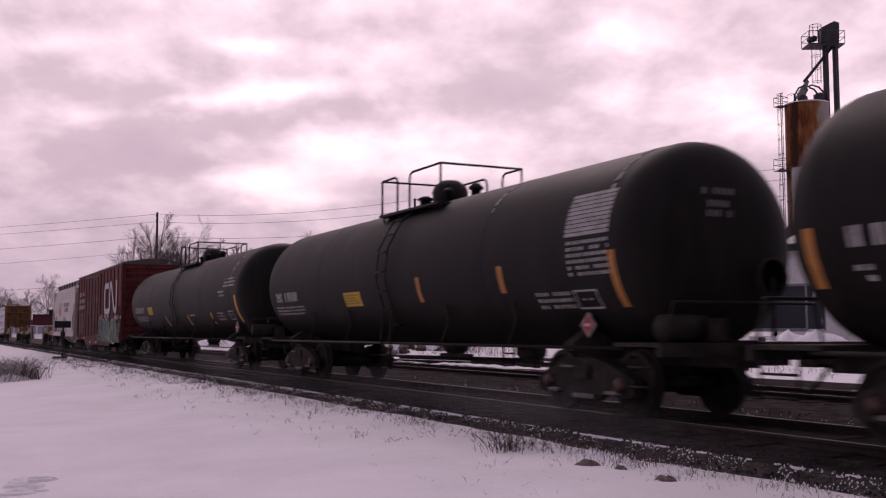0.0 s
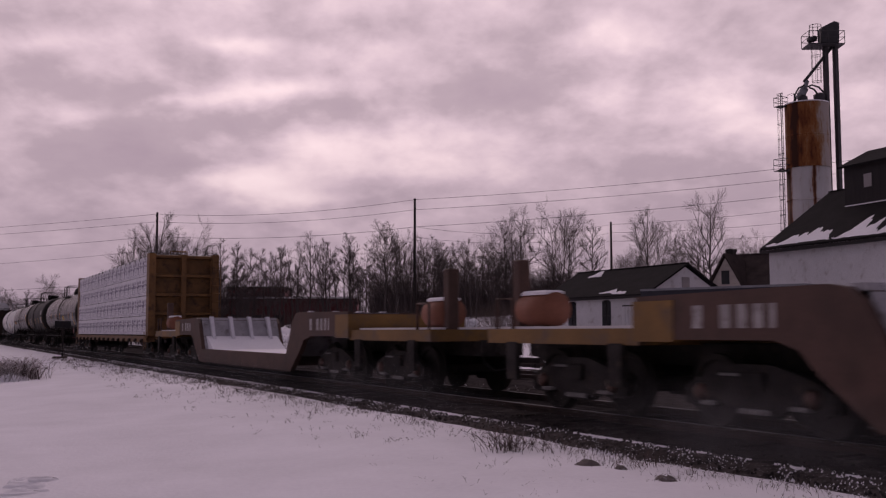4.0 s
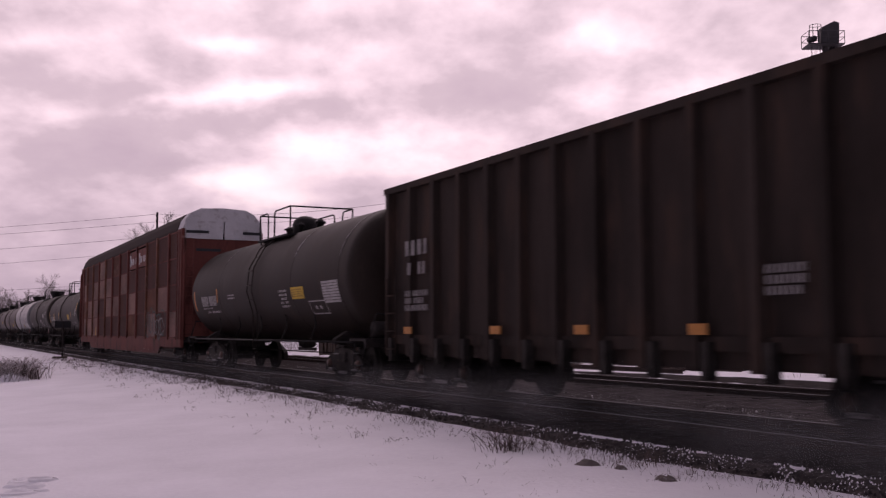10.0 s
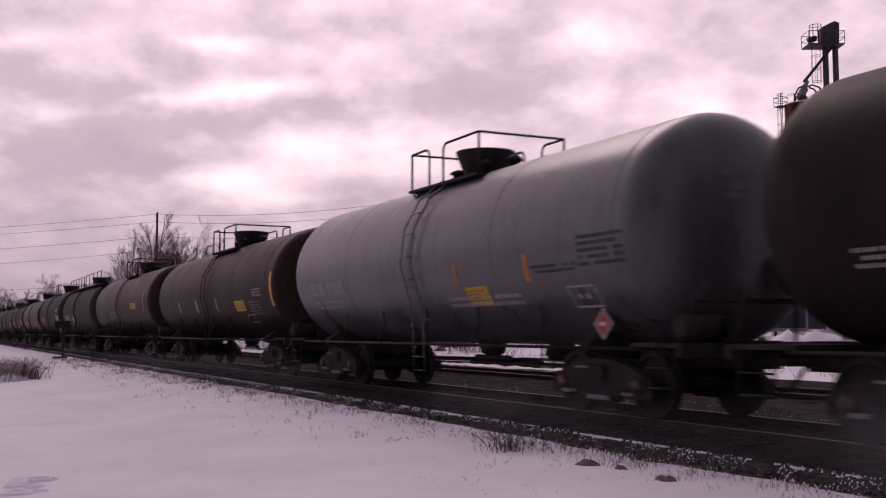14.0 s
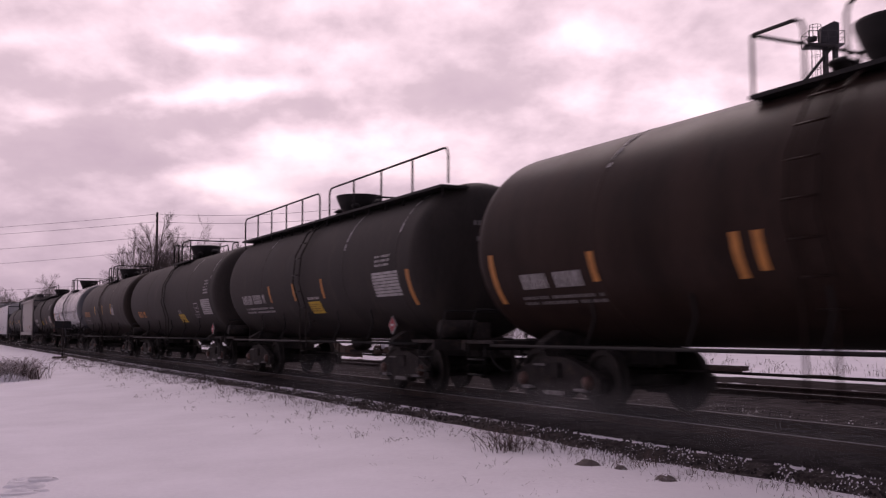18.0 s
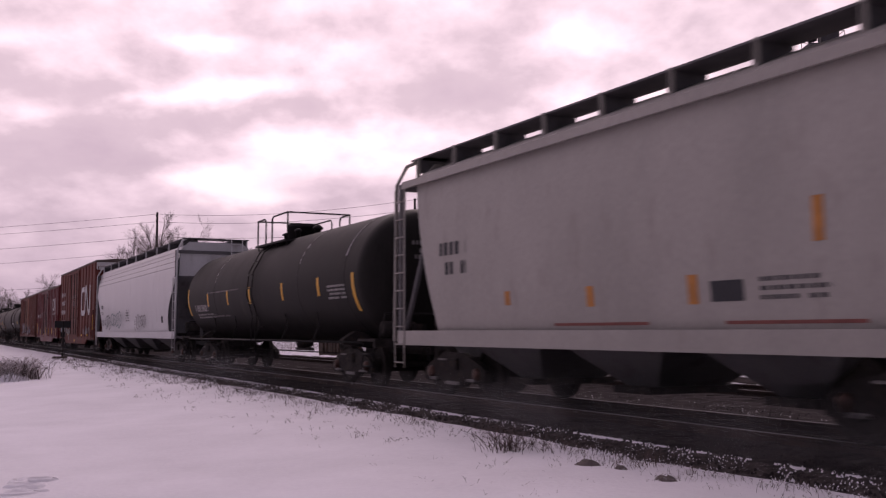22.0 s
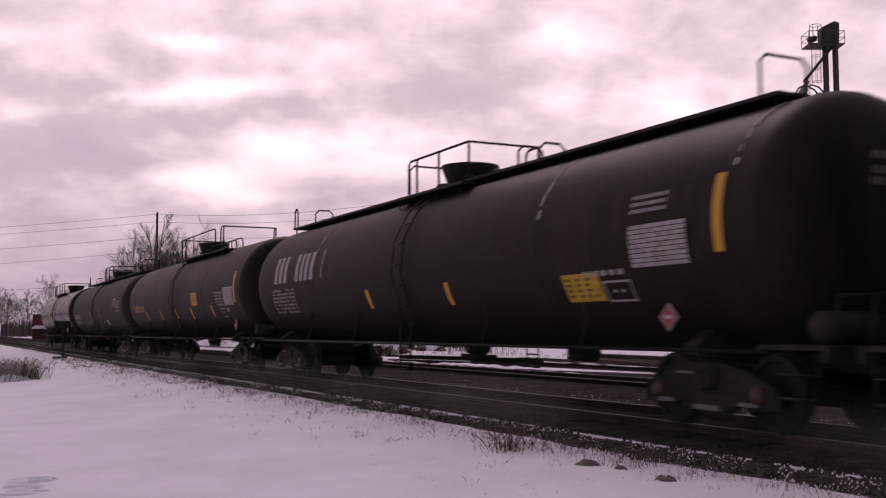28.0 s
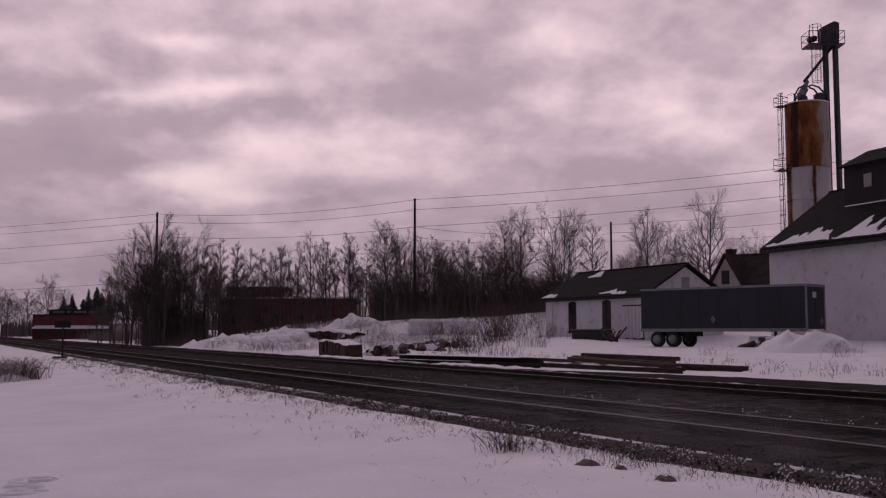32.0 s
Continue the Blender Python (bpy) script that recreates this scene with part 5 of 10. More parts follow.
# ---- auto carrier ----
P_RACK = mat("rust_red_rack_paint", (0.145, 0.048, 0.040), 0.7, var=0.25, scale=0.6, stretch=(1, 1, 0.4), bump=0.08, dirt=(0.04, 0.015, 0.012), dirt_amt=0.4, spec=0.1)
P_PANEL = mat("weathered_rack_panel", (0.235, 0.135, 0.115), 0.7, var=0.6, scale=0.6, stretch=(0.6, 1, 1.2), bump=0.1, dirt=(0.24, 0.17, 0.14), dirt_amt=0.34, spec=0.15)
P_PANELR = mat("rust_orange_rack_panel", (0.150, 0.066, 0.045), 0.75, var=0.55, scale=0.7, stretch=(0.6, 1, 1.2), bump=0.1, dirt=(0.22, 0.14, 0.115), dirt_amt=0.22, spec=0.1)
P_PANELD = mat("dark_rack_panel", (0.095, 0.043, 0.037), 0.7, var=0.35, scale=0.5, stretch=(1, 1, 0.5), bump=0.08, dirt=(0.10, 0.04, 0.02), dirt_amt=0.3, spec=0.1)
P_RACKROOF = mat("dark_rack_roof", (0.030, 0.019, 0.017), 0.75, var=0.25, scale=0.8, bump=0.06, spec=0.06)
P_WHITEDOOR = mat("white_end_door", (0.52, 0.50, 0.52), 0.6, var=0.12, scale=1.2, dirt=(0.3, 0.26, 0.26), dirt_amt=0.3)


def auto_rack(label, rear, front, reach=(1.3, 1.3)):
    car = rail_car("auto_rack_car", label, "auto carrier", rear, front)
    h, w = (front - rear) / 2, 1.46
    part("side_sill", Mesh().prism([(-h, 0.95), (-h, 0.62), (-h + 3.6, 0.62), (-h + 4.2, 0.34), (h - 4.2, 0.34), (h - 3.6, 0.62), (h, 0.62), (h, 0.95)], -w - 0.04, -w + 0.06), P_RACK, car)
    part("side_sill", Mesh().prism([(-h, 0.95), (-h, 0.62), (-h + 3.6, 0.62), (-h + 4.2, 0.34), (h - 4.2, 0.34), (h - 3.6, 0.62), (h, 0.62), (h, 0.95)], w - 0.06, w + 0.04), P_RACK, car)
    part("deck", Mesh().box(-h, h, -w + 0.05, w - 0.05, 0.8, 0.95), M_STEEL, car)
    cols, ztop = 12, 4.85
    zs = [0.98, 1.95, 2.92, 3.89, ztop]
    rnd = random.Random(8)
    pw = 2 * h / cols
    meshes = []
    for mt in (P_PANEL, P_PANELD, P_RACK, P_PANELR):
        n = 22
        line = [(0.02, 0.955), (0.02, 0.0)]
        for k in range(n):
            z = 0.955 * k / n
            line += [(0, z), (-0.024, z + 0.012), (-0.024, z + 0.027), (0, z + 0.036)]
        m = Mesh().prism(line + [(0, 0.955)], 0.09, pw - 0.09, "x")
        meshes.append(m.data("side_panel", mt))
    for c in range(cols):
        for r0 in range(4):
            if c in (7, 8) and r0 == 3:
                continue
            me = rnd.choice((meshes[1], meshes[1], meshes[3], meshes[0]) if r0 > 1 else (meshes[0], meshes[0], meshes[3], meshes[1]))
            o = part("side_panel", me, None, car)
            o.location = (-h + pw * c, -w, zs[r0])
    part("side_wall", Mesh().box(-h, h, w - 0.02, w, 0.95, ztop), P_RACK, car)
    sg = part("sign_panel", Mesh().box(-h + pw * 7 + 0.1, -h + pw * 9 - 0.1, -w - 0.02, -w + 0.02, zs[3] + 0.08, zs[4] - 0.1), P_RACK, car)
    m = Mesh()
    x0 = -h + pw * 7 + 0.35
    bars(flat_put(m, -w - 0.022), rnd, x0, x0 + 1.5, 4.15, 4.45, 1, 0.1, 0.85)
    bars(flat_put(m, -w - 0.022), rnd, x0 + 2.2, x0 + 3.7, 4.15, 4.45, 1, 0.1, 0.85)
    flat_put(m, -w - 0.022)(x0 - 0.05, x0 + 0.25, 4.1, 4.6)
    flat_put(m, -w - 0.022)(x0 + 2.15, x0 + 2.45, 4.1, 4.6)
    tagged(part("lettering", m, M_WHITE, sg), "white lettering bars", kind="stuff")
    post = Mesh().box(-0.07, 0.07, -0.09, 0.02, 0.9, ztop + 0.05).data("rack_post", P_RACK)
    rusty = Mesh().box(-0.07, 0.07, -0.09, 0.02, 0.9, ztop + 0.05).data("rack_post", P_PANELR)
    for c in range(cols + 1):
        o = part("rack_post", rusty if c in (1, 2, 4, 9, 10) else post, None, car)
        o.location = (-h + pw * c, -w, 0)
    for z in zs:
        part("rack_rail", Mesh().box(-h, h, -w - 0.05, -w + 0.01, z - 0.025, z + 0.015), P_RACK, car)
    # rounded roof
    out = [(-w - 0.02, ztop), (-w - 0.02, ztop + 0.12), (-1.38, ztop + 0.42), (-1.18, ztop + 0.66), (-0.85, ztop + 0.82), (0, ztop + 0.86), (0.85, ztop + 0.82), (1.18, ztop + 0.66), (1.38, ztop + 0.42), (w + 0.02, ztop + 0.12), (w + 0.02, ztop)]
    part("roof", Mesh().prism(out, -h + 0.05, h - 0.9, "x"), P_RACKROOF, car)
    for s in (-1, 1):
        end = Mesh().prism([(y * 0.985, z) for y, z in out], s * (h - 0.95), s * (h - 0.1), "x")
        part("roof_end", end, P_WHITEDOOR if s > 0 else P_RACKROOF, car)
        d = part("end_door", Mesh().box(s * (h - 0.12), s * (h - 0.02), -w + 0.03, w - 0.03, 1.0, 4.55), P_RACK, car, "rust-red end door")
        top = Mesh().box(s * (h - 0.1), s * (h + 0.02), -w + 0.05, -0.03, 4.55, 5.2).box(s * (h - 0.1), s * (h + 0.02), 0.03, w - 0.05, 4.55, 5.2)
        part("upper_door", top, P_WHITEDOOR, d, "white upper door leaf")
        for xv, ya, yb, za, zb2 in ((h + 0.02, -w + 0.08, -0.55, 4.75, 4.85), (h + 0.02, 0.7, w - 0.1, 4.75, 4.85), (h - 0.02, -1.0, -0.1, 4.1, 4.2), (h - 0.02, -1.0, -0.1, 2.6, 2.75)):
            part("vent_slot", Mesh().box(s * xv, s * (xv + 0.02), ya, yb, za, zb2), M_DARKMARK, d)
        part("ladder", ladder(Mesh(), s * (h - 0.35), -w - 0.1, 0.9, 4.8, w=0.4), P_RACK, car)
        part("corner_post", Mesh().box(s * (h - 0.75), s * (h - 0.05), -w - 0.06, -w + 0.04, 0.7, 4.9), P_RACK, car)
        m = Mesh().tube([(s * (h + 0.5), -1.52, 0.9), (s * (h + 0.5), -1.52, 4.5), (s * (h + 0.1), -1.52, 4.6)], 0.05, 6)
        part("end_ladder", ladder(m, s * (h + 0.5), -1.36, 1.0, 4.5, w=0.3, along="y"), P_RACK, car)
        part("end_sill", Mesh().box(s * (h - 2.0), s * (h + 0.4), -0.25, 0.25, 0.66, 0.95), M_STEEL, car)
        truck(car, s * (h - 2.1))
        coupler(car, s * (h + 0.3), s * (h + reach[0 if s < 0 else 1]))
    rn = random.Random(3)
    throw_up(car, rn, 7.0, 10.8, 1.0, 2.05, -w - 0.095, P_DTEAL, 5, 0.05)
    throw_up(car, rn, 8.2, 10.6, 1.0, 1.7, -w - 0.099, P_GHOST, 3, 0.035)
    part("stripe", Mesh().box(-7.26, -7.08, -w - 0.10, -w - 0.092, 1.0, 1.42), M_YELLOW, car)
    return car


# ---- centre-beam flat with wrapped lumber ----
P_CBEAM = mat("ochre_flatcar_paint", (0.175, 0.085, 0.032), 0.65, var=0.3, scale=1.1, bump=0.08, dirt=(0.07, 0.036, 0.02), dirt_amt=0.5)
P_WRAP = mat("white_lumber_wrap", (0.66, 0.63, 0.68), 0.5, var=0.10, scale=2.2, grain=6, bump=1.0)
P_PRINT = mat("violet_wrap_print", (0.085, 0.058, 0.132), 0.6, var=0.2, scale=4)
P_PRINT2 = mat("grey_wrap_print", (0.13, 0.11, 0.19), 0.6, var=0.2, scale=4)


def lumber_flat(label, rear, front, reach=(1.1, 1.1)):
    car = rail_car("lumber_flatcar", label, "flat car", rear, front)
    h, w = (front - rear) / 2, 1.46
    part("deck", Mesh().box(-h, h, -w, w, 0.92, 1.02), P_CBEAM, car)
    for y in (-w, w):
        part("side_sill", Mesh().prism([(-h, 0.98), (-h, 0.76), (h, 0.76), (h, 0.98)], y - 0.05, y + 0.05), P_CBEAM, car)
    part("centre_beam", Mesh().box(-h + 0.3, h - 0.3, -0.06, 0.06, 1.0, 4.4).box(-h + 0.3, h - 0.3, -0.2, 0.2, 4.3, 4.45), P_CBEAM, car)
    for s in (-1, 1):
        m = Mesh().box(s * (h - 0.5), s * (h - 0.42), -w + 0.1, w - 0.1, 1.0, 4.42)
        b = part("bulkhead", m, P_CBEAM, car)
        for y in (-w, w - 0.28):
            part("bulkhead_post", Mesh().box(s * (h - 0.55), s * h, y, y + 0.28, 0.78, 4.45), P_CBEAM, b)
        part("bulkhead_post", Mesh().box(s * (h - 0.42), s * (h - 0.1), -0.1, 0.1, 1.0, 4.42), P_CBEAM, b)
        for z in (1.05, 1.85, 2.65, 3.45, 4.25):
            part("bulkhead_rib", Mesh().prism([(s * (h - 0.42), z), (s * (h - 0.14), z + 0.04), (s * (h - 0.14), z + 0.14), (s * (h - 0.42), z + 0.18)], -w + 0.28, w - 0.28), P_CBEAM, b)
        m = Mesh().tube([(s * (h - 0.05), -0.6, 4.45), (s * (h - 0.05), -0.6, 4.55), (s * (h - 0.05), 0.1, 4.55), (s * (h - 0.05), 0.1, 4.45)], 0.03, 5)
        part("grab_rail", m, P_CBEAM, b)
        part("ladder", ladder(ladder(Mesh(), s * (h + 0.05), w - 0.15, 1.0, 4.2, along="y"), s * (h - 0.3), -w - 0.06, 0.5, 1.2), P_CBEAM, car)
        part("end_sill", Mesh().box(s * (h - 2.2), s * (h + 0.35), -0.25, 0.25, 0.66, 0.95), M_STEEL, car)
        truck(car, s * (h - 1.9))
        coupler(car, s * (h + 0.3), s * (h + reach[0 if s < 0 else 1]))
    rnd = random.Random(21)
    # brackets along the sill
    for i in range(15):
        x = -h + 0.9 + (2 * h - 1.8) * i / 14
        part("winch", Mesh().box(x - 0.12, x + 0.12, -w - 0.12, -w - 0.04, 0.74, 0.9).lathe([(-w - 0.16, 0.06), (-w - 0.1, 0.06)], 8, "y", (x, 0, 0.80)), M_RUST, car)
    cols = 9
    L = (2 * h - 1.15) / cols
    rows = [1.06, 1.87, 2.72, 3.55, 4.36]
    for r0 in range(4):
        for c in range(cols):
            x0 = -h + 0.58 + L * c
            z0, z1 = rows[r0] + 0.012, rows[r0 + 1] - 0.008
            for side in (-1, 1):
                j = rnd.uniform(-0.02, 0.02)
                m = Mesh().bevel_box(x0 + 0.012, x0 + L - 0.012, -1.44 + j if side < 0 else 0.1, -0.1 if side < 0 else 1.42, z0, z1, 0.03)
                b = part("lumber_bundle", m, P_WRAP, car)
                if side > 0:
                    continue
                y = -1.44 + j - 0.004
                pm, gm = Mesh(), Mesh()
                for k in range(2):
                    px, pz = x0 + L * (0.03 + 0.5 * k), z0 + 0.14
                    s = (z1 - z0) * 0.70
                    # a lozenge over a stem with two slanted limbs
                    pm.add([(px + 0.28 * s, y, pz + 0.72 * s), (px + 0.52 * s, y, pz + 0.55 * s), (px + 0.76 * s, y, pz + 0.75 * s), (px + 0.52 * s, y, pz + 0.95 * s)], [(0, 1, 2, 3)])
                    pm.add([(px + 0.40 * s, y, pz), (px + 0.62 * s, y, pz), (px + 0.62 * s, y, pz + 0.42 * s), (px + 0.40 * s, y, pz + 0.42 * s)], [(0, 1, 2, 3)])
                    pm.add([(px + 0.05 * s, y, pz + 0.50 * s), (px + 0.14 * s, y, pz + 0.58 * s), (px + 0.62 * s, y, pz + 0.42 * s), (px + 0.42 * s, y, pz + 0.30 * s)], [(0, 1, 2, 3)])
                    pm.add([(px + 0.95 * s, y, pz + 0.55 * s), (px + 0.86 * s, y, pz + 0.66 * s), (px + 0.42 * s, y, pz + 0.40 * s), (px + 0.60 * s, y, pz + 0.28 * s)], [(0, 1, 2, 3)])
                    qx = px + 1.04 * s
                    for (a, b2, zz, hh) in ((0.0, 0.80, 0.68, 0.22), (0.05, 0.88, 0.38, 0.22), (0.05, 0.75, 0.22, 0.07), (0.05, 0.6, 0.10, 0.06)):
                        bars(lambda xa, xb, za, zb2: gm.add([(xa, y, za), (xb, y, za), (xb, y, zb2), (xa, y, zb2)], [(0, 1, 2, 3)]), rnd, qx + a * s, qx + b2 * s, pz + zz * s, pz + (zz + hh) * s, 1, 0.1, 0.7)
                for zf in (0.055, 0.115):
                    xa = x0 + 0.05
                    while xa < x0 + L - 0.3:
                        xb = min(x0 + L - 0.05, xa + rnd.uniform(0.3, 0.9))
                        gm.add([(xa, y, z0 + zf), (xb, y, z0 + zf + rnd.uniform(-0.01, 0.01)), (xb, y, z0 + zf + 0.014), (xa, y, z0 + zf + 0.012)], [(0, 1, 2, 3)])
                        xa = xb
                tagged(part("wrap_print", pm, P_PRINT, b), "violet printed emblem", kind="stuff")
                tagged(part("wrap_lettering", gm, P_PRINT2, b), "grey lettering bars", kind="stuff")
                part("batten", Mesh().box(x0 + 0.3, x0 + 0.38, -1.40, -0.12, z0 - 0.045, z0), M_RUST, b)
                if r0 == 3:
                    for q in (0.25, 0.8):
                        part("strap", Mesh().box(x0 + L * q - 0.03, x0 + L * q + 0.03, -1.46, -0.3, z1 - 0.12, z1 + 0.006), M_BLACK, b)
    return car


# ---- depressed-centre flat ----
P_TTX = mat("weathered_yellow_flatcar_paint", (0.19, 0.098, 0.028), 0.6, var=0.3, scale=0.8, bump=0.08, dirt=(0.12, 0.075, 0.05), dirt_amt=0.45)
P_PLATE = mat("frosted_steel_plate", (0.33, 0.31, 0.33), 0.7, var=0.3, scale=1.6, bump=0.2, dirt=(0.10, 0.075, 0.07), dirt_amt=0.3)
P_WELL = mat("rust_brown_well_deck", (0.088, 0.048, 0.038), 0.7, var=0.35, scale=0.8, bump=0.12, dirt=(0.07, 0.04, 0.03), dirt_amt=0.4)


def well_flat(label, middle, half=13.0):
    car = rail_car("depressed_flatcar", label, "flat car", middle - half, middle + half)
    w = 1.42
    side = [(-8.7, 1.08), (-8.7, 1.62), (-5.55, 1.66), (-5.3, 1.62), (-5.1, 1.48), (-4.6, 0.62), (4.4, 0.62), (4.9, 1.48), (5.1, 1.62), (5.35, 1.66), (8.7, 1.62), (8.7, 1.08), (6.3, 1.08), (5.75, 0.98), (5.45, 0.70), (4.75, 0.20), (-4.95, 0.20), (-5.65, 0.70), (-5.95, 0.98), (-6.3, 1.08)]
    for y in (-w, w - 0.12):
        part("side_girder", Mesh().prism(side, y, y + 0.12), P_WELL, car)
    part("well_deck", Mesh().box(-4.6, 4.4, -w + 0.12, w - 0.12, 0.32, 0.56), P_WELL, car)
    m = Mesh().box(-4.4, 4.2, -w + 0.14, w - 0.14, 0.56, 0.60)
    part("snow_layer", m, M_SNOW, car, "snow lying in the well")
    for s in (-1, 1):
        # sloping inner bulkhead with ribs and snow
        m = Mesh().prism([(s * 4.55, 0.56), (s * 4.75, 0.56), (s * 5.35, 1.66), (s * 5.15, 1.66)], -w + 0.12, w - 0.12)
        part("slope_plate", m, P_PLATE, car, "frost-covered sloping plate")
        for y in (-1.0, -0.35, 0.3, 0.95):
            part("slope_rib", Mesh().prism([(s * 4.35, 0.58), (s * 4.6, 0.58), (s * 5.2, 1.70), (s * 4.98, 1.70)], y - 0.05, y + 0.05), P_WRAP, car, "snow-covered rib")
        part("snow_bank", Mesh().prism([(s * 3.8, 0.58), (s * 4.6, 0.58), (s * 4.85, 1.05), (s * 4.65, 0.98)], -w + 0.2, w - 0.2), M_SNOW, car, "snow drifted on the slope")
        part("upper_deck", Mesh().box(s * 5.1, s * 8.7, -w + 0.12, w - 0.12, 1.45, 1.58), P_WELL, car)
        part("deck_panel", Mesh().box(s * 7.95, s * 8.75, -w - 0.015, w + 0.015, 1.05, 1.56), P_TTX, car, "yellow bolster panel")
        part("end_deck", Mesh().box(s * 8.7, s * 12.7, -w + 0.05, w - 0.05, 1.0, 1.22), P_TTX, car, "yellow end deck")
        part("snow_layer", Mesh().box(s * 8.9, s * 12.5, -w + 0.2, w - 0.2, 1.22, 1.26), M_SNOW, car, "snow on the end deck")
        m = Mesh()
        bars(flat_put(m, -w), random.Random(2), s * 6.9 - 0.7, s * 6.9 + 0.7, 1.2, 1.5, 1, 0.1, 0.8)
        part("lettering", m, M_TITLE, car, "white lettering bars")["kind"] = "stuff"
        part("reservoir", Mesh().lathe([(-0.42, 0.05), (-0.42, 0.27), (0.42, 0.27), (0.42, 0.05)], 16, "x", (s * 12.0, -0.75, 1.53)), P_DOOR, car, "rusty orange air reservoir")
        part("snow_cap", Mesh().bevel_box(s * 12.0 - 0.38, s * 12.0 + 0.38, -0.93, -0.57, 1.76, 1.83, 0.03), M_SNOW, car)
        part("brake_mast", Mesh().bevel_box(s * 12.5 - 0.11, s * 12.5 + 0.11, -0.95, -0.73, 1.22, 2.35, 0.02), P_WELL, car, "rusty brake mast")
        m = Mesh()
        m.tube([(s * 12.5, -1.3, 1.2), (s * 12.5, -1.3, 1.7), (s * 12.0, -1.3, 1.7), (s * 12.0, -1.3, 1.2)], 0.03, 6)
        part("brake_stand", m, P_WELL, car)
        for x in (9.2, 11.9):
            part("step", Mesh().box(s * x - 0.15, s * x + 0.15, -w + 0.02, -w + 0.1, 0.45, 1.02), M_STEEL, car)
        part("span_bolster", Mesh().box(s * 5.9, s * 12.8, -0.35, 0.35, 0.72, 1.02), M_STEEL, car)
        truck(car, s * 7.0)
        truck(car, s * 10.6)
        coupler(car, s * 12.6, s * (half + 0.4))
    return car


# ---- the train, from its head to its tail ----
tank_car("glossy black tank car with stencilled flank", -7.7, 6.9, P_BLACK, 2.39, r=1.45, seed=1,
         marks=[("orange", -7.42, -7.28, 1.62, 2.24), ("title", -6.85, -6.34, 2.01, 2.22), ("text", -6.84, -6.46, 1.65, 1.86)])
tank_car("glossy black tank car with white data panels", -26.42, -11.12, P_BLACK, 2.37, r=1.45, dome="round", seed=2,
         marks=[("panel", 6.49, 7.54, 2.51, 3.13), ("text", 6.54, 7.56, 1.94, 2.47), ("orange", 7.49, 7.7, 1.51, 2.27), ("text", 5.49, 6.45, 1.5, 1.78), ("frame", 6.5, 7.07, 1.5, 1.77), ("red", 6.42, 6.79, 1.16, 1.39), ("title", -7.2, -5.4, 1.94, 2.17), ("text", -7.42, -5.21, 1.6, 1.84), ("ylabel", -2.4, -1.44, 1.73, 2.03), ("orange", 1.36, 1.6, 1.73, 2.19), ("orange", 4.47, 4.68, 1.79, 2.22)])
tank_car("long black tank car with round manway dome", -47.25, -29.85, P_BLACK, 2.40, r=1.46, dome="round", seed=3,
         marks=[("title", -8.02, -6, 1.97, 2.22), ("text", -7.96, -5.53, 1.62, 1.85), ("ylabel", -5.15, -4.22, 1.89, 2.19), ("yellow", -2.2, -1.82, 1.42, 1.79), ("yellow", 1.62, 1.88, 1.43, 1.8), ("yellow", 5.06, 5.25, 1.45, 1.82), ("yellow", 8.39, 8.6, 1.48, 2.28), ("text", 5.86, 6.79, 1.54, 1.82), ("frame", 7.37, 7.93, 1.56, 1.83), ("red", 7.63, 8, 1.19, 1.47), ("text", 7.2, 8.47, 2.54, 2.85), ("text", 6.58, 7.31, 2.26, 2.48), ("streak", 2.13, 2.93, 1.75, 1.78)])
box_car("oxide-red box car with green graffiti and white ribbon emblem", -65.6, -50.0, P_OXIDE, 4.45, door=(-1.75, 1.25), ribs=15, emblem=(2.62, 2.07, 1.70, 4.1),
        marks=[("title", -6.96, -4.7, 3.25, 3.5), ("title", -6.96, -4.7, 2.87, 3.12), ("title", -6.96, -4.7, 2.5, 2.75), ("text", -3.27, -2.9, 2.21, 2.94), ("text", -6.9, -4.8, 1.1, 2.3), ("text", -0.91, 0.54, 2.76, 3.09)],
        stripes=[(-7.75, -7.25, 0.79, 0.89), (-5.12, -4.63, 0.80, 0.9), (-2.45, -2.0, 0.58, 0.69), (-0.14, 0.31, 0.58, 0.68), (5.6, 6.1, 0.6, 0.7)],
        graff=[(0.7, 7.7, 0.62, 2.0, "mural", 6)])
hopper_car("cream covered hopper with maroon lettering", -79.4, -67.2, P_HOPW, 3.95, 4.45,
           marks=[("title", 0.04, 3.0, 2.85, 3.12), ("title", 0.7, 2.6, 2.48, 2.75), ("dark", -4.23, -3.47, 2.01, 2.28), ("text", -4.14, -3.31, 1.62, 1.79), ("text", -0.07, 1.28, 1.82, 2.2), ("panel", 2.5, 2.95, 1.56, 1.85)],
           zigzag=[(-2.7, 2.27, 0.95, 1.1, P_WW), (-2.1, 2.27, 0.95, 1.1, P_WW), (-4.32, 2.47, 0.32, 0.40, M_DARKMARK), (-3.86, 2.47, 0.32, 0.40, M_DARKMARK)],
           stripes=[(-5.19, -4.31, 0.97, 1.08, M_ORANGE), (-2.0, -1.2, 0.97, 1.08, M_ORANGE), (1.2, 2.0, 0.97, 1.08, M_ORANGE), (4.2, 5.0, 0.97, 1.08, M_ORANGE)],
           graff=[(-3.4, -1.3, 1.22, 1.85, M_DARKMARK, 4, 0.04), (-1.1, 2.0, 1.25, 2.0, P_DTEAL, 5, 0.035), (-3.2, 1.6, 1.13, 1.32, M_DIM, 9, 0.03)])
well_flat("yellow depressed-centre flat car, empty and snow-dusted", -92.75)
well_flat("yellow depressed-centre flat car, empty and snow-dusted", -120.3)
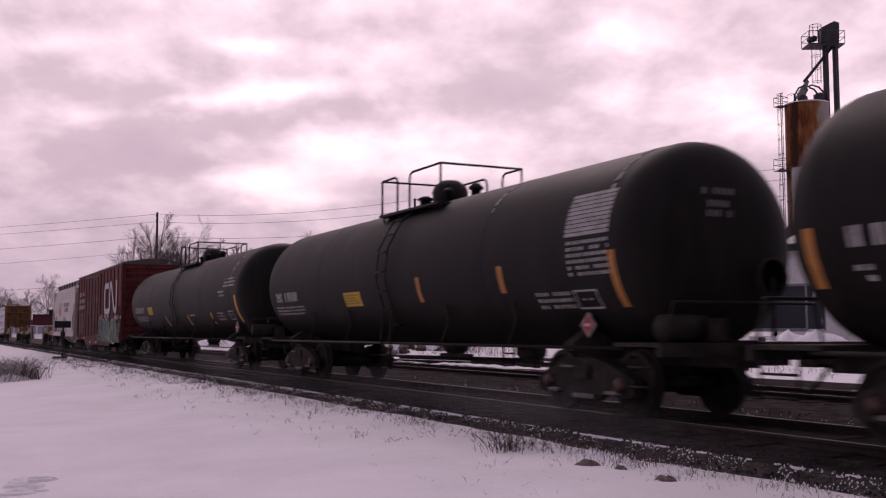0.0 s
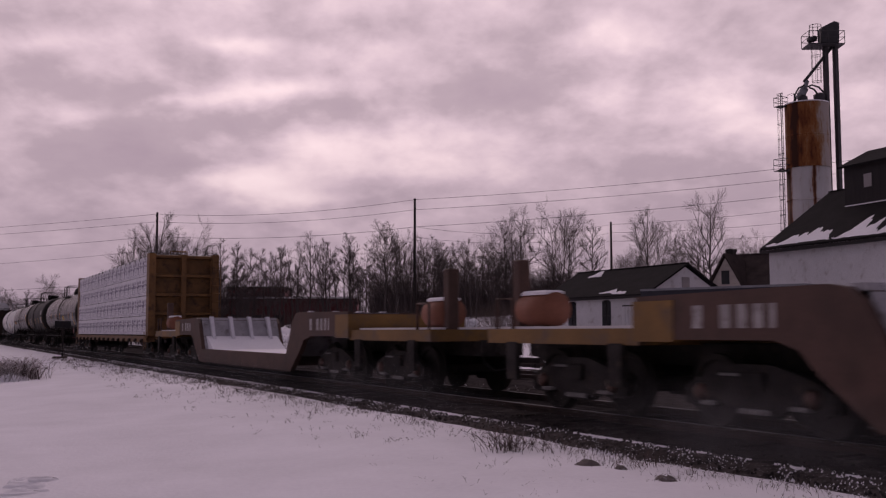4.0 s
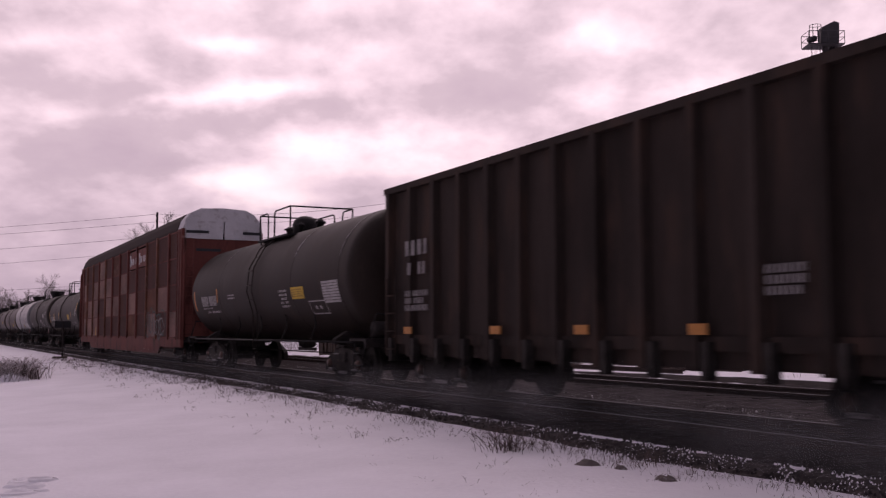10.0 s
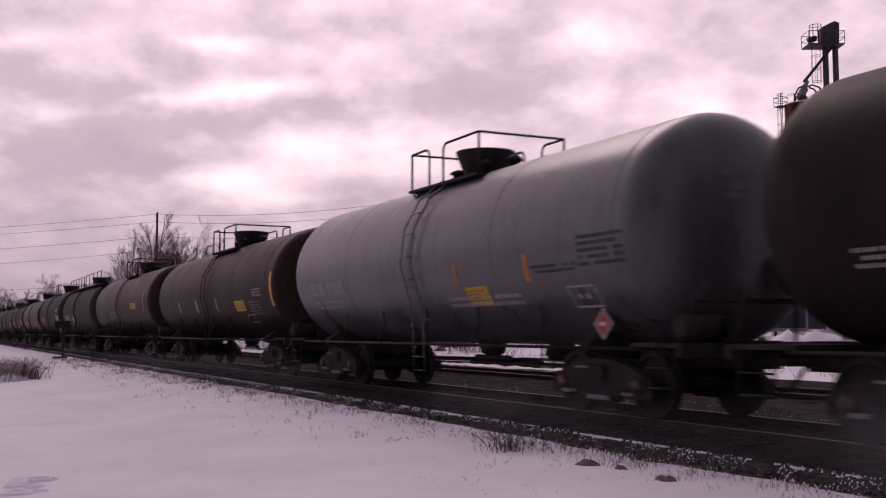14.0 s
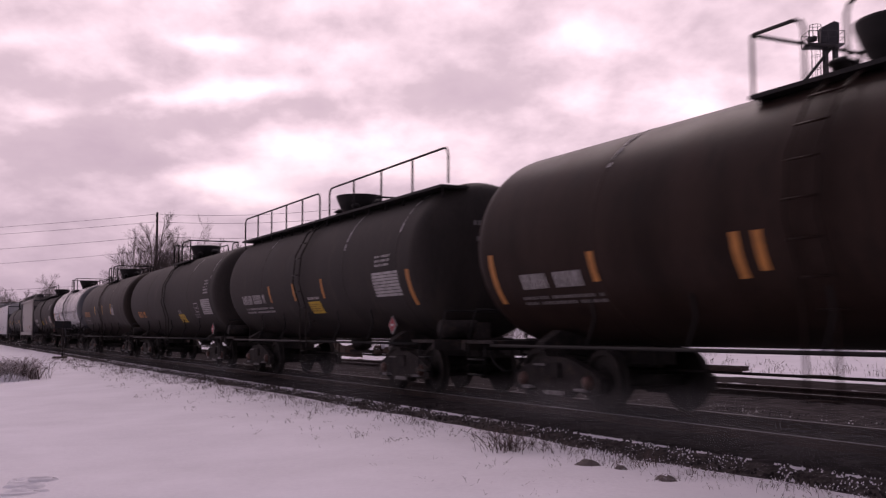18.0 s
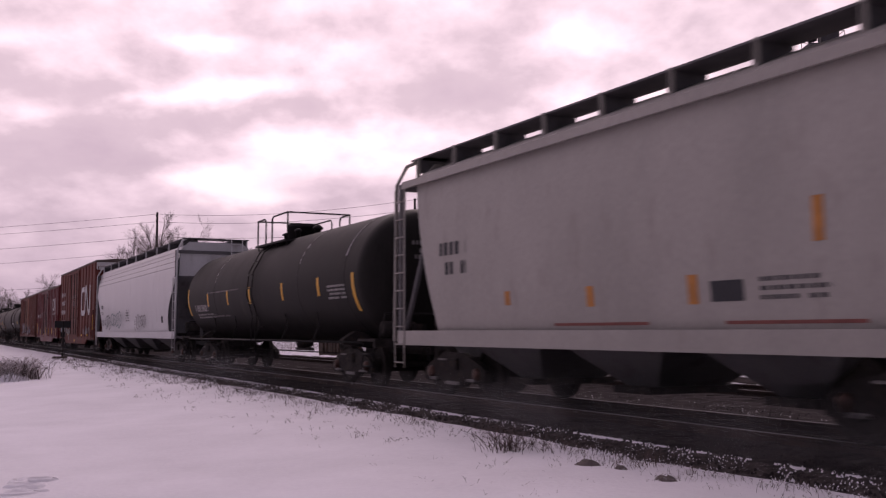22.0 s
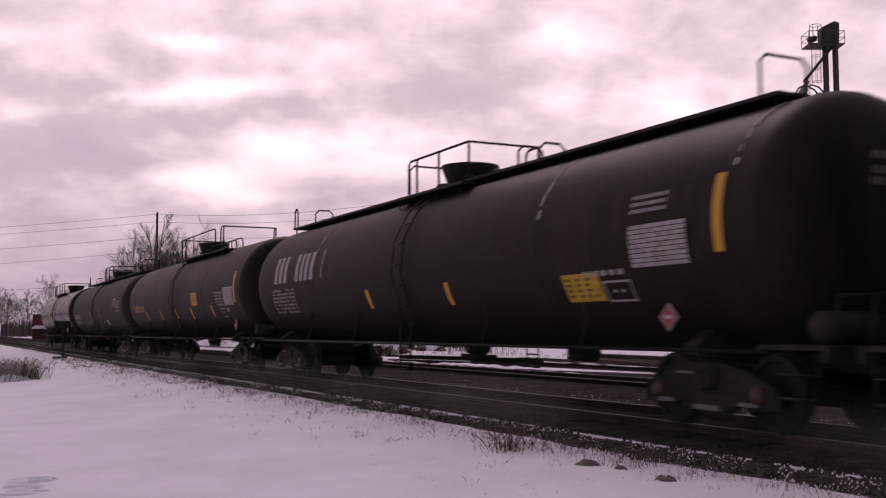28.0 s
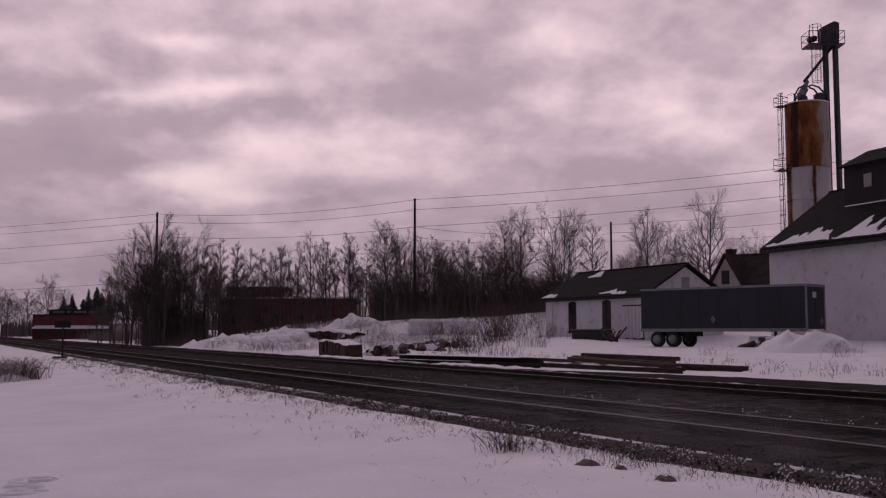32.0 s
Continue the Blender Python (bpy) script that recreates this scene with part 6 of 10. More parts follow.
lumber_flat("ochre centre-beam flat car stacked with white-wrapped lumber", -156.9, -134.15)
tank_car("glossy dark brown tank car with yellow label", -175.75, -158.4, P_GLOSS, 2.40, r=1.46, top="shift", dome="round", seed=9,
         marks=[("title", -8.1, -6.23, 2.02, 2.3), ("text", -8.09, -5.01, 1.65, 1.94), ("orange", -5.24, -5.07, 2.05, 2.49), ("orange", -2, -1.86, 2.05, 2.48), ("orange", 0.29, 0.39, 2.06, 2.52), ("orange", -8.92, -8.69, 1.68, 2.29), ("ylabel", 2.03, 2.88, 1.99, 2.27), ("panel", 6.44, 7.41, 1.9, 2.5), ("yellow", 7.5, 7.66, 1.68, 2.43), ("frame", 5.5, 6.1, 1.62, 1.9), ("red", 5.5, 5.9, 1.12, 1.42), ("orange", 5.28, 5.38, 2.08, 2.49)])
tank_car("short black tank car with white stencils", -191.9, -179.5, P_BLACK, 2.48, r=1.49, dome="drum", seed=10,
         marks=[("yellow", 5.92, 6.25, 1.52, 2.39), ("yellow", 3.17, 3.42, 1.93, 2.38), ("yellow", 0.8, 1.09, 1.93, 2.38), ("yellow", -2.99, -2.68, 1.92, 2.41), ("yellow", -6.64, -6.34, 1.71, 2.3), ("panel", 4.98, 6, 2.6, 2.93), ("panel", 4.9, 6.07, 1.93, 2.41), ("title", -4.83, -2.97, 2.01, 2.33), ("text", -4.89, -3.18, 1.78, 1.9), ("yellow", -6.01, -5.8, 1.54, 2.41)])
tank_car("brown tank car with dark lower shell", -208.7, -193.9, P_GLOSS, 2.42, dome="drum", end_hoop=True, seed=11,
         marks=[("yellow", 7.12, 7.27, 1.95, 2.81), ("orange", 4.3, 4.42, 2.11, 2.57), ("orange", 2, 2.1, 2.12, 2.54), ("orange", -0.51, -0.38, 2.12, 2.54), ("orange", -7.18, -7.03, 2.12, 2.73), ("text", 5.65, 6.78, 1.97, 2.52), ("frame", 4.61, 5.16, 1.72, 1.97), ("otitle", -6.12, -3.88, 2.01, 2.26)])
tank_car("white tank car with yellow label", -228.45, -211.3, P_WHITE, 2.39, r=1.47, dome="drum", rail_paint=P_SILVER, end_hoop=True, seed=12,
         marks=[("ylabel", 2.91, 3.77, 1.61, 2.15), ("dtitle", -7.46, -5.38, 1.97, 2.23), ("ddim", -7.29, -5.5, 1.65, 1.9), ("ddim", 7.02, 8.03, 1.99, 2.46), ("blackpanel", 7.13, 7.72, 1.55, 1.88), ("red", 7.45, 7.89, 1.17, 1.5)])
gondola_car("sooty black open gondola with tall ribbed sides", -245.35, -232.2)
tank_car("dark grey-black tank car with round dome", -262.0, -247.6, P_WORN, 2.47, dome="round", seed=14,
         marks=[("title", -5.97, -4.03, 2.01, 2.32), ("text", -5.91, -4.46, 1.9, 1.98), ("text", -5.9, -3.87, 1.76, 1.88), ("orange", -4, -3.89, 2.1, 2.52), ("orange", -7.01, -6.85, 1.89, 2.52), ("text", -2.69, -1.92, 2.14, 2.31), ("ylabel", 3.37, 4.3, 1.99, 2.28), ("text", 2.36, 3.04, 1.78, 2.27), ("panel", 5.61, 6.67, 1.84, 2.34), ("frame", 4.49, 5.62, 1.6, 1.92), ("yellow", 7.06, 7.33, 1.88, 2.75)])
auto_rack("rust-red enclosed auto carrier with louvred panels", -290.7, -263.9)
tank_car("worn black tank car with yellow label", -308.7, -293.2, P_WORN, 2.45, dome="round", seed=16,
         marks=[("title", -6.52, -4.75, 2, 2.28), ("text", -6.49, -4.98, 1.63, 1.84), ("yellow", -4.76, -4.61, 2.03, 2.52), ("yellow", -1.84, -1.71, 2.1, 2.54), ("yellow", -7.67, -7.48, 1.86, 2.75), ("frame", -4.52, -4.18, 2.02, 2.28), ("ylabel", 3, 3.92, 2, 2.31), ("text", 6.81, 7.76, 2.17, 2.64), ("yellow", 7.59, 7.79, 2.5, 2.95), ("yellow", 7.62, 7.88, 1.76, 2.16), ("frame", 6.0, 6.61, 1.55, 1.81), ("text", 5.84, 6.44, 2.2, 2.32), ("dim", 4.73, 5.69, 1.61, 1.84), ("orange", 4.81, 5.01, 2.07, 2.5), ("dim", 3.51, 4.23, 1.74, 1.83), ("dim", 1.65, 2.64, 1.49, 1.84)])
tank_car("worn brown-black tank car with white scrawl", -325.7, -311.2, P_WORN, 2.55, seed=17,
         marks=[("scrawl", 1.76, 3.83, 1.39, 2.22), ("text", 6, 6.86, 2.48, 2.8), ("dim", 5.84, 7.02, 1.83, 2.39), ("frame", 5.32, 6.11, 1.53, 1.81), ("panel", 4.24, 5.1, 2.31, 2.61), ("red", 4.91, 5.4, 1.15, 1.44), ("text", -6.41, -4.97, 1.78, 2.01)])
tank_car("blue-grey tank car with orange stripes", -341.4, -328.4, P_BLUEGREY, 2.56, r=1.60, seed=18,
         marks=[("text", 1.18, 3.69, 1.58, 1.8), ("ylabel", 1.92, 2.68, 1.63, 1.92), ("ddim", 5.48, 6.54, 2.06, 2.52), ("ddim", 4.19, 5.4, 2.02, 2.17), ("frame", 4.96, 5.63, 1.52, 1.83), ("orange", 3.98, 4.11, 1.93, 2.34), ("orange", 6.55, 6.76, 1.52, 2.38), ("orange", 1.68, 1.78, 1.98, 2.31), ("red", 5.31, 5.76, 1.12, 1.45), ("title", -5.61, -3.57, 2.01, 2.28), ("text", -5.57, -3.8, 1.68, 1.9)])
tank_car("grimy brown tank car with yellow label", -358.4, -343.8, P_BROWN, 2.49, seed=19,
         marks=[("ylabel", 3.43, 4.47, 1.79, 2.09), ("orange", 1.24, 1.4, 1.82, 2.23), ("yellow", -1.45, -1.25, 1.84, 2.24), ("yellow", -4.05, -3.86, 1.83, 2.23), ("yellow", 7.11, 7.3, 1.86, 2.77), ("text", 5.46, 6.3, 2.15, 2.4), ("dim", 4.93, 6.05, 1.65, 2.06), ("frame", 4.3, 5.03, 1.45, 1.68)])
tank_car("grimy brown tank car", -375.6, -361.1, P_BROWN, 2.5, seed=20,
         marks=[("orange", 6.17, 6.54, 2.03, 2.95), ("dim", -3.08, 0.11, 1.87, 2.19), ("ylabel", 3.28, 4.55, 2.21, 2.46)])
tank_car("dark grey tank car with full-length walkway", -390.8, -378.3, P_MATT, 2.55, top="long", seed=21,
         marks=[("title", -5.22, -3.44, 1.95, 2.24), ("text", -5.24, -2.95, 1.64, 1.87), ("yellow", -1.14, -0.98, 1.85, 2.32), ("ylabel", -1.89, -1.23, 1.84, 2.11), ("orange", -6.29, -6, 1.48, 2.3), ("orange", -3.24, -3.09, 1.87, 2.29), ("text", 0.08, 0.6, 2.24, 2.43)])
tank_car("matt brown-grey tank car with orange stripes", -406.3, -393.4, P_MATT, 2.57, r=1.60, top="far", seed=22,
         marks=[("panel", 4.86, 6.03, 1.91, 2.38), ("text", 4.98, 5.99, 2.56, 2.82), ("dim", 0.53, 1.54, 1.72, 1.97), ("orange", 2.37, 2.57, 1.88, 2.29), ("orange", 6.04, 6.28, 1.63, 2.33), ("red", 4.39, 4.87, 1.15, 1.42), ("title", -5.4, -3.23, 1.95, 2.29), ("text", -5.37, -3.02, 1.69, 1.86), ("orange", -3.06, -2.9, 1.89, 2.32), ("orange", -0.68, -0.53, 1.89, 2.32), ("orange", -6.4, -6.19, 1.52, 2.3)])
tank_car("dark brown tank car with orange stripes", -422.9, -409.2, P_BROWN, 2.54, r=1.57, seed=23,
         marks=[("text", 5.78, 6.65, 2.55, 2.82), ("dim", 5.58, 6.67, 1.93, 2.49), ("frame", 5.29, 5.95, 1.56, 1.81), ("orange", 4.56, 4.78, 1.86, 2.29), ("orange", 2.11, 2.28, 1.89, 2.3), ("orange", -1.22, -0.96, 1.77, 2.29), ("panel", 3.44, 4.38, 1.56, 1.82), ("red", 5.08, 5.5, 1.14, 1.4), ("title", -5.83, -4.21, 1.82, 2.04), ("orange", -3.98, -3.81, 1.86, 2.27), ("orange", -0.81, -0.66, 1.84, 2.28), ("orange", -6.72, -6.51, 1.62, 2.39), ("dim", -5.98, -3.82, 1.57, 1.73)])
tank_car("brown-grey tank car with full-length walkway", -438.6, -425.9, P_MATT, 2.55, top="long", seed=24,
         marks=[("panel", 4.54, 5.83, 1.88, 2.37), ("text", 4.74, 5.51, 2.46, 2.72), ("orange", 6.17, 6.37, 1.69, 2.36), ("red", 4.52, 4.91, 1.18, 1.45), ("title", -5.23, -3.07, 1.95, 2.19), ("text", -5.2, -2.62, 1.68, 1.87), ("ylabel", 0.26, 1.09, 1.62, 1.9), ("text", 0.34, 1.17, 1.92, 2.03), ("orange", -2.63, -2.49, 1.95, 2.38), ("orange", -0.63, -0.5, 1.95, 2.37), ("orange", 1.44, 1.57, 1.95, 2.39)])
tank_car("matt black-brown tank car with white panel", -455.5, -440.9, P_MATT, 2.49, seed=25,
         marks=[("panel", 5.65, 6.85, 1.76, 2.26), ("text", 6.14, 6.75, 2.41, 2.9), ("ylabel", 1.8, 2.73, 1.53, 1.82), ("text", 1.95, 2.42, 1.83, 1.97), ("frame", 4.61, 5.13, 1.85, 2.16), ("red", 5.79, 6.2, 1.13, 1.43), ("dim", 4.35, 5.06, 1.65, 1.81), ("otitle", -6.15, -4.31, 1.79, 2.04)])
tank_car("matt dark brown tank car with yellow lettering", -471.8, -457.8, P_WORN, 2.5, seed=26,
         marks=[("otitle", -5.95, -4.07, 2.04, 2.31), ("dim", -6.11, -4.28, 1.61, 1.97), ("yellow", -2.05, -1.91, 2.13, 2.57), ("yellow", 0.59, 0.71, 2.11, 2.57), ("yellow", 3.25, 3.38, 2.1, 2.56), ("panel", 3.47, 4.22, 2.01, 2.34), ("text", 3.62, 4.1, 2.36, 2.53)])
tank_car("shiny blue-grey tank car", -487.4, -474.7, P_SILVER, 2.6, top="far", end_hoop=True, seed=27,
         marks=[("panel", 4.38, 5.38, 1.99, 2.47), ("text", 4.48, 5.36, 2.53, 2.7), ("frame", 3.39, 3.94, 1.57, 1.81), ("title", -4.89, -3, 1.97, 2.28), ("text", -4.87, -3.05, 1.61, 1.85), ("orange", -2.91, -2.81, 2, 2.43), ("orange", -6.09, -5.92, 1.61, 2.49), ("frame", -2.59, -2.38, 1.86, 2.09)])
tank_car("brown-grey tank car with full-length walkway", -503.3, -490.0, P_MATT, 2.6, top="long", seed=28,
         marks=[("panel", 5.16, 6.39, 1.89, 2.39), ("text", 5.26, 6.32, 2.85, 3.17), ("ylabel", -0.69, 0.31, 1.78, 2.07), ("orange", -0.94, -0.74, 1.91, 2.15), ("orange", 2.64, 2.81, 1.79, 2.27), ("orange", 6.35, 6.51, 1.57, 2.37), ("title", -5.65, -3.67, 1.99, 2.23), ("text", -5.9, -3.52, 1.66, 1.88), ("frame", 4.05, 4.57, 1.57, 1.82), ("red", 4.55, 4.94, 1.12, 1.41), ("text", 1.86, 2.64, 1.75, 1.9)])
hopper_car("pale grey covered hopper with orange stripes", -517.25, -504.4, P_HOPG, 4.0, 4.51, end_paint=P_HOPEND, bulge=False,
           marks=[("dark", -4.6, -3.6, 2.5, 2.75), ("dark", -4.6, -3.6, 2.16, 2.4), ("panel", 2.4, 2.94, 1.52, 1.76), ("text", 3.2, 4.2, 1.5, 1.8)],
           stripes=[(4.0, 4.15, 2.1, 2.57, M_ORANGE), (2.0, 2.18, 1.5, 1.85, M_ORANGE), (-2.36, -2.2, 1.59, 1.81, M_ORANGE), (-0.12, 0.05, 1.52, 1.8, M_ORANGE), (-1.0, 1.2, 1.26, 1.30, M_REDSTRIPE), (2.6, 4.6, 1.26, 1.30, M_REDSTRIPE)])
tank_car("glossy black tank car with yellow stripes", -535.2, -519.4, P_BLACK, 2.39, r=1.47, dome="drum", seed=30,
         marks=[("yellow", 7.55, 7.76, 1.63, 2.45), ("yellow", 5.35, 5.54, 2.01, 2.44), ("yellow", 2.61, 2.79, 1.99, 2.43), ("yellow", -0.4, -0.22, 1.98, 2.44), ("yellow", -2.8, -2.62, 1.99, 2.44), ("yellow", -5.25, -5.04, 2, 2.42), ("yellow", -8.02, -7.76, 1.74, 2.65), ("text", 6.05, 7.19, 1.9, 2.25), ("dim", -4.61, -2.91, 1.64, 1.73), ("dim", -5.19, -1.38, 2.39, 2.47), ("title", -7.02, -5.26, 1.86, 2.07), ("text", -6.88, -4.67, 1.62, 1.8)])
hopper_car("long light grey covered hopper with dark graffiti", -557.0, -537.1, P_HOPB, 4.2, 4.66, bays=4, end_paint=P_HOPEND,
           marks=[("dark", -8.2, -7.5, 2.35, 2.55), ("dark", -8.2, -7.5, 2.05, 2.25), ("panel", 7.14, 7.48, 1.54, 1.79), ("text", -8.1, -6.9, 1.5, 1.8), ("text", -0.8, -0.08, 1.64, 2.22)],
           graff=[(1.7, 4.1, 1.33, 1.91, M_DIM, 5, 0.05), (-6.6, -5.1, 1.28, 2.0, M_DARKMARK, 3, 0.05), (-4.8, -2.0, 1.45, 2.1, P_TEAL, 4, 0.06)])
box_car("tall faded oxide-red box car with white ribbon emblem", -574.35, -557.9, P_RUSTOX, 5.1, door=(-2.0, 1.4), emblem=(2.8, 2.13, 1.8, 3.86), tall=True, ribs=14,
        marks=[("title", -7.2, -5.1, 3.5, 3.8), ("title", -7.2, -5.1, 2.95, 3.25), ("title", -7.2, -5.1, 2.35, 2.65), ("text", -1.26, -0.5, 3.83, 4.27), ("text", -1.44, 0.75, 2.78, 3.49), ("text", -1.0, 0.4, 1.7, 2.1)],
        stripes=[(-7.95, -7.8, 1.3, 2.13), (-6.07, -5.58, 0.9, 0.98), (-3.58, -3.07, 0.93, 1.01), (-0.22, 0.27, 0.61, 0.71), (3.0, 3.5, 0.94, 1.04), (5.34, 5.8, 0.97, 1.05), (7.6, 7.8, 1.3, 2.13)],
        graff=[(-7.2, -5.2, 0.9, 1.95, (P_PALEBLUE,), 4, 0.35), (-5.2, -2.2, 0.75, 1.75, (P_GHOST,), 6, 0.16), (3.8, 6.4, 0.9, 1.6, (P_GHOST,), 6, 0.14)])
box_car("maroon box car with yellow stripes", -591.4, -575.8, P_MAROON, 4.47, door=(-1.5, 1.3), emblem=(4.42, 2.72, 0.92, 1.9), ribs=17,
        marks=[("title", -6.85, -5.6, 2.3, 2.62), ("title", -5.3, -4.3, 2.3, 2.62), ("text", -4.0, -2.7, 2.3, 2.7), ("title", 4.47, 6.5, 2.45, 2.6), ("text", -3.35, -2.7, 0.95, 1.85), ("text", -6.5, -5.4, 1.2, 1.6), ("text", -0.8, 0.9, 2.0, 2.3), ("frame", 5.35, 6.0, 1.05, 1.42), ("text", 6.1, 6.85, 1.4, 1.85), ("text", -4.2, -3.5, 1.0, 1.4)],
        stripes=[(-7.15, -6.97, 1.03, 1.9), (-4.46, -4.3, 0.98, 1.43), (-1.9, -1.72, 0.97, 1.44), (-0.21, -0.03, 0.98, 1.61), (1.7, 1.88, 0.99, 1.44), (4.12, 4.32, 1.03, 1.49), (6.9, 7.1, 1.0, 1.9)])
box_car("faded brown box car with orange door and blue graffiti", -608.7, -592.9, P_FADED, 4.45, door=(-1.97, 0.88), door_paint=P_DOOR, ribs=19, sill_drop=False,
        marks=[("text", 4.5, 4.94, 2.39, 2.88), ("text", 6.2, 7.0, 1.5, 1.7)], stripes=[(7.6, 7.75, 1.14, 1.95)],
        graff=[(-4.6, 0.2, 0.85, 2.05, (P_PALEBLUE, P_GHOST), 8), (0.2, 3.6, 0.85, 1.8, (P_PALEBLUE,), 6, 0.16)])
tank_car("short worn brown tank car", -620.4, -611.4, P_WORN, 2.5, dome="round", seed=35,
         marks=[("panel", -4.48, -2.66, 1.97, 2.19), ("ylabel", 2.42, 3.22, 2.06, 2.28), ("text", 4.11, 5.2, 2.11, 2.55)])
tank_car("long dark tank car with orange lettering", -641.5, -622.4, P_WORN, 2.5, top="mid", seed=36,
         marks=[("otitle", -8.61, -6.51, 2.05, 2.32), ("dim", -8.75, -6.7, 1.64, 1.97), ("ylabel", -4.25, -3.47, 2.09, 2.49), ("yellow", -3.32, -3.14, 1.66, 2.02), ("yellow", -0.8, -0.63, 1.65, 2.06), ("yellow", -6.13, -5.87, 1.63, 2.04), ("yellow", -9.54, -9.37, 2.11, 2.93), ("panel", -9.63, -8.92, 3.22, 3.46)])
tank_car("long dark tank car with white company lettering", -662.5, -643.8, P_WORN, 2.45, top="low", seed=37,
         marks=[("title", -8.35, -4.39, 2.41, 3.07), ("text", -8.23, -6.42, 1.64, 2.27), ("ylabel", 5.47, 6.35, 1.6, 1.98), ("text", 6.01, 7.01, 1.9, 2.03), ("panel", 7.16, 8.27, 1.99, 2.53), ("text", 7.18, 7.93, 2.66, 2.93), ("frame", 6.41, 7.02, 1.58, 1.86), ("yellow", 8.74, 8.91, 2.09, 3), ("yellow", -1.92, -1.74, 1.67, 2.04), ("yellow", 1.72, 1.89, 1.65, 2.04), ("red", 7.4, 7.76, 1.22, 1.5)])
tank_car("long dark tank car with orange lettering and yellow label", -682.7, -664.7, P_WORN, 2.5, top="mid2", seed=38,
         marks=[("ylabel", 2.9, 3.71, 2.08, 2.5), ("otitle", -8.06, -5.78, 2.02, 2.27), ("yellow", -5.61, -5.38, 1.67, 2), ("yellow", -2.77, -2.56, 1.65, 2), ("yellow", -0.01, 0.17, 1.66, 2.02), ("yellow", 2.5, 2.67, 1.63, 2.02), ("yellow", 5.45, 5.62, 1.65, 2.05), ("panel", 7.25, 8.34, 1.99, 2.54), ("text", 6.25, 7.19, 1.98, 2.44), ("frame", 6.58, 7.07, 1.65, 1.91), ("panel", 7.31, 7.63, 1.8, 1.91), ("yellow", 8.44, 8.59, 2.06, 2.96), ("red", 7.53, 7.86, 1.27, 1.53), ("panel", -9.16, -8.08, 3.21, 3.53)])
tank_car("long grey-black tank car with pale scrawl", -703.1, -685.1, P_MATT, 2.5, top="low", seed=39,
         marks=[("title", -8.28, -6.03, 1.95, 2.24), ("text", -8.47, -6.22, 1.62, 1.86), ("cscrawl", -5.35, 1.52, 1.45, 2), ("orange", -5.32, -5.16, 1.91, 2.32), ("orange", -1.87, -1.68, 1.92, 2.35), ("orange", 1.72, 1.86, 1.93, 2.35), ("text", 2.48, 2.81, 1.66, 1.78), ("panel", 3.5, 4.19, 1.56, 1.79), ("frame", 7.33, 8.5, 2.18, 2.66), ("text", 6.25, 7.23, 2.41, 2.84)])
tank_car("last dark tank car of the train with yellow label", -723.5, -705.6, P_GLOSS, 2.55, top="mid", seed=40,
         marks=[("otitle", -7.8, -5.67, 2.03, 2.29), ("ylabel", -3.52, -2.76, 2.12, 2.51), ("yellow", -5.4, -5.29, 2.29, 2.74), ("yellow", -2.69, -2.55, 2.32, 2.76), ("yellow", -0.02, 0.11, 2.31, 2.75), ("yellow", -8.58, -8.4, 2.1, 2.9), ("panel", -8.69, -7.98, 3.23, 3.44), ("text", 7.2, 8.52, 2, 2.49), ("dim", 5.16, 6.56, 1.86, 2.08), ("red", 5.89, 6.46, 1.2, 1.49)])


# ---- the yard and the town beyond the tracks ----
M_BARK = mat("grey_brown_bark", (0.085, 0.068, 0.066), 0.9, var=0.3, scale=4, stretch=(1, 1, 0.3), grain=25, bump=0.5)
M_TWIG = mat("bare_twigs", (0.105, 0.082, 0.080), 0.9, var=0.3, scale=3, bump=0.0)
M_BRUSH = mat("brown_brush_stems", (0.125, 0.098, 0.094), 0.9, var=0.4, scale=1.5, bump=0.0)
M_FIR = mat("dark_fir_needles", (0.045, 0.055, 0.05), 0.9, var=0.4, scale=2, bump=0.0)
M_REED = mat("frosted_grass_stalks", (0.62, 0.57, 0.57), 0.85, var=0.35, scale=4, bump=0.0)
M_WEED = mat("dark_dry_weed", (0.105, 0.076, 0.068), 0.9, var=0.35, scale=4, bump=0.0)
M_REDWALL = mat("dark_red_siding", (0.125, 0.034, 0.036), 0.8, var=0.2, scale=0.4, stretch=(3, 3, 0.3), bump=0.1)
M_WHITEWALL = mat("whitewashed_render", (0.60, 0.58, 0.60), 0.85, var=0.08, scale=0.5, grain=12, bump=0.25, dirt=(0.40, 0.36, 0.36), dirt_amt=0.22)
M_SHINGLE = mat("black_roof_shingle", (0.016, 0.014, 0.015), 0.95, var=0.35, scale=1.0, grain=14, bump=0.4, spec=0.08)
M_DARKWOOD = mat("dark_weathered_boards", (0.028, 0.023, 0.024), 0.85, var=0.3, scale=1.0, stretch=(4, 4, 0.4), bump=0.3)
M_SLATE = mat("grey_house_siding", (0.30, 0.27, 0.27), 0.8, var=0.15, scale=0.8, bump=0.2)
M_TRAILER = mat("faded_navy_trailer_skin", (0.026, 0.026, 0.036), 0.6, var=0.25, scale=0.5, stretch=(1, 1, 0.4), bump=0.05)
M_ALU = mat("dull_aluminium_trim", (0.22, 0.22, 0.24), 0.5, metal=0.4, var=0.2, scale=2)
M_RUBBER = mat("tyre_rubber", (0.02, 0.02, 0.02), 0.85, var=0.3, scale=5)
M_GLASS = mat("dark_window_glass", (0.02, 0.02, 0.025), 0.15, var=0.2, scale=2, bump=0.0)


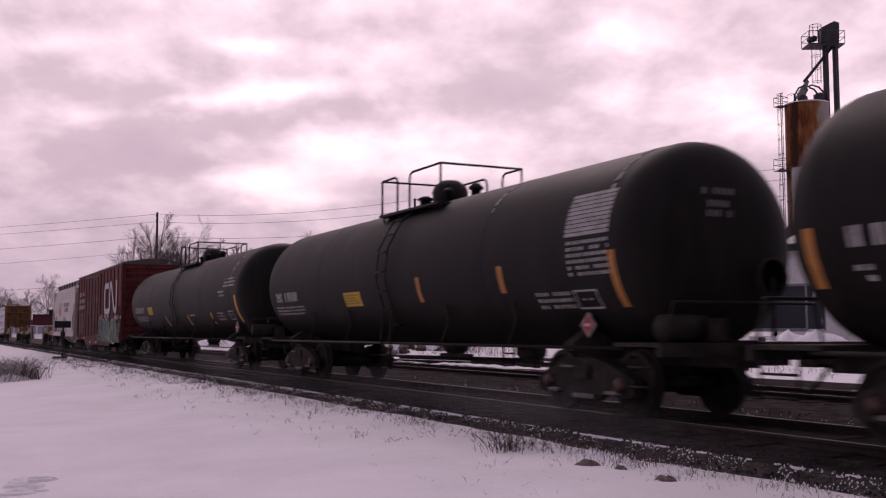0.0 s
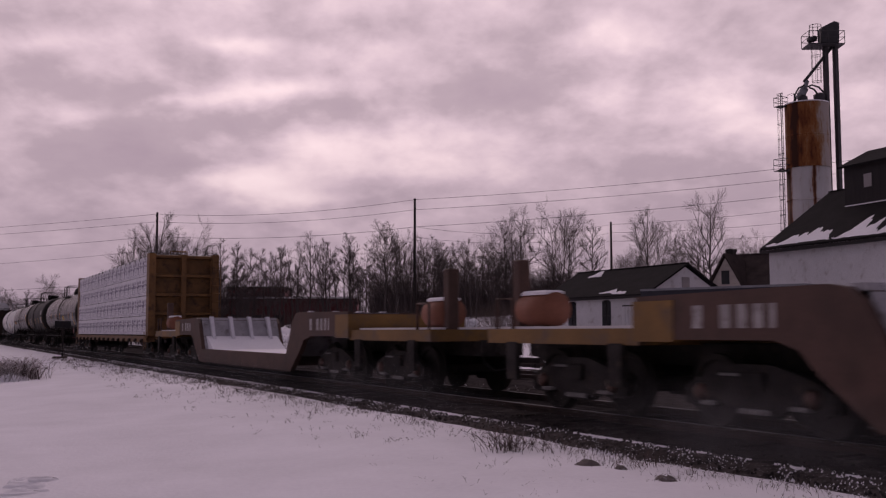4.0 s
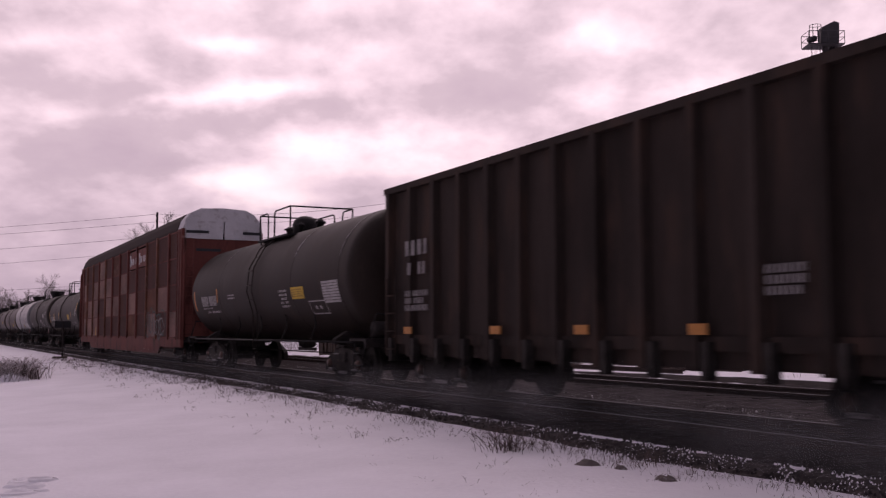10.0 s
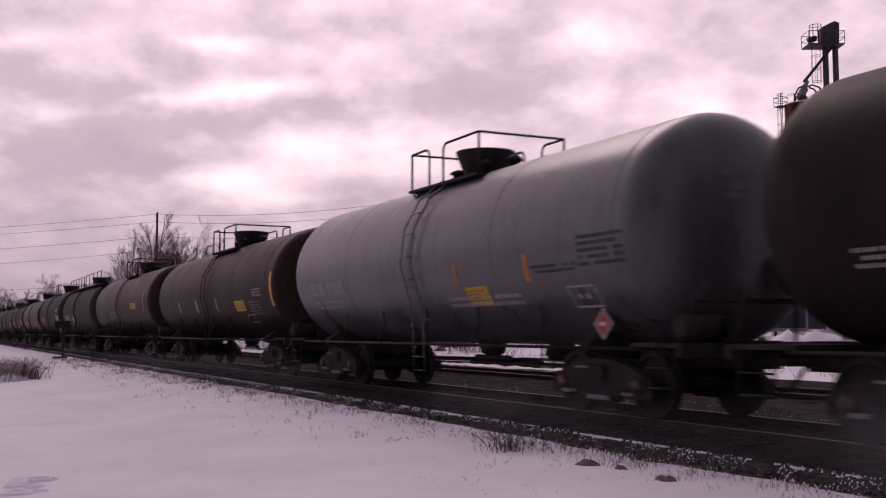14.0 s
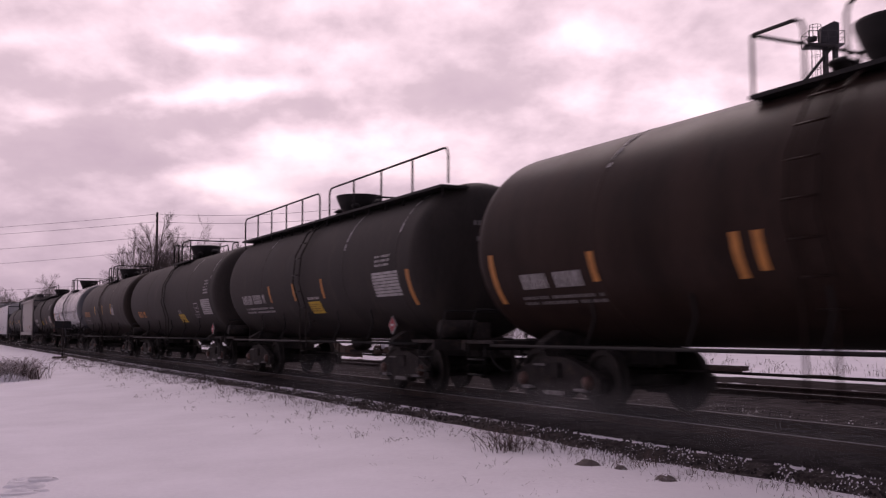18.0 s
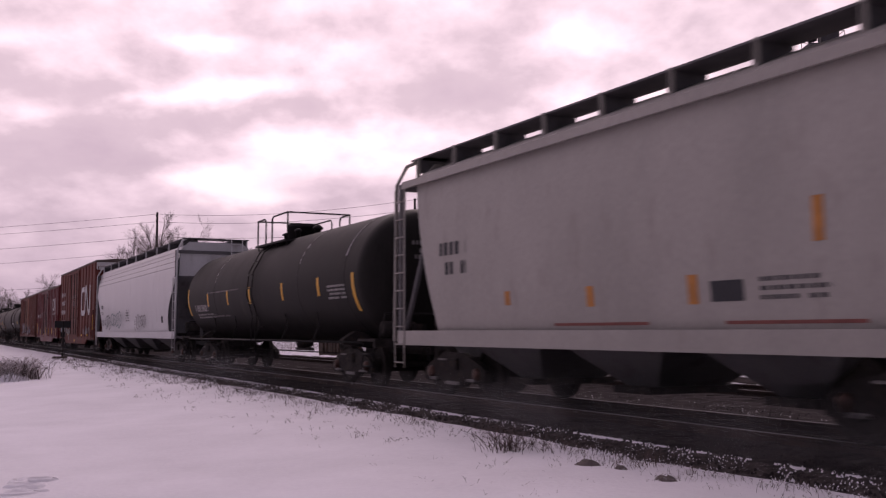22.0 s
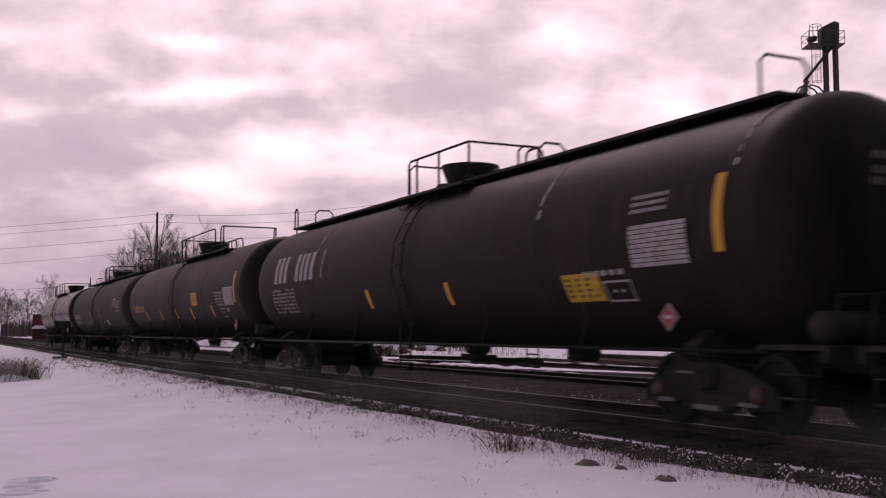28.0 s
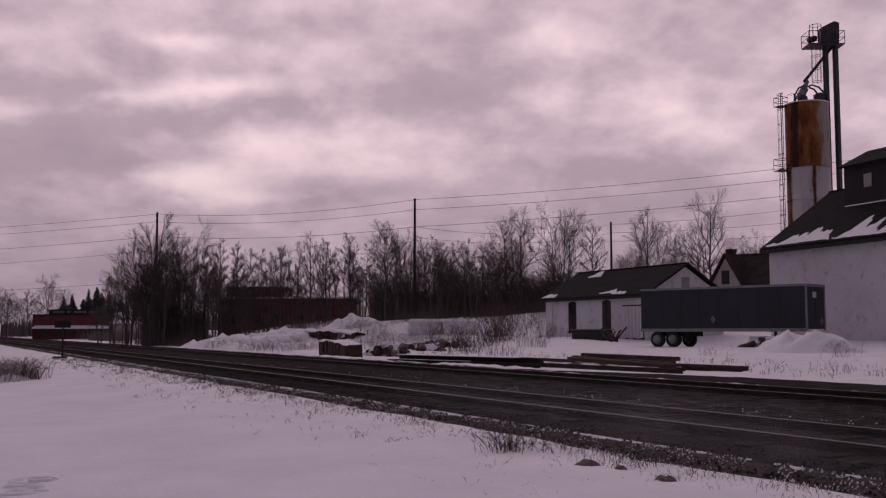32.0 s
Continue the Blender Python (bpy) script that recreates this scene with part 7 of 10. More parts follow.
def silo_skin(name, grounds, streaks, lean):
    """Sheet steel: paint and rust in upright runs; lean shifts the rust towards one flank, streaks are single runs (place, half width)."""
    m = bpy.data.materials.new(name)
    m.use_nodes = True
    nt = m.node_tree
    N, L = nt.nodes, nt.links
    b = N["Principled BSDF"]
    b.inputs["Roughness"].default_value, b.inputs["Specular IOR Level"].default_value = 0.75, 0.2
    tc, ax = N.new("ShaderNodeTexCoord"), N.new("ShaderNodeVectorMath")
    ax.operation = "DOT_PRODUCT"
    ax.inputs[1].default_value = (RIGHT.x / 1.76, RIGHT.y / 1.76, 0)
    L.new(tc.outputs["Object"], ax.inputs[0])

    def rough_noise(scale, stretch, detail=5.0):
        mp, n = N.new("ShaderNodeMapping"), N.new("ShaderNodeTexNoise")
        mp.inputs["Scale"].default_value = stretch
        n.inputs["Scale"].default_value, n.inputs["Detail"].default_value, n.inputs["Roughness"].default_value = scale, detail, 0.68
        L.new(tc.outputs["Object"], mp.inputs["Vector"])
        L.new(mp.outputs[0], n.inputs["Vector"])
        return n.outputs["Fac"]

    def calc(op, p, q):
        n = N.new("ShaderNodeMath")
        n.operation = op
        n.use_clamp = op != "SUBTRACT"
        for k, v in enumerate((p, q)):
            if isinstance(v, float):
                n.inputs[k].default_value = v
            else:
                L.new(v, n.inputs[k])
        return n.outputs[0]

    runs, blots = rough_noise(2.2, (1, 1, 0.14)), rough_noise(1.1, (1, 1, 0.55), 7.0)
    level = calc("ADD", calc("MULTIPLY", runs, 0.5), calc("MULTIPLY", blots, 0.5))
    if lean:
        bias = N.new("ShaderNodeMapRange")
        bias.interpolation_type = "SMOOTHSTEP"
        bias.inputs["From Min"].default_value, bias.inputs["From Max"].default_value = -0.08, 0.5
        bias.inputs["To Min"].default_value, bias.inputs["To Max"].default_value = 0.0, lean
        L.new(ax.outputs["Value"], bias.inputs["Value"])
        level = calc("ADD", level, bias.outputs[0])
    for at, half in streaks:
        gap = calc("SUBTRACT", ax.outputs["Value"], at)
        dist = N.new("ShaderNodeMath")
        dist.operation = "ABSOLUTE"
        L.new(gap, dist.inputs[0])
        run = N.new("ShaderNodeMapRange")
        run.inputs["From Min"].default_value, run.inputs["From Max"].default_value = 0.0, half
        run.inputs["To Min"].default_value, run.inputs["To Max"].default_value = 0.34, 0.0
        L.new(dist.outputs[0], run.inputs["Value"])
        level = calc("SUBTRACT", level, run.outputs[0])
    ramp = N.new("ShaderNodeValToRGB")
    while len(ramp.color_ramp.elements) < len(grounds):
        ramp.color_ramp.elements.new(0.5)
    for e, (p, c) in zip(ramp.color_ramp.elements, grounds):
        e.position, e.color = p, (*c, 1)
    L.new(level, ramp.inputs["Fac"])
    L.new(ramp.outputs[0], b.inputs["Base Color"])
    bump = N.new("ShaderNodeBump")
    bump.inputs["Strength"].default_value, bump.inputs["Distance"].default_value = 0.3, 0.03
    L.new(blots, bump.inputs["Height"])
    L.new(bump.outputs[0], b.inputs["Normal"])
    return m


M_SILOW = silo_skin("peeling_white_silo_paint", [(0.20, (0.07, 0.022, 0.012)), (0.32, (0.22, 0.085, 0.045)), (0.385, (0.42, 0.34, 0.32)), (0.45, (0.50, 0.46, 0.46)), (0.62, (0.56, 0.52, 0.53))], [(-0.085, 0.15), (-0.98, 0.10)], 0.0)
M_SILOR = silo_skin("rust_streaked_silo", [(0.36, (0.045, 0.014, 0.008)), (0.44, (0.13, 0.036, 0.012)), (0.54, (0.24, 0.085, 0.026)), (0.62, (0.27, 0.16, 0.095)), (0.70, (0.36, 0.30, 0.28))], [(-0.80, 0.14)], 0.22)
M_GALV = mat("dark_galvanised_steel", (0.06, 0.055, 0.06), 0.55, metal=0.4, var=0.25, scale=2)
M_TIMBER = mat("rotting_timber", (0.055, 0.036, 0.028), 0.9, var=0.4, scale=1.5, stretch=(0.5, 2, 3), bump=0.4)
M_CONCRETE = mat("dirty_concrete", (0.17, 0.15, 0.15), 0.9, var=0.25, scale=0.8, bump=0.3)
M_BROWNROOF = mat("brown_roof_shingle", (0.045, 0.033, 0.032), 0.95, var=0.35, scale=1.0, grain=14, bump=0.4, spec=0.08)
M_CREAM = mat("cream_gable_boards", (0.42, 0.37, 0.34), 0.8, var=0.15, scale=0.8, stretch=(1, 1, 4), bump=0.2)
M_CLOD = mat("frozen_earth", (0.13, 0.105, 0.10), 0.95, var=0.5, scale=9, grain=40, bump=0.9, dirt=(0.55, 0.54, 0.56), dirt_amt=0.15)
M_SHEET = mat("white_tarpaulin", (0.74, 0.73, 0.76), 0.7, var=0.08, scale=1.2, grain=5, bump=0.6)
M_SIGN = mat("black_sign_board", (0.015, 0.014, 0.016), 0.6, var=0.2, scale=2)


# -- bare trees
def grow(trunk, twigs, rnd, base, way, length, radius, depth, angle):
    """A limb of a few bent pieces that turns upwards, with smaller limbs all along it."""
    pts, p, d = [Vector(base)], Vector(base), Vector(way).normalized()
    n = 4 if depth > 1 else 3 if depth else 2
    for i in range(n):
        d = (d + Vector((rnd.uniform(-1, 1), rnd.uniform(-1, 1), rnd.uniform(-0.5, 0.9))) * 0.15).normalized()
        p = p + d * (length / n)
        pts.append(p.copy())
    (trunk if depth > 1 else twigs).tube(pts, radius, 5 if depth > 2 else 4 if depth > 1 else 3, r2=radius * 0.45, smooth=depth > 1)
    if depth == 0:
        return
    kids = (0, 5, 5, 5)[depth]
    for k in range(kids):
        t = 0.18 + 0.80 * (k + rnd.random()) / kids
        i = min(n - 1, int(t * n))
        q = pts[i].lerp(pts[i + 1], t * n - i)
        e = (pts[i + 1] - pts[i]).normalized()
        side = e.cross(Vector((rnd.uniform(-1, 1), rnd.uniform(-1, 1), rnd.uniform(-1, 1)))).normalized()
        a = angle * rnd.uniform(0.6, 1.35)
        grow(trunk, twigs, rnd, q, e * math.cos(a) + side * math.sin(a) + Vector((0, 0, 0.10)), length * (1.0 - 0.40 * t) * rnd.uniform(0.6, 0.9), max(radius * (0.5 if depth > 2 else 0.36), 0.0045), depth - 1, angle)


def bare_tree(seed, height, width=0.34, stems=1, fork=0.22, angle=0.62):
    """A leading stem, or a few that lean apart, with limbs that fan out into an open crown."""
    rnd = random.Random(seed)
    trunk, twigs = Mesh(), Mesh()
    turn = rnd.uniform(0, 6.28)
    for s in range(stems):
        a0 = turn + 6.283 * s / stems
        out = Vector((math.cos(a0), math.sin(a0), 0)) * (stems > 1)
        r0 = height * (0.0125 if stems == 1 else 0.009)
        top = height * (0.92 if s == 0 else rnd.uniform(0.66, 0.88))
        pts, p = [out * 0.25 + Vector((0, 0, -0.6))], out * 0.3
        for i in range(9):
            pts.append(p.copy())
            lean = out * (0.05 + 0.035 * i) * (0.4 if s == 0 else 1.0) + Vector((rnd.uniform(-0.07, 0.07), rnd.uniform(-0.07, 0.07), 1))
            p = p + lean * (top / 8)
        trunk.tube(pts, r0 * 1.2, 7, r2=r0 * 0.15)
        limbs = 15 if stems == 1 else 10
        for k in range(limbs):
            t = fork + (0.97 - fork) * (k + rnd.random() * 0.9) / limbs
            f = t * 8
            i = min(7, int(f))
            q = pts[i + 1].lerp(pts[min(9, i + 2)], f - i)
            a = 2.4 * k + rnd.uniform(-0.6, 0.6)
            u = (t - fork) / (1 - fork)
            tilt = 0.95 - 0.45 * u
            reach = height * width * (0.75 + 0.5 * u) * (1.15 - 0.8 * u) * rnd.uniform(0.75, 1.2)
            grow(trunk, twigs, rnd, q, Vector((math.cos(a) * math.sin(tilt), math.sin(a) * math.sin(tilt), math.cos(tilt))) + out * 0.3, reach, r0 * (0.5 - 0.3 * u), 3, angle)
    t = thing("bare_tree", "leafless grey-brown tree on the snowy bank", "tree", group="bare trees behind the tracks")
    part("trunk", trunk, M_BARK, t)
    part("crown", twigs.data("crown", M_TWIG, fix=False), None, t, "fine bare twigs")
    return t


def plan(px, depth):
    """Plan position at a depth from the eye, px being the tangent of the bearing from the axis."""
    q = EYE + FORE * depth + RIGHT * (px * depth)
    return q.x, q.y


def stand(px, depth, sink=0.1):
    x, y = plan(px, depth)
    return x, y, ground_height(x, y) - sink


def build_trees():
    # crown kinds: 0 round, 1 slim, 2 broad, 3 slim twin, 4 sapling, 5 fan of four stems
    protos = [bare_tree(3, 10.0, 0.34, fork=0.25), bare_tree(8, 10.0, 0.20, fork=0.34, angle=0.5), bare_tree(14, 10.0, 0.40, stems=2, fork=0.24), bare_tree(22, 10.0, 0.19, stems=2, fork=0.34, angle=0.5), bare_tree(31, 10.0, 0.14, fork=0.42, angle=0.5), bare_tree(41, 10.0, 0.25, stems=4, fork=0.24, angle=0.5)]
    rnd = random.Random(5)
    # bearing, depth, height, kind
    rows = [(-0.287, 104, 17.6, 5), (-0.306, 106, 13.0, 5), (-0.276, 106, 16.2, 5), (-0.266, 108, 14.6, 5), (-0.250, 107, 14.8, 2), (-0.322, 108, 9.4, 3), (-0.256, 109, 13.0, 1), (-0.246, 106, 13.4, 3), (-0.232, 110, 13.6, 1), (-0.219, 108, 14.2, 4), (-0.210, 112, 13.2, 3), (-0.200, 108, 13.4, 4), (-0.188, 113, 12.6, 3),
            (-0.172, 112, 12.0, 3), (-0.158, 116, 12.2, 1), (-0.145, 112, 12.2, 3), (-0.13, 115, 12.0, 0), (-0.115, 112, 12.0, 1), (-0.092, 110, 12.4, 1), (-0.078, 114, 11.4, 3), (-0.055, 110, 12.4, 0), (-0.042, 112, 12.0, 0), (-0.018, 114, 11.2, 0), (0.006, 112, 10.8, 3), (0.028, 114, 10.0, 0),
            (0.076, 112, 13.4, 0), (0.062, 110, 12.5, 2), (0.112, 110, 13.6, 2), (0.124, 113, 12.8, 0), (0.146, 112, 12.4, 1), (0.200, 112, 13.4, 0), (0.206, 114, 12.4, 2), (0.262, 108, 15.2, 0), (0.254, 112, 12.5, 3), (0.300, 118, 11.0, 2),
            (-0.43, 300, 15.0, 0), (-0.42, 280, 13.0, 2), (-0.405, 290, 17.0, 1), (-0.385, 280, 20.0, 0), (-0.375, 300, 17.0, 2), (-0.44, 320, 14.0, 3), (-0.412, 210, 10.0, 2), (-0.425, 205, 11.5, 0), (-0.435, 200, 10.0, 2), (-0.395, 230, 11.0, 0)]
    for i in range(96):
        b = rnd.uniform(-0.335, 0.06)
        if -0.222 < b < -0.085 and i % 2:
            continue   # the wood is thin before the red works
        rows.append((b, rnd.uniform(100, 124), rnd.uniform(7.0, 11.8) * (0.8 if b < -0.30 else 1.0), rnd.choice((0, 1, 3, 3, 4))))
    for i in range(22):
        rows.append((rnd.uniform(0.05, 0.32), rnd.uniform(112, 126), rnd.uniform(7.0, 10.0), rnd.choice((0, 1, 2, 3))))
    used = set()
    for b, d, h, k in rows:
        while plan(b, d)[1] < 10.0:
            d, h = d * 1.08, h * 1.08
        pos = stand(b, d, 0.25)
        m = Matrix.Translation(pos) @ Matrix.Rotation(rnd.uniform(0, 6.28), 4, "Z") @ Matrix.Diagonal((h / 12.0, h / 12.0, h / 12.4, 1))
        if k not in used:
            used.add(k)
            protos[k].matrix_basis = m
        else:
            o = copy_thing(protos[k], Matrix())
            o.matrix_basis = m


build_trees()


def build_thicket():
    """The dense brush under the trees, stem by stem."""
    rnd = random.Random(9)
    m = Mesh()
    for i in range(19000):
        b = rnd.uniform(-0.36, 0.33)
        d = rnd.uniform(108, 119)
        if b > 0.13:
            d += 6
        if -0.235 < b < -0.07 and rnd.random() < 0.92:
            continue
        x, y = plan(b, d)
        if y < 12.5:
            continue
        z = ground_height(x, y) - 0.2
        h = rnd.uniform(2.2, 7.4) * (0.8 + 0.35 * noise.noise((b * 30, 0, 0))) * (1.0 - 0.45 * smooth_step(-0.24, -0.34, b)) * (1.0 - 0.3 * smooth_step(0.08, 0.2, b))
        lx, ly = rnd.uniform(-0.35, 0.35), rnd.uniform(-0.35, 0.35)
        r = rnd.uniform(0.008, 0.022)
        a = rnd.uniform(0, 6.28)
        ring = [(r * math.cos(a + 2.09 * k), r * math.sin(a + 2.09 * k)) for k in range(3)]
        vs = [(x + p, y + q, z) for p, q in ring] + [(x + lx * h * 0.4 + p * 0.7, y + ly * h * 0.4 + q * 0.7, z + h * 0.55) for p, q in ring] + [(x + lx * h * 0.9, y + ly * h * 0.9, z + h)]
        m.add(vs, [(0, 1, 4, 3), (1, 2, 5, 4), (2, 0, 3, 5), (3, 4, 6), (4, 5, 6), (5, 3, 6)])
        for s in range(2):
            a2 = rnd.uniform(0, 6.28)
            z2 = z + h * rnd.uniform(0.3, 0.7)
            e = h * rnd.uniform(0.2, 0.35)
            m.add([(x, y, z2), (x + r, y + r, z2 + 0.05), (x + e * math.cos(a2), y + e * math.sin(a2), z2 + e * 1.1)], [(0, 1, 2)])
    for i in range(5200):
        b = rnd.choice((rnd.uniform(-0.46, -0.405), rnd.uniform(-0.40, -0.30), rnd.uniform(-0.345, -0.29)))
        d = rnd.uniform(150, 186) if b > -0.41 else rnd.uniform(186, 215)
        x, y = plan(b, d)
        if y < 14.0:
            continue
        z = ground_height(x, y) - 0.2
        h = rnd.uniform(0.8, 2.4) if b > -0.405 else rnd.uniform(2.5, 6.5)
        lx, ly, r = rnd.uniform(-0.4, 0.4), rnd.uniform(-0.4, 0.4), rnd.uniform(0.02, 0.05)
        m.add([(x - r, y, z), (x + r, y, z), (x, y + r, z), (x + lx * h, y + ly * h, z + h)], [(0, 1, 3), (1, 2, 3), (2, 0, 3)])
    ob = new("brush_thicket", m.data("brush_thicket", M_BRUSH, fix=False))
    tagged(ob, "dense dark leafless brush along the bank", "brush", kind="stuff")
    # far tree line that closes the horizon
    m = Mesh()
    for i in range(16000):
        b = rnd.uniform(-1.1, 1.3)
        d = rnd.uniform(300, 380)
        x, y = plan(b, d)
        z = ground_height(x, y)
        h = rnd.uniform(3, 6.0) * (0.9 + 0.5 * noise.noise((b * 14, 3, 0)))
        w = rnd.uniform(0.12, 0.4)
        a = rnd.uniform(0, 3.14)
        cx, sy = w * math.cos(a), w * math.sin(a)
        m.add([(x - cx, y - sy, z - 1), (x + cx, y + sy, z - 1), (x + cx * 0.9, y + sy * 0.9, z + h * 0.6), (x + rnd.uniform(-0.4, 0.4), y, z + h), (x - cx * 0.9, y - sy * 0.9, z + h * 0.55)], [(0, 1, 2, 3, 4)])
    ob = new("far_woods", m.data("far_woods", M_BRUSH, fix=False))
    tagged(ob, "dark leafless woods along the horizon", "woods", kind="stuff")


build_thicket()


def fir(b, d, h):
    rnd = random.Random(int(b * 1000) + int(h * 10))
    wide = rnd.uniform(0.16, 0.32)
    t = thing("fir_tree", "dark green fir behind the red building", "tree", group="firs on the horizon", at=stand(b, d))
    part("trunk", Mesh().tube([(0, 0, -0.5), (0, 0, h * 0.9)], 0.16, 6, r2=0.03), M_BARK, t)
    m = Mesh()
    for i in range(620):
        q = rnd.random() ** 0.8
        z = h * (0.08 + 0.92 * q)
        r = ((1 - q) ** 0.7 * h * wide * rnd.uniform(0.35, 1.2) + 0.1) * (0.75 + 0.5 * noise.noise((q * 5, h, b * 40)))
        a = rnd.uniform(0, 6.28)
        w = 0.25 + (1 - q) * 0.3
        m.add([(0, 0, z + 0.2), (r * math.cos(a - w), r * math.sin(a - w), z - r * 0.45), (r * 1.1 * math.cos(a), r * 1.1 * math.sin(a), z - r * 0.3), (r * math.cos(a + w), r * math.sin(a + w), z - r * 0.5)], [(0, 1, 2), (0, 2, 3)])
    part("crown", m.data("crown", M_FIR, fix=False), None, t)


for _b, _d, _h in ((-0.370, 240, 9.5), (-0.362, 246, 10.4), (-0.351, 240, 8.8), (-0.346, 238, 11.2), (-0.338, 244, 11.6), (-0.333, 240, 10.2), (-0.326, 242, 10.8), (-0.320, 242, 9.0), (-0.314, 246, 9.6)):
    fir(_b, _d, _h)


# -- buildings
def gable_building(name, label, category, at, turn, length, width, eave, rise, wall, roof, over=0.3):
    """A gabled house: four walls, two roof slopes; its length runs along its own x."""
    t = thing(name, label, category, at=at)
    t.rotation_euler.z = turn
    w2, th = width / 2, 0.25
    part("wall", Mesh().box(0, length, -w2, -w2 + th, -0.5, eave), wall, t)
    part("wall", Mesh().box(0, length, w2 - th, w2, -0.5, eave), wall, t)
    for x in (0.0, length - th):
        part("gable_wall", Mesh().prism([(-w2 + th, -0.5), (w2 - th, -0.5), (w2 - th, eave), (0, eave + rise - 0.12), (-w2 + th, eave)], x, x + th, "x"), wall, t)
    for s in (-1, 1):
        k = rise / w2
        ye = s * (w2 + over)
        ze = eave - over * k
        m = Mesh().prism([(0, eave + rise), (ye, ze), (ye, ze + 0.14), (0, eave + rise + 0.16)], -over, length + over, "x")
        part("roof", m, roof, t)
    part("ridge_cap", Mesh().box(-over, length + over, -0.12, 0.12, eave + rise + 0.10, eave + rise + 0.2), roof, t)
    return t


def arched_window(parent, x, y, z0, w, h, frame_mat):
    """A tall window with a segmental head, set in the wall that faces -y."""
    win = part("window", Mesh().prism([(x - w / 2, z0), (x + w / 2, z0), (x + w / 2, z0 + h - 0.12), (x + w / 4, z0 + h), (x - w / 4, z0 + h), (x - w / 2, z0 + h - 0.12)], y - 0.02, y + 0.06), M_GLASS, parent)
    part("window_frame", Mesh().box(x - 0.03, x + 0.03, y - 0.05, y - 0.02, z0, z0 + h - 0.05).box(x - w / 2, x + w / 2, y - 0.05, y - 0.02, z0 + h * 0.5, z0 + h * 0.5 + 0.05), frame_mat, win)
    part("window_sill", Mesh().box(x - w / 2 - 0.08, x + w / 2 + 0.08, y - 0.12, y, z0 - 0.1, z0), frame_mat, win)


def snow_patch(parent, rnd, x0, x1, ye, deep, height):
    """A ragged run of snow left on a roof slope above the line ye, up to deep metres wide."""
    k0, n = rnd.uniform(0, 50), max(6, int((x1 - x0) / 0.12))
    low, mid, high = [], [], []
    for i in range(n + 1):
        x = x0 + (x1 - x0) * i / n
        w = deep * min(1.0, 4.0 * i / n, 4.0 * (n - i) / n) * max(0.04, 0.62 + 0.9 * noise.noise((x * 0.9 + k0, 0, 0)) + 0.45 * noise.noise((x * 3.1, k0, 0)))
        a = ye + 0.10 * noise.noise((x * 2.0, k0, 4)) + 0.02
        low.append((x, a, height(x, a) + 0.005))
        mid.append((x, a + w * 0.45, height(x, a + w * 0.45) + 0.07))
        high.append((x, a + w, height(x, a + w) + 0.005))
    part("roof_snow", Mesh().sheet([low, mid, high]), M_SNOW, parent, "patch of old snow")


def build_shed():
    x0, y0 = -75.2, 38.0
    t = gable_building("brick_shed", "low white shed with a dark gabled roof", "shed", (x0, y0 + 3.65, 0.55), 0.0, 14.0, 7.3, 3.45, 2.15, M_WHITEWALL, M_SHINGLE, 0.35)
    for x in (4.1, 8.9):
        arched_window(t, x, -3.65, 0.55, 1.15, 2.5, M_DARKWOOD)
    d = part("door", Mesh().box(11.0, 13.6, -3.70, -3.62, 0.0, 2.6), M_DARKWOOD, t, "dark doorway behind white planks")
    for k in range(6):
        part("door_plank", Mesh().box(11.03 + 0.43 * k, 11.40 + 0.43 * k, -3.76, -3.70, 0.05 + 0.06 * (k % 2), 2.5), M_WHITEWALL, d, "whitewashed plank")
    part("corner_board", Mesh().box(0.9, 1.15, -3.74, -3.64, 0, 3.2), M_WHITEWALL, t)
    part("fascia", Mesh().box(-0.35, 14.3, -4.02, -3.96, 3.10, 3.28), M_DARKWOOD, t)
    slope = lambda x, y: 3.45 + 2.15 * (1 - abs(y) / 3.65) + 0.15
    rnd = random.Random(2)
    snow_patch(t, rnd, -0.2, 1.9, -3.9, 0.9, slope)
    snow_patch(t, rnd, 2.6, 4.6, -1.0, 0.8, slope)
    snow_patch(t, rnd, 8.0, 10.2, -3.7, 0.55, slope)
    snow_patch(t, rnd, 9.8, 11.6, -3.9, 0.6, slope)
    part("gable_vent", Mesh().box(14.0, 14.06, -0.35, 0.35, 3.9, 4.7), M_SLATE, t)
    return t


build_shed()


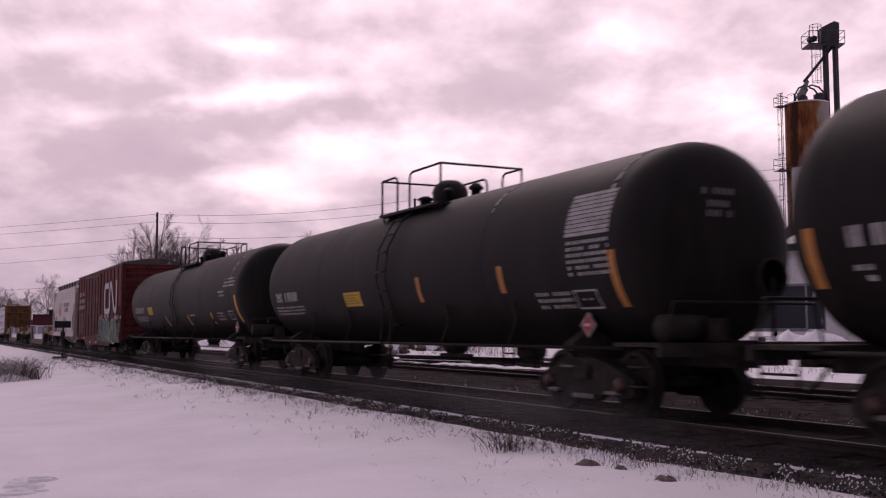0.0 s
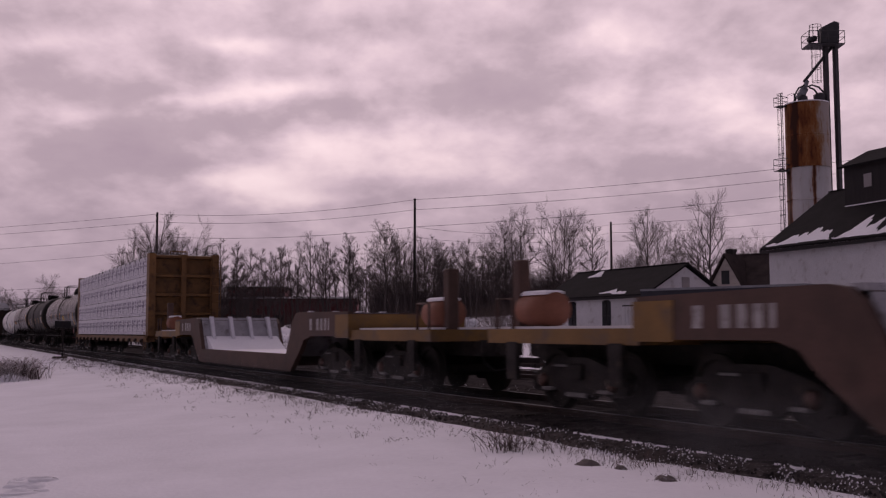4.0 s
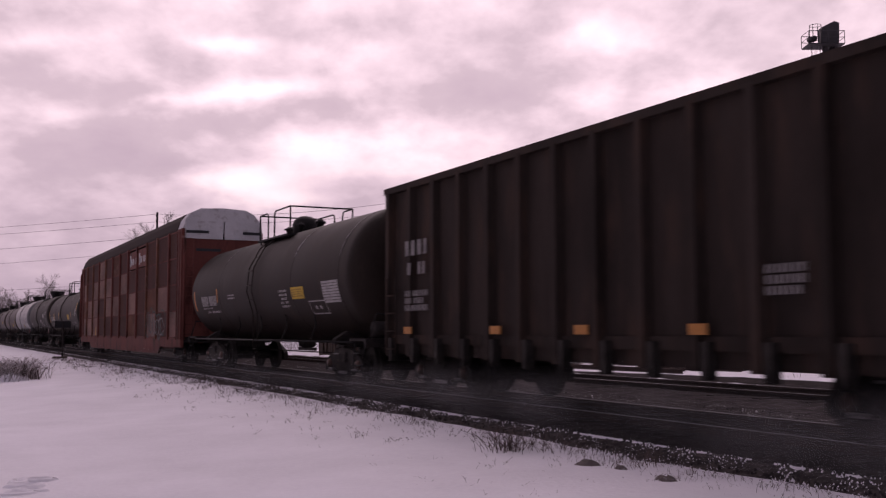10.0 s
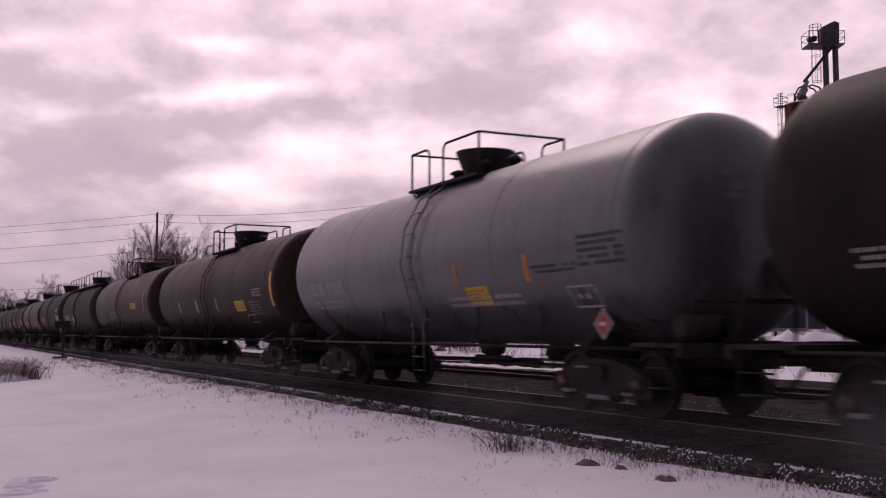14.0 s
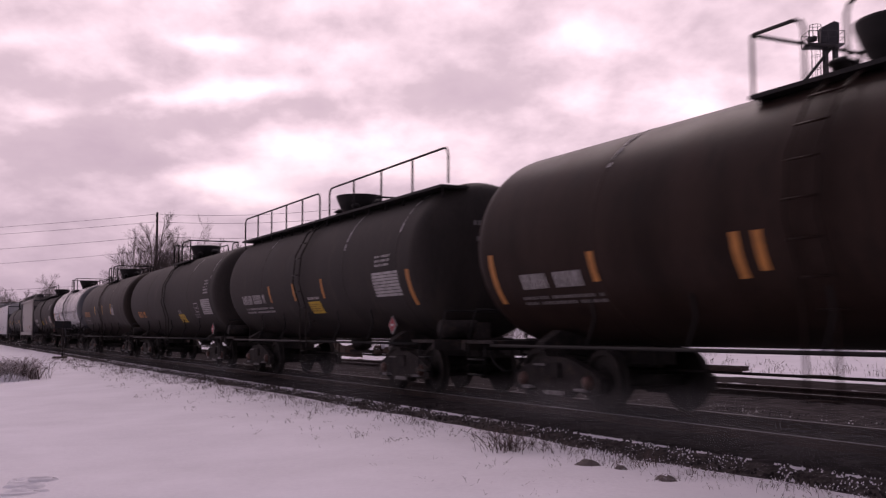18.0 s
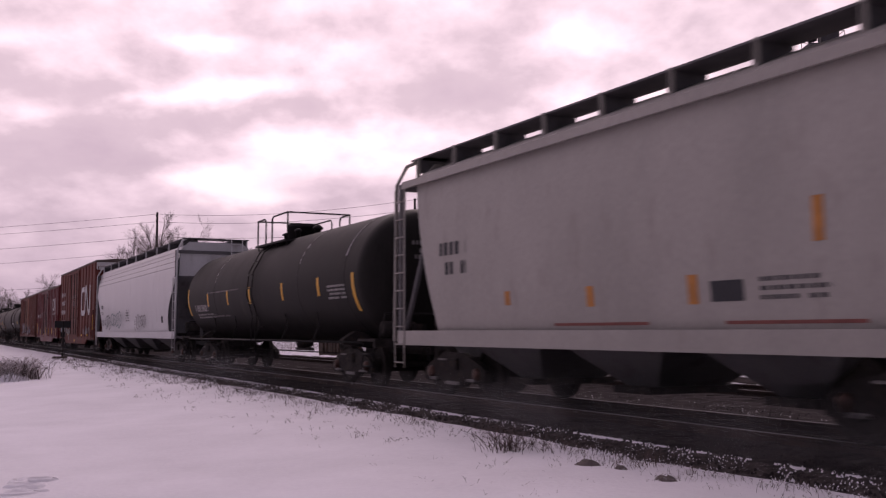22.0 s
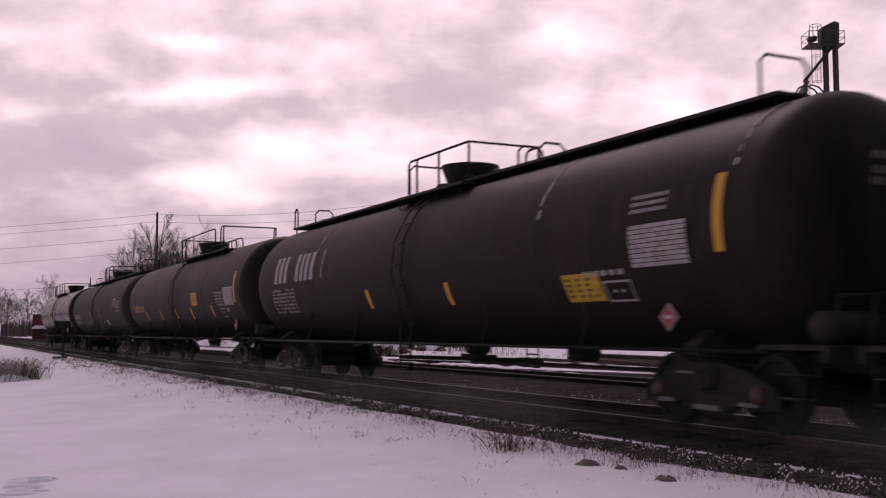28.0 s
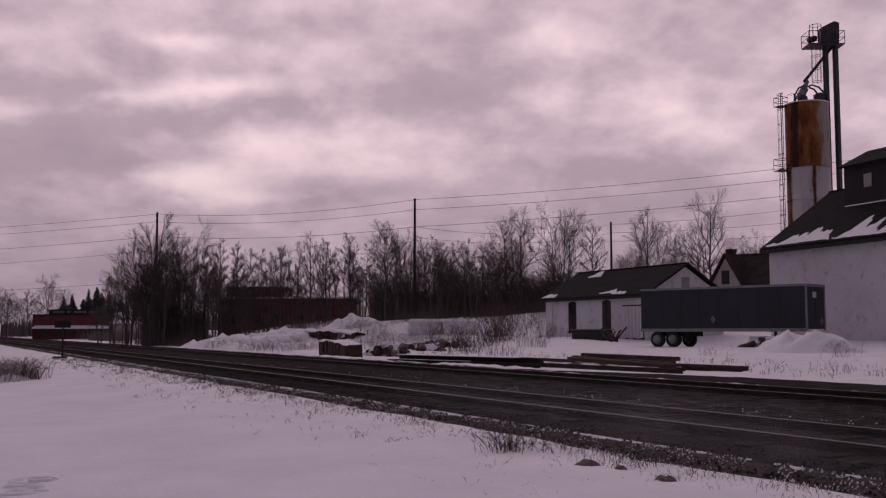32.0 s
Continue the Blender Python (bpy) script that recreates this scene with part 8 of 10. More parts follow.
def build_barn():
    x0, y0, z0 = -54.3, 44.0, 0.9
    t = gable_building("grain_barn", "tall white feed mill with a dark snow-patched roof", "barn", (x0, y0 + 6.0, z0), -0.10, 30.0, 12.0, 6.3, 4.1, M_WHITEWALL, M_SHINGLE, 0.45)
    slope = lambda x, y: 6.3 + 4.1 * (1 - abs(y) / 6.0) + 0.15
    rnd = random.Random(6)
    snow_patch(t, rnd, 0.0, 3.4, -6.3, 1.0, slope)
    snow_patch(t, rnd, 2.2, 6.4, -6.25, 1.9, slope)
    snow_patch(t, rnd, 6.6, 13.0, -6.3, 2.2, slope)
    snow_patch(t, rnd, 11.0, 24.0, -6.2, 2.8, slope)
    part("fascia", Mesh().box(-0.4, 30.4, -6.52, -6.44, 5.75, 5.98), M_DARKWOOD, t)
    # the dark upper house on the ridge
    u = part("monitor", Mesh().box(3.7, 24.0, -2.4, 2.4, 8.0, 11.6), M_DARKWOOD, t, "dark boarded upper storey")
    part("monitor_roof", Mesh().prism([(-2.8, 11.5), (0, 12.8), (2.8, 11.5), (2.8, 11.65), (0, 13.0), (-2.8, 11.65)], 3.5, 24.4, "x"), M_SHINGLE, u)
    part("window", Mesh().box(5.6, 6.3, -2.46, -2.40, 10.0, 10.9), M_SLATE, u, "small pale window")
    part("monitor_trim", Mesh().box(3.8, 24.1, -2.5, -2.4, 8.75, 8.92), M_SNOW, u, "snow on the ledge")
    return t


build_barn()


def build_house():
    x, y = plan(0.277, 102)
    t = gable_building("gabled_house", "old gabled house with a dark roof and two chimneys", "house", (x, y, 0.6), 0.35, 9.5, 6.5, 5.0, 2.9, M_SLATE, M_BROWNROOF, 0.35)
    for cx in (0.6, 8.6):
        part("chimney", Mesh().box(cx - 0.35, cx + 0.35, -0.35, 0.35, 7.0, 8.6).box(cx - 0.42, cx + 0.42, -0.42, 0.42, 8.4, 8.65), M_DARKWOOD, t)
    g = part("front_gable", Mesh().prism([(0.6, -0.4), (3.6, -0.4), (3.6, 5.0), (2.1, 7.5), (0.6, 5.0)], -4.1, -3.2), M_CREAM, t)
    for s in (-1, 1):
        part("gable_roof", Mesh().prism([(2.1, 7.75), (2.1 + s * 1.9, 4.5), (2.1 + s * 1.9, 4.7), (2.1, 7.98)], -4.4, -1.0), M_BROWNROOF, g)
    for x2, z in ((1.5, 2.6), (2.7, 2.6), (2.1, 5.0), (5.2, 2.6), (7.2, 2.6)):
        part("window", Mesh().box(x2 - 0.4, x2 + 0.4, -4.16 if x2 < 4 else -3.31, -4.1 if x2 < 4 else -3.25, z, z + 1.3), M_GLASS, t)


build_house()


def build_silo():
    x, y, z = -62.3, 55.9, 1.2
    r = 1.76
    t = thing("grain_silo", "tall steel grain silo, rust-orange above and white below", "silo", at=(x, y, z))
    part("lower_shell", Mesh().lathe([(-1, r), (13.55, r)], 40, "z"), M_SILOW, t, "peeling white lower shell")
    part("upper_shell", Mesh().lathe([(13.55, r), (13.6, r + 0.01), (18.9, r + 0.01), (18.95, r)], 40, "z"), M_SILOR, t, "rusted orange upper shell")
    for zz in (2.7, 5.4, 8.1, 10.8, 13.55, 16.2, 18.9):
        part("hoop", Mesh().lathe([(zz - 0.05, r), (zz - 0.05, r + 0.05), (zz + 0.05, r + 0.05), (zz + 0.05, r)], 40, "z"), M_SILOW if zz < 13 else M_SILOR, t)
    part("roof_cone", Mesh().lathe([(18.9, r + 0.06), (19.0, r + 0.04), (19.12, 0.9), (19.2, 0.3)], 40, "z"), M_SNOW, t, "snow-dusted roof")
    across = lambda u, zz, f=0.0: (RIGHT.x * u + FORE.x * f, RIGHT.y * u + FORE.y * f, zz)
    for f, path in ((-0.5, ((-1.2, 19.0), (-1.12, 19.7), (-0.8, 20.25), (-0.3, 20.5))), (0.2, ((0.1, 20.5), (0.6, 20.68), (1.15, 20.5), (1.6, 20.0), (1.78, 19.4))), (-0.3, ((0.15, 20.35), (0.55, 20.2), (0.85, 19.8), (0.95, 19.1))), (0.5, ((-0.9, 19.0), (-0.7, 19.6), (-0.3, 19.9)))):
        part("roof_pipe", Mesh().tube([across(u, zz, f) for u, zz in path], 0.075, 6), M_GALV, t)
    part("roof_hopper", Mesh().tube([across(-0.60, 19.45), across(-0.35, 19.9), across(-0.12, 20.35)], 0.34, 12), M_ALU, t, "dull grey inlet hopper")
    part("inlet_neck", Mesh().tube([across(-0.16, 20.25), across(0.02, 20.75), across(0.12, 21.0)], 0.19, 10), M_ALU, t)
    part("valve_box", Mesh().lathe([(19.05, 0.42), (19.55, 0.40), (19.7, 0.2)], 8, "z", across(-0.42, 0.0, -0.3)), M_GALV, t)
    part("motor_box", Mesh().lathe([(19.05, 0.46), (19.75, 0.5), (19.95, 0.22)], 9, "z", across(1.1, 0.0)), M_GALV, t)
    for u in (-1.35, -1.0):
        part("roof_rail", Mesh().tube([across(u, 19.0, -0.9), across(u, 19.75, -0.9), across(u - 0.5, 19.6, -0.6)], 0.03, 4), M_GALV, t)
    # caged ladder on the side away from the leg
    lx, ly = -RIGHT.x * (r + 0.35), -RIGHT.y * (r + 0.35)
    m = Mesh()
    for s in (-0.22, 0.22):
        m.tube([(lx + FORE.x * s, ly + FORE.y * s, 0.5), (lx + FORE.x * s, ly + FORE.y * s, 20.0)], 0.035, 4)
    for i in range(44):
        m.tube([(lx - FORE.x * 0.22, ly - FORE.y * 0.22, 0.8 + 0.44 * i), (lx + FORE.x * 0.22, ly + FORE.y * 0.22, 0.8 + 0.44 * i)], 0.02, 3)
    part("ladder", m, M_GALV, t)
    for i in range(14):
        zz = 3.2 + 1.28 * i
        part("cage_hoop", Mesh().tube([(lx - RIGHT.x * 0.35 * math.sin(a) * 2 * 0.5 + FORE.x * 0.38 * math.cos(a), ly - RIGHT.y * 0.35 * math.sin(a) + FORE.y * 0.38 * math.cos(a), zz) for a in (0, 0.6, 1.2, 1.57, 1.9, 2.5, 3.14)], 0.025, 4), M_GALV, t)
    for a in (0.4, 1.57, 2.7):
        px, py = lx - RIGHT.x * 0.35 * math.sin(a) + FORE.x * 0.38 * math.cos(a), ly - RIGHT.y * 0.35 * math.sin(a) + FORE.y * 0.38 * math.cos(a)
        part("cage_bar", Mesh().tube([(px, py, 3.2), (px, py, 19.9)], 0.02, 4), M_GALV, t)
    for zz, w, top in ((13.3, 0.5, 1.0), (18.75, 0.40, 0.8)):
        c = (lx - RIGHT.x * 0.05, ly - RIGHT.y * 0.05)
        m = Mesh().box(c[0] - w, c[0] + w, c[1] - w, c[1] + w, zz, zz + 0.06)
        for hh in (top * 0.5, top):
            m.tube([(c[0] - w, c[1] - w, zz + hh), (c[0] + w, c[1] - w, zz + hh), (c[0] + w, c[1] + w, zz + hh), (c[0] - w, c[1] + w, zz + hh)], 0.025, 4, closed=True)
        for p in (-w, w):
            for q in (-w, w):
                m.tube([(c[0] + p, c[1] + q, zz), (c[0] + p, c[1] + q, zz + top)], 0.025, 4)
        part("landing", m, M_GALV, t)
    # the bucket elevator
    e = thing("bucket_elevator", "dark twin-leg bucket elevator with a caged head platform", "elevator", at=(x + RIGHT.x * 1.85, y + RIGHT.y * 1.85, z))
    for s in (-0.12, 0.72):
        cx, cy = RIGHT.x * s, RIGHT.y * s
        part("leg", Mesh().box(cx - 0.17, cx + 0.17, cy - 0.17, cy + 0.17, -0.5, 24.5), M_GALV, e)
    h = Mesh().prism([(-0.55, 24.2), (0.95, 24.2), (1.0, 25.9), (0.6, 26.05), (-0.5, 25.5)], -0.35, 0.35)
    hd = part("head", h, M_GALV, e)
    hd.rotation_euler.z = math.atan2(RIGHT.y, RIGHT.x)
    m = Mesh().box(-1.8, 1.2, -0.9, 0.9, 23.9, 24.0)
    for hh in (0.5, 1.05):
        m.tube([(-1.8, -0.9, 24 + hh), (1.2, -0.9, 24 + hh), (1.2, 0.9, 24 + hh), (-1.8, 0.9, 24 + hh)], 0.03, 4, closed=True)
    for p in (-1.8, -1.0, -0.2, 0.6, 1.2):
        for q in (-0.9, 0.9):
            m.tube([(p, q, 24), (p, q, 25.05)], 0.03, 4)
    for a in range(8):
        m.tube([(-1.1 + 0.5 * math.cos(a * 0.785), -0.5 + 0.5 * math.sin(a * 0.785), 24.0), (-1.1 + 0.5 * math.cos(a * 0.785), -0.5 + 0.5 * math.sin(a * 0.785), 25.6)], 0.02, 3)
    m.tube([(-1.1 + 0.5 * math.cos(a * 0.785), -0.5 + 0.5 * math.sin(a * 0.785), 25.6) for a in range(8)], 0.025, 4, closed=True)
    pf = part("head_platform", m, M_GALV, e)
    pf.rotation_euler.z = math.atan2(RIGHT.y, RIGHT.x)
    for a in range(6):
        px, py = -1.1 + 0.4 * math.cos(a * 1.047), -0.5 + 0.4 * math.sin(a * 1.047)
        c = part("cage_bar", Mesh().tube([(px, py, 20.7), (px, py, 24.0)], 0.02, 3), M_GALV, e)
        c.rotation_euler.z = math.atan2(RIGHT.y, RIGHT.x)
    for zz in (20.8, 21.9, 23.0):
        c = part("cage_hoop", Mesh().tube([(-1.1 + 0.4 * math.cos(a * 0.785), -0.5 + 0.4 * math.sin(a * 0.785), zz) for a in range(8)], 0.022, 4, closed=True), M_GALV, e)
        c.rotation_euler.z = math.atan2(RIGHT.y, RIGHT.x)
    sp = part("spout", Mesh().tube([(0.45, 0, 23.9), (-1.6, 0, 21.4), (-2.0, 0, 20.9)], 0.13, 8), M_GALV, e)
    sp.rotation_euler.z = math.atan2(RIGHT.y, RIGHT.x)
    part("motor", Mesh().lathe([(-0.35, 0.25), (0.35, 0.25)], 10, "x", (-0.9, -0.7, 24.7)), M_GALV, e)


build_silo()


def build_trailer():
    a, b = Vector((-54.9, 32.6)), Vector((-44.2, 36.3))
    d = (b - a)
    L = d.length
    t = thing("semi_trailer", "parked dark blue box trailer with rusty trim", "trailer", at=(a.x, a.y, 0.13))
    t.rotation_euler.z = math.atan2(d.y, d.x)
    part("box_body", Mesh().box(0.0, L, 0, 2.5, 1.15, 3.75), M_TRAILER, t)
    part("bottom_rail", Mesh().box(-0.03, L + 0.02, -0.04, 0.05, 1.0, 1.2), M_ALU, t)
    part("top_rail", Mesh().box(-0.03, L + 0.02, -0.03, 0.05, 3.68, 3.80), M_ALU, t)
    part("roof", Mesh().box(0, L, 0.02, 2.48, 3.75, 3.82), M_ALU, t)
    part("rear_door", Mesh().box(L, L + 0.06, 0.10, 1.22, 1.2, 3.65), M_TRAILER, t)
    part("rear_door", Mesh().box(L, L + 0.06, 1.28, 2.40, 1.2, 3.65), M_TRAILER, t)
    part("door_frame", Mesh().box(L, L + 0.09, -0.02, 0.12, 1.05, 3.8).box(L, L + 0.09, 2.38, 2.52, 1.05, 3.8).box(L, L + 0.09, 0, 2.5, 3.65, 3.8), M_ALU, t)
    part("notice", Mesh().box(L + 0.06, L + 0.075, 0.85, 1.35, 3.0, 3.35), M_WHITE, t, "white notice on the door")
    part("placard", Mesh().prism([(1.75, 1.6), (2.0, 1.35), (2.25, 1.6), (2.0, 1.85)], L + 0.065, L + 0.08, "x"), M_DIM, t)
    part("placard", Mesh().prism([(L * 0.47 - 0.2, 1.75), (L * 0.47, 1.5), (L * 0.47 + 0.2, 1.75), (L * 0.47, 2.0)], -0.05, -0.04), M_DIM, t)
    for i in range(9):
        x = 0.3 + (L - 0.6) * i / 8
        part("side_seam", Mesh().box(x - 0.02, x + 0.02, -0.012, 0.0, 1.2, 3.68), M_TRAILER, t)
    part("bogie", Mesh().box(0.9, 3.4, 0.5, 2.0, 0.7, 1.05), M_STEEL, t)
    for x in (1.2, 2.35):
        for y in (0.12, 2.1):
            w = part("wheel", Mesh().lathe([(-0.13, 0.3), (-0.15, 0.46), (-0.1, 0.51), (0.1, 0.51), (0.15, 0.46), (0.13, 0.3)], 20, "y", (x, y, 0.51)), M_RUBBER, t)
            part("rim", Mesh().lathe([(-0.14, 0.3), (-0.06, 0.28), (-0.06, 0.1), (0.1, 0.08)], 16, "y", (x, y, 0.51)), M_ALU, w)
    part("mud_flap", Mesh().box(3.3, 3.34, 0.05, 0.7, 0.25, 1.0), M_RUBBER, t)
    for y in (0.5, 2.0):
        part("landing_leg", Mesh().box(L - 2.2, L - 2.08, y - 0.06, y + 0.06, 0.05, 1.1).box(L - 2.3, L - 1.98, y - 0.16, y + 0.16, 0.0, 0.05), M_STEEL, t)


build_trailer()


def build_red_buildings():
    # long red works behind the trees
    x, y = plan(-0.216, 123)
    t = thing("red_works", "long dark red low works building behind bare trees", "building", at=(x, y, 0.9))
    t.rotation_euler.z = math.atan2(RIGHT.y, RIGHT.x) + 0.05
    part("wall", Mesh().box(0, 16.2, 0, 12, -1, 4.25), M_REDWALL, t)
    part("roof", Mesh().box(-0.3, 16.4, -0.4, 12.3, 4.25, 4.45), M_SNOW, t, "snow on the flat roof edge")
    part("upper_wall", Mesh().box(0.3, 7.2, 2.0, 11, 4.45, 5.6), M_REDWALL, t)
    part("upper_roof", Mesh().box(0.0, 7.5, 1.8, 11.2, 5.6, 5.75), M_SHINGLE, t)
    for i in range(6):
        part("window", Mesh().box(1.2 + 2.5 * i, 2.3 + 2.5 * i, -0.05, 0.02, 1.2, 2.3), M_GLASS, t)
    # shop with a name board by the line
    x, y = plan(-0.400, 196)
    s = thing("red_shop", "red single-storey shop with a black name board and snowy awning", "building", at=(x, y, 0.6))
    s.rotation_euler.z = math.atan2(RIGHT.y, RIGHT.x)
    part("wall", Mesh().box(0, 15.5, 0, 10, -1, 3.8), M_REDWALL, s)
    part("roof", Mesh().box(-0.2, 15.7, -0.2, 10.2, 3.8, 3.95), M_SHINGLE, s)
    part("awning", Mesh().prism([(0, 1.6), (-1.6, 1.2), (-1.6, 1.32), (0, 1.85)], 0.5, 15.0, "x"), M_SNOW, s, "snow-covered awning")
    b = part("name_board", Mesh().box(3.2, 13.0, -0.35, -0.15, 3.9, 4.9), M_SIGN, s, "black name board")
    m = Mesh()
    bars(flat_put(m, -0.36), random.Random(4), 3.7, 7.4, 4.2, 4.6, 1, 0.0, 1.1)
    bars(flat_put(m, -0.36), random.Random(5), 8.1, 12.4, 4.2, 4.6, 1, 0.0, 1.1)
    part("lettering", m, M_DIM, b, "pale lettering bars")
    for i in range(5):
        part("window", Mesh().box(1.4 + 2.9 * i, 2.9 + 2.9 * i, -0.05, 0.02, -0.2, 1.1), M_GLASS, s)
    x, y = plan(-0.322, 190)
    g = thing("grey_outbuilding", "small grey outbuilding with a snowy roof", "building", at=(x, y, 0.5))
    g.rotation_euler.z = math.atan2(RIGHT.y, RIGHT.x)
    part("wall", Mesh().box(0, 3.6, 0, 5, -1, 2.3), M_SLATE, g)
    part("roof", Mesh().prism([(-0.3, 2.2), (2.5, 4.2), (5.3, 2.2), (5.3, 2.4), (2.5, 4.4), (-0.3, 2.4)], -0.3, 3.9, "x"), M_SNOW, g)


build_red_buildings()


# -- poles and wires
M_POLE = mat("weathered_utility_pole", (0.035, 0.028, 0.027), 0.9, var=0.3, scale=2, stretch=(3, 3, 0.3), bump=0.3)


def pole(b, d, top, arm=True):
    x, y, z = stand(b, d, 0.4)
    t = thing("utility_pole", "dark wooden utility pole carrying wires", "pole", group="utility poles", at=(x, y, 0))
    part("pole", Mesh().tube([(0, 0, z), (0, 0, top)], 0.17, 8, r2=0.12), M_POLE, t)
    if arm:
        for zz in (top - 0.55, top - 1.15):
            part("insulator", Mesh().lathe([(zz, 0.06), (zz + 0.08, 0.12), (zz + 0.25, 0.10), (zz + 0.35, 0.04)], 8, "z", (0.22, -0.1, 0)), M_POLE, t)
        part("bracket", Mesh().tube([(0, 0, top - 1.0), (0.5, -0.2, top - 0.6)], 0.04, 5), M_POLE, t)
    return Vector((x, y, 0))


PA = pole(-0.2805, 118, 15.0)
PB = pole(-0.0275, 100, 14.2)
PC = pole(0.1650, 122, 14.2, arm=False)


def wire(a, b, sag, r=0.017):
    pts = []
    for i in range(17):
        t = i / 16
        p = Vector(a).lerp(Vector(b), t)
        p.z -= sag * 4 * t * (1 - t)
        pts.append(p)
    return Mesh().tube(pts, r, 4)


def build_wires():
    t = thing("overhead_wires", "sagging overhead power lines between poles", "wires", group="")
    far = Vector((*plan(-0.72, 150), 0))
    rt = Vector((*plan(0.60, 84), 0))
    for za, zb, zl, zr, sag in ((14.8, 14.1, 16.0, 17.5, 0.7), (13.9, 13.1, 15.0, 16.4, 0.65), (12.2, 11.4, 12.6, 15.0, 0.6)):
        part("wire", wire(PA + Vector((0, 0, za)), PB + Vector((0, 0, zb)), sag), M_BLACK, t)
        part("wire", wire(far + Vector((0, 0, zl - 1.0)), PA + Vector((0, 0, za)), sag), M_BLACK, t)
        part("wire", wire(PB + Vector((0, 0, zb)), rt + Vector((0, 0, zr)), sag), M_BLACK, t)
    for zl, za in ((9.8, 10.6), (6.8, 7.1)):
        part("wire", wire(far + Vector((0, 0, zl)), PA + Vector((0, 0, za)), 0.8, 0.015), M_BLACK, t)
    for zc, zr in ((13.9, 16.2), (12.9, 14.6), (11.9, 13.0)):
        part("wire", wire(PB + Vector((0, 0, zc - 2.5)), PC + Vector((0, 0, zc)), 0.9, 0.015), M_BLACK, t)
        part("wire", wire(PC + Vector((0, 0, zc)), rt + Vector((0, 0, zr - 1.5)), 0.9, 0.015), M_BLACK, t)


build_wires()


# -- yard clutter
def snow_heap(name, label, x, y, rx, ry, h, seed, material=M_SNOW, category="snow heap"):
    rows = []
    for i in range(17):
        v = -1 + 2 * i / 16
        row = []
        for j in range(25):
            u = -1 + 2 * j / 24
            q = max(0.0, 1 - u * u - v * v)
            px, py = x + u * rx, y + v * ry
            row.append((px, py, ground_height(px, py) - 0.06 + h * q ** 0.7 * (1 + 0.25 * noise.noise((px * 5.3, py * 5.3, seed)) + 0.6 * noise.noise((px * 0.9, py * 0.9, seed)) + 0.3 * noise.noise((px * 2.7, py * 2.7, seed)))))
        rows.append(row)
    return thing(name, label, category, mesh=Mesh().sheet(rows), material=material)


snow_heap("snow_heap", "ploughed snow heap in front of the trailer", -38.0, 30.0, 3.3, 1.7, 0.95, 3)
snow_heap("snow_heap", "snow mound on the bank", *plan(-0.092, 97), 3.0, 3.0, 0.8, 21)
for _b, _d, _r, _h in ((-0.222, 90, 3.2, 0.75), (-0.200, 91, 3.6, 1.0), (-0.178, 90, 3.4, 1.0), (-0.158, 92, 3.2, 1.15), (-0.205, 86, 2.6, 0.5), (-0.165, 86, 2.4, 0.45)):
    snow_heap("snow_heap", "rough snow bank below the bare trees", *plan(_b, _d), _r, _r, _h, int(_d + 1000 * _b))
snow_heap("snow_heap", "low snow drift beside the yard", -27.0, 30.5, 3.4, 1.6, 0.5, 8)


def rubble(label, x, y, rx, ry, h, seed, n=34):
    rnd = random.Random(seed)
    t = thing("rubble_heap", label, "rubble", at=(x, y, ground_height(x, y) - 0.05))
    for i in range(n):
        a, q = rnd.uniform(0, 6.28), rnd.random() ** 0.6
        w, d, e = rnd.uniform(0.1, 0.36), rnd.uniform(0.1, 0.24), rnd.uniform(0.07, 0.2)
        o = part("broken_block", Mesh().bevel_box(-w, w, -d, d, -e, e, 0.05), M_SNOW if rnd.random() < 0.28 else rnd.choice((M_TIMBER, M_CONCRETE, M_TIMBER)), t)
        o.location = (q * rx * math.cos(a), q * ry * math.sin(a), h * (1 - q * q) * rnd.uniform(0.5, 1.0))
        o.rotation_euler = (rnd.uniform(-0.6, 0.6), rnd.uniform(-0.6, 0.6), rnd.uniform(0, 3.1))


rubble("dark rubble beside the snow heap", -29.6, 30.2, 1.3, 1.0, 0.8, 12)
rubble("broken timber and stone under patchy snow", -55.0, 14.4, 2.6, 0.9, 0.7, 15, 50)
rubble("low scatter of dark rubble in the snow", -61.5, 19.5, 3.4, 1.2, 0.5, 31, 46)
rubble("low scatter of dark rubble in the snow", -66.0, 23.5, 3.0, 1.3, 0.6, 33, 40)
rubble("heap of dark rubble dusted with snow", -43.4, 33.2, 2.6, 0.9, 0.6, 5, 40)


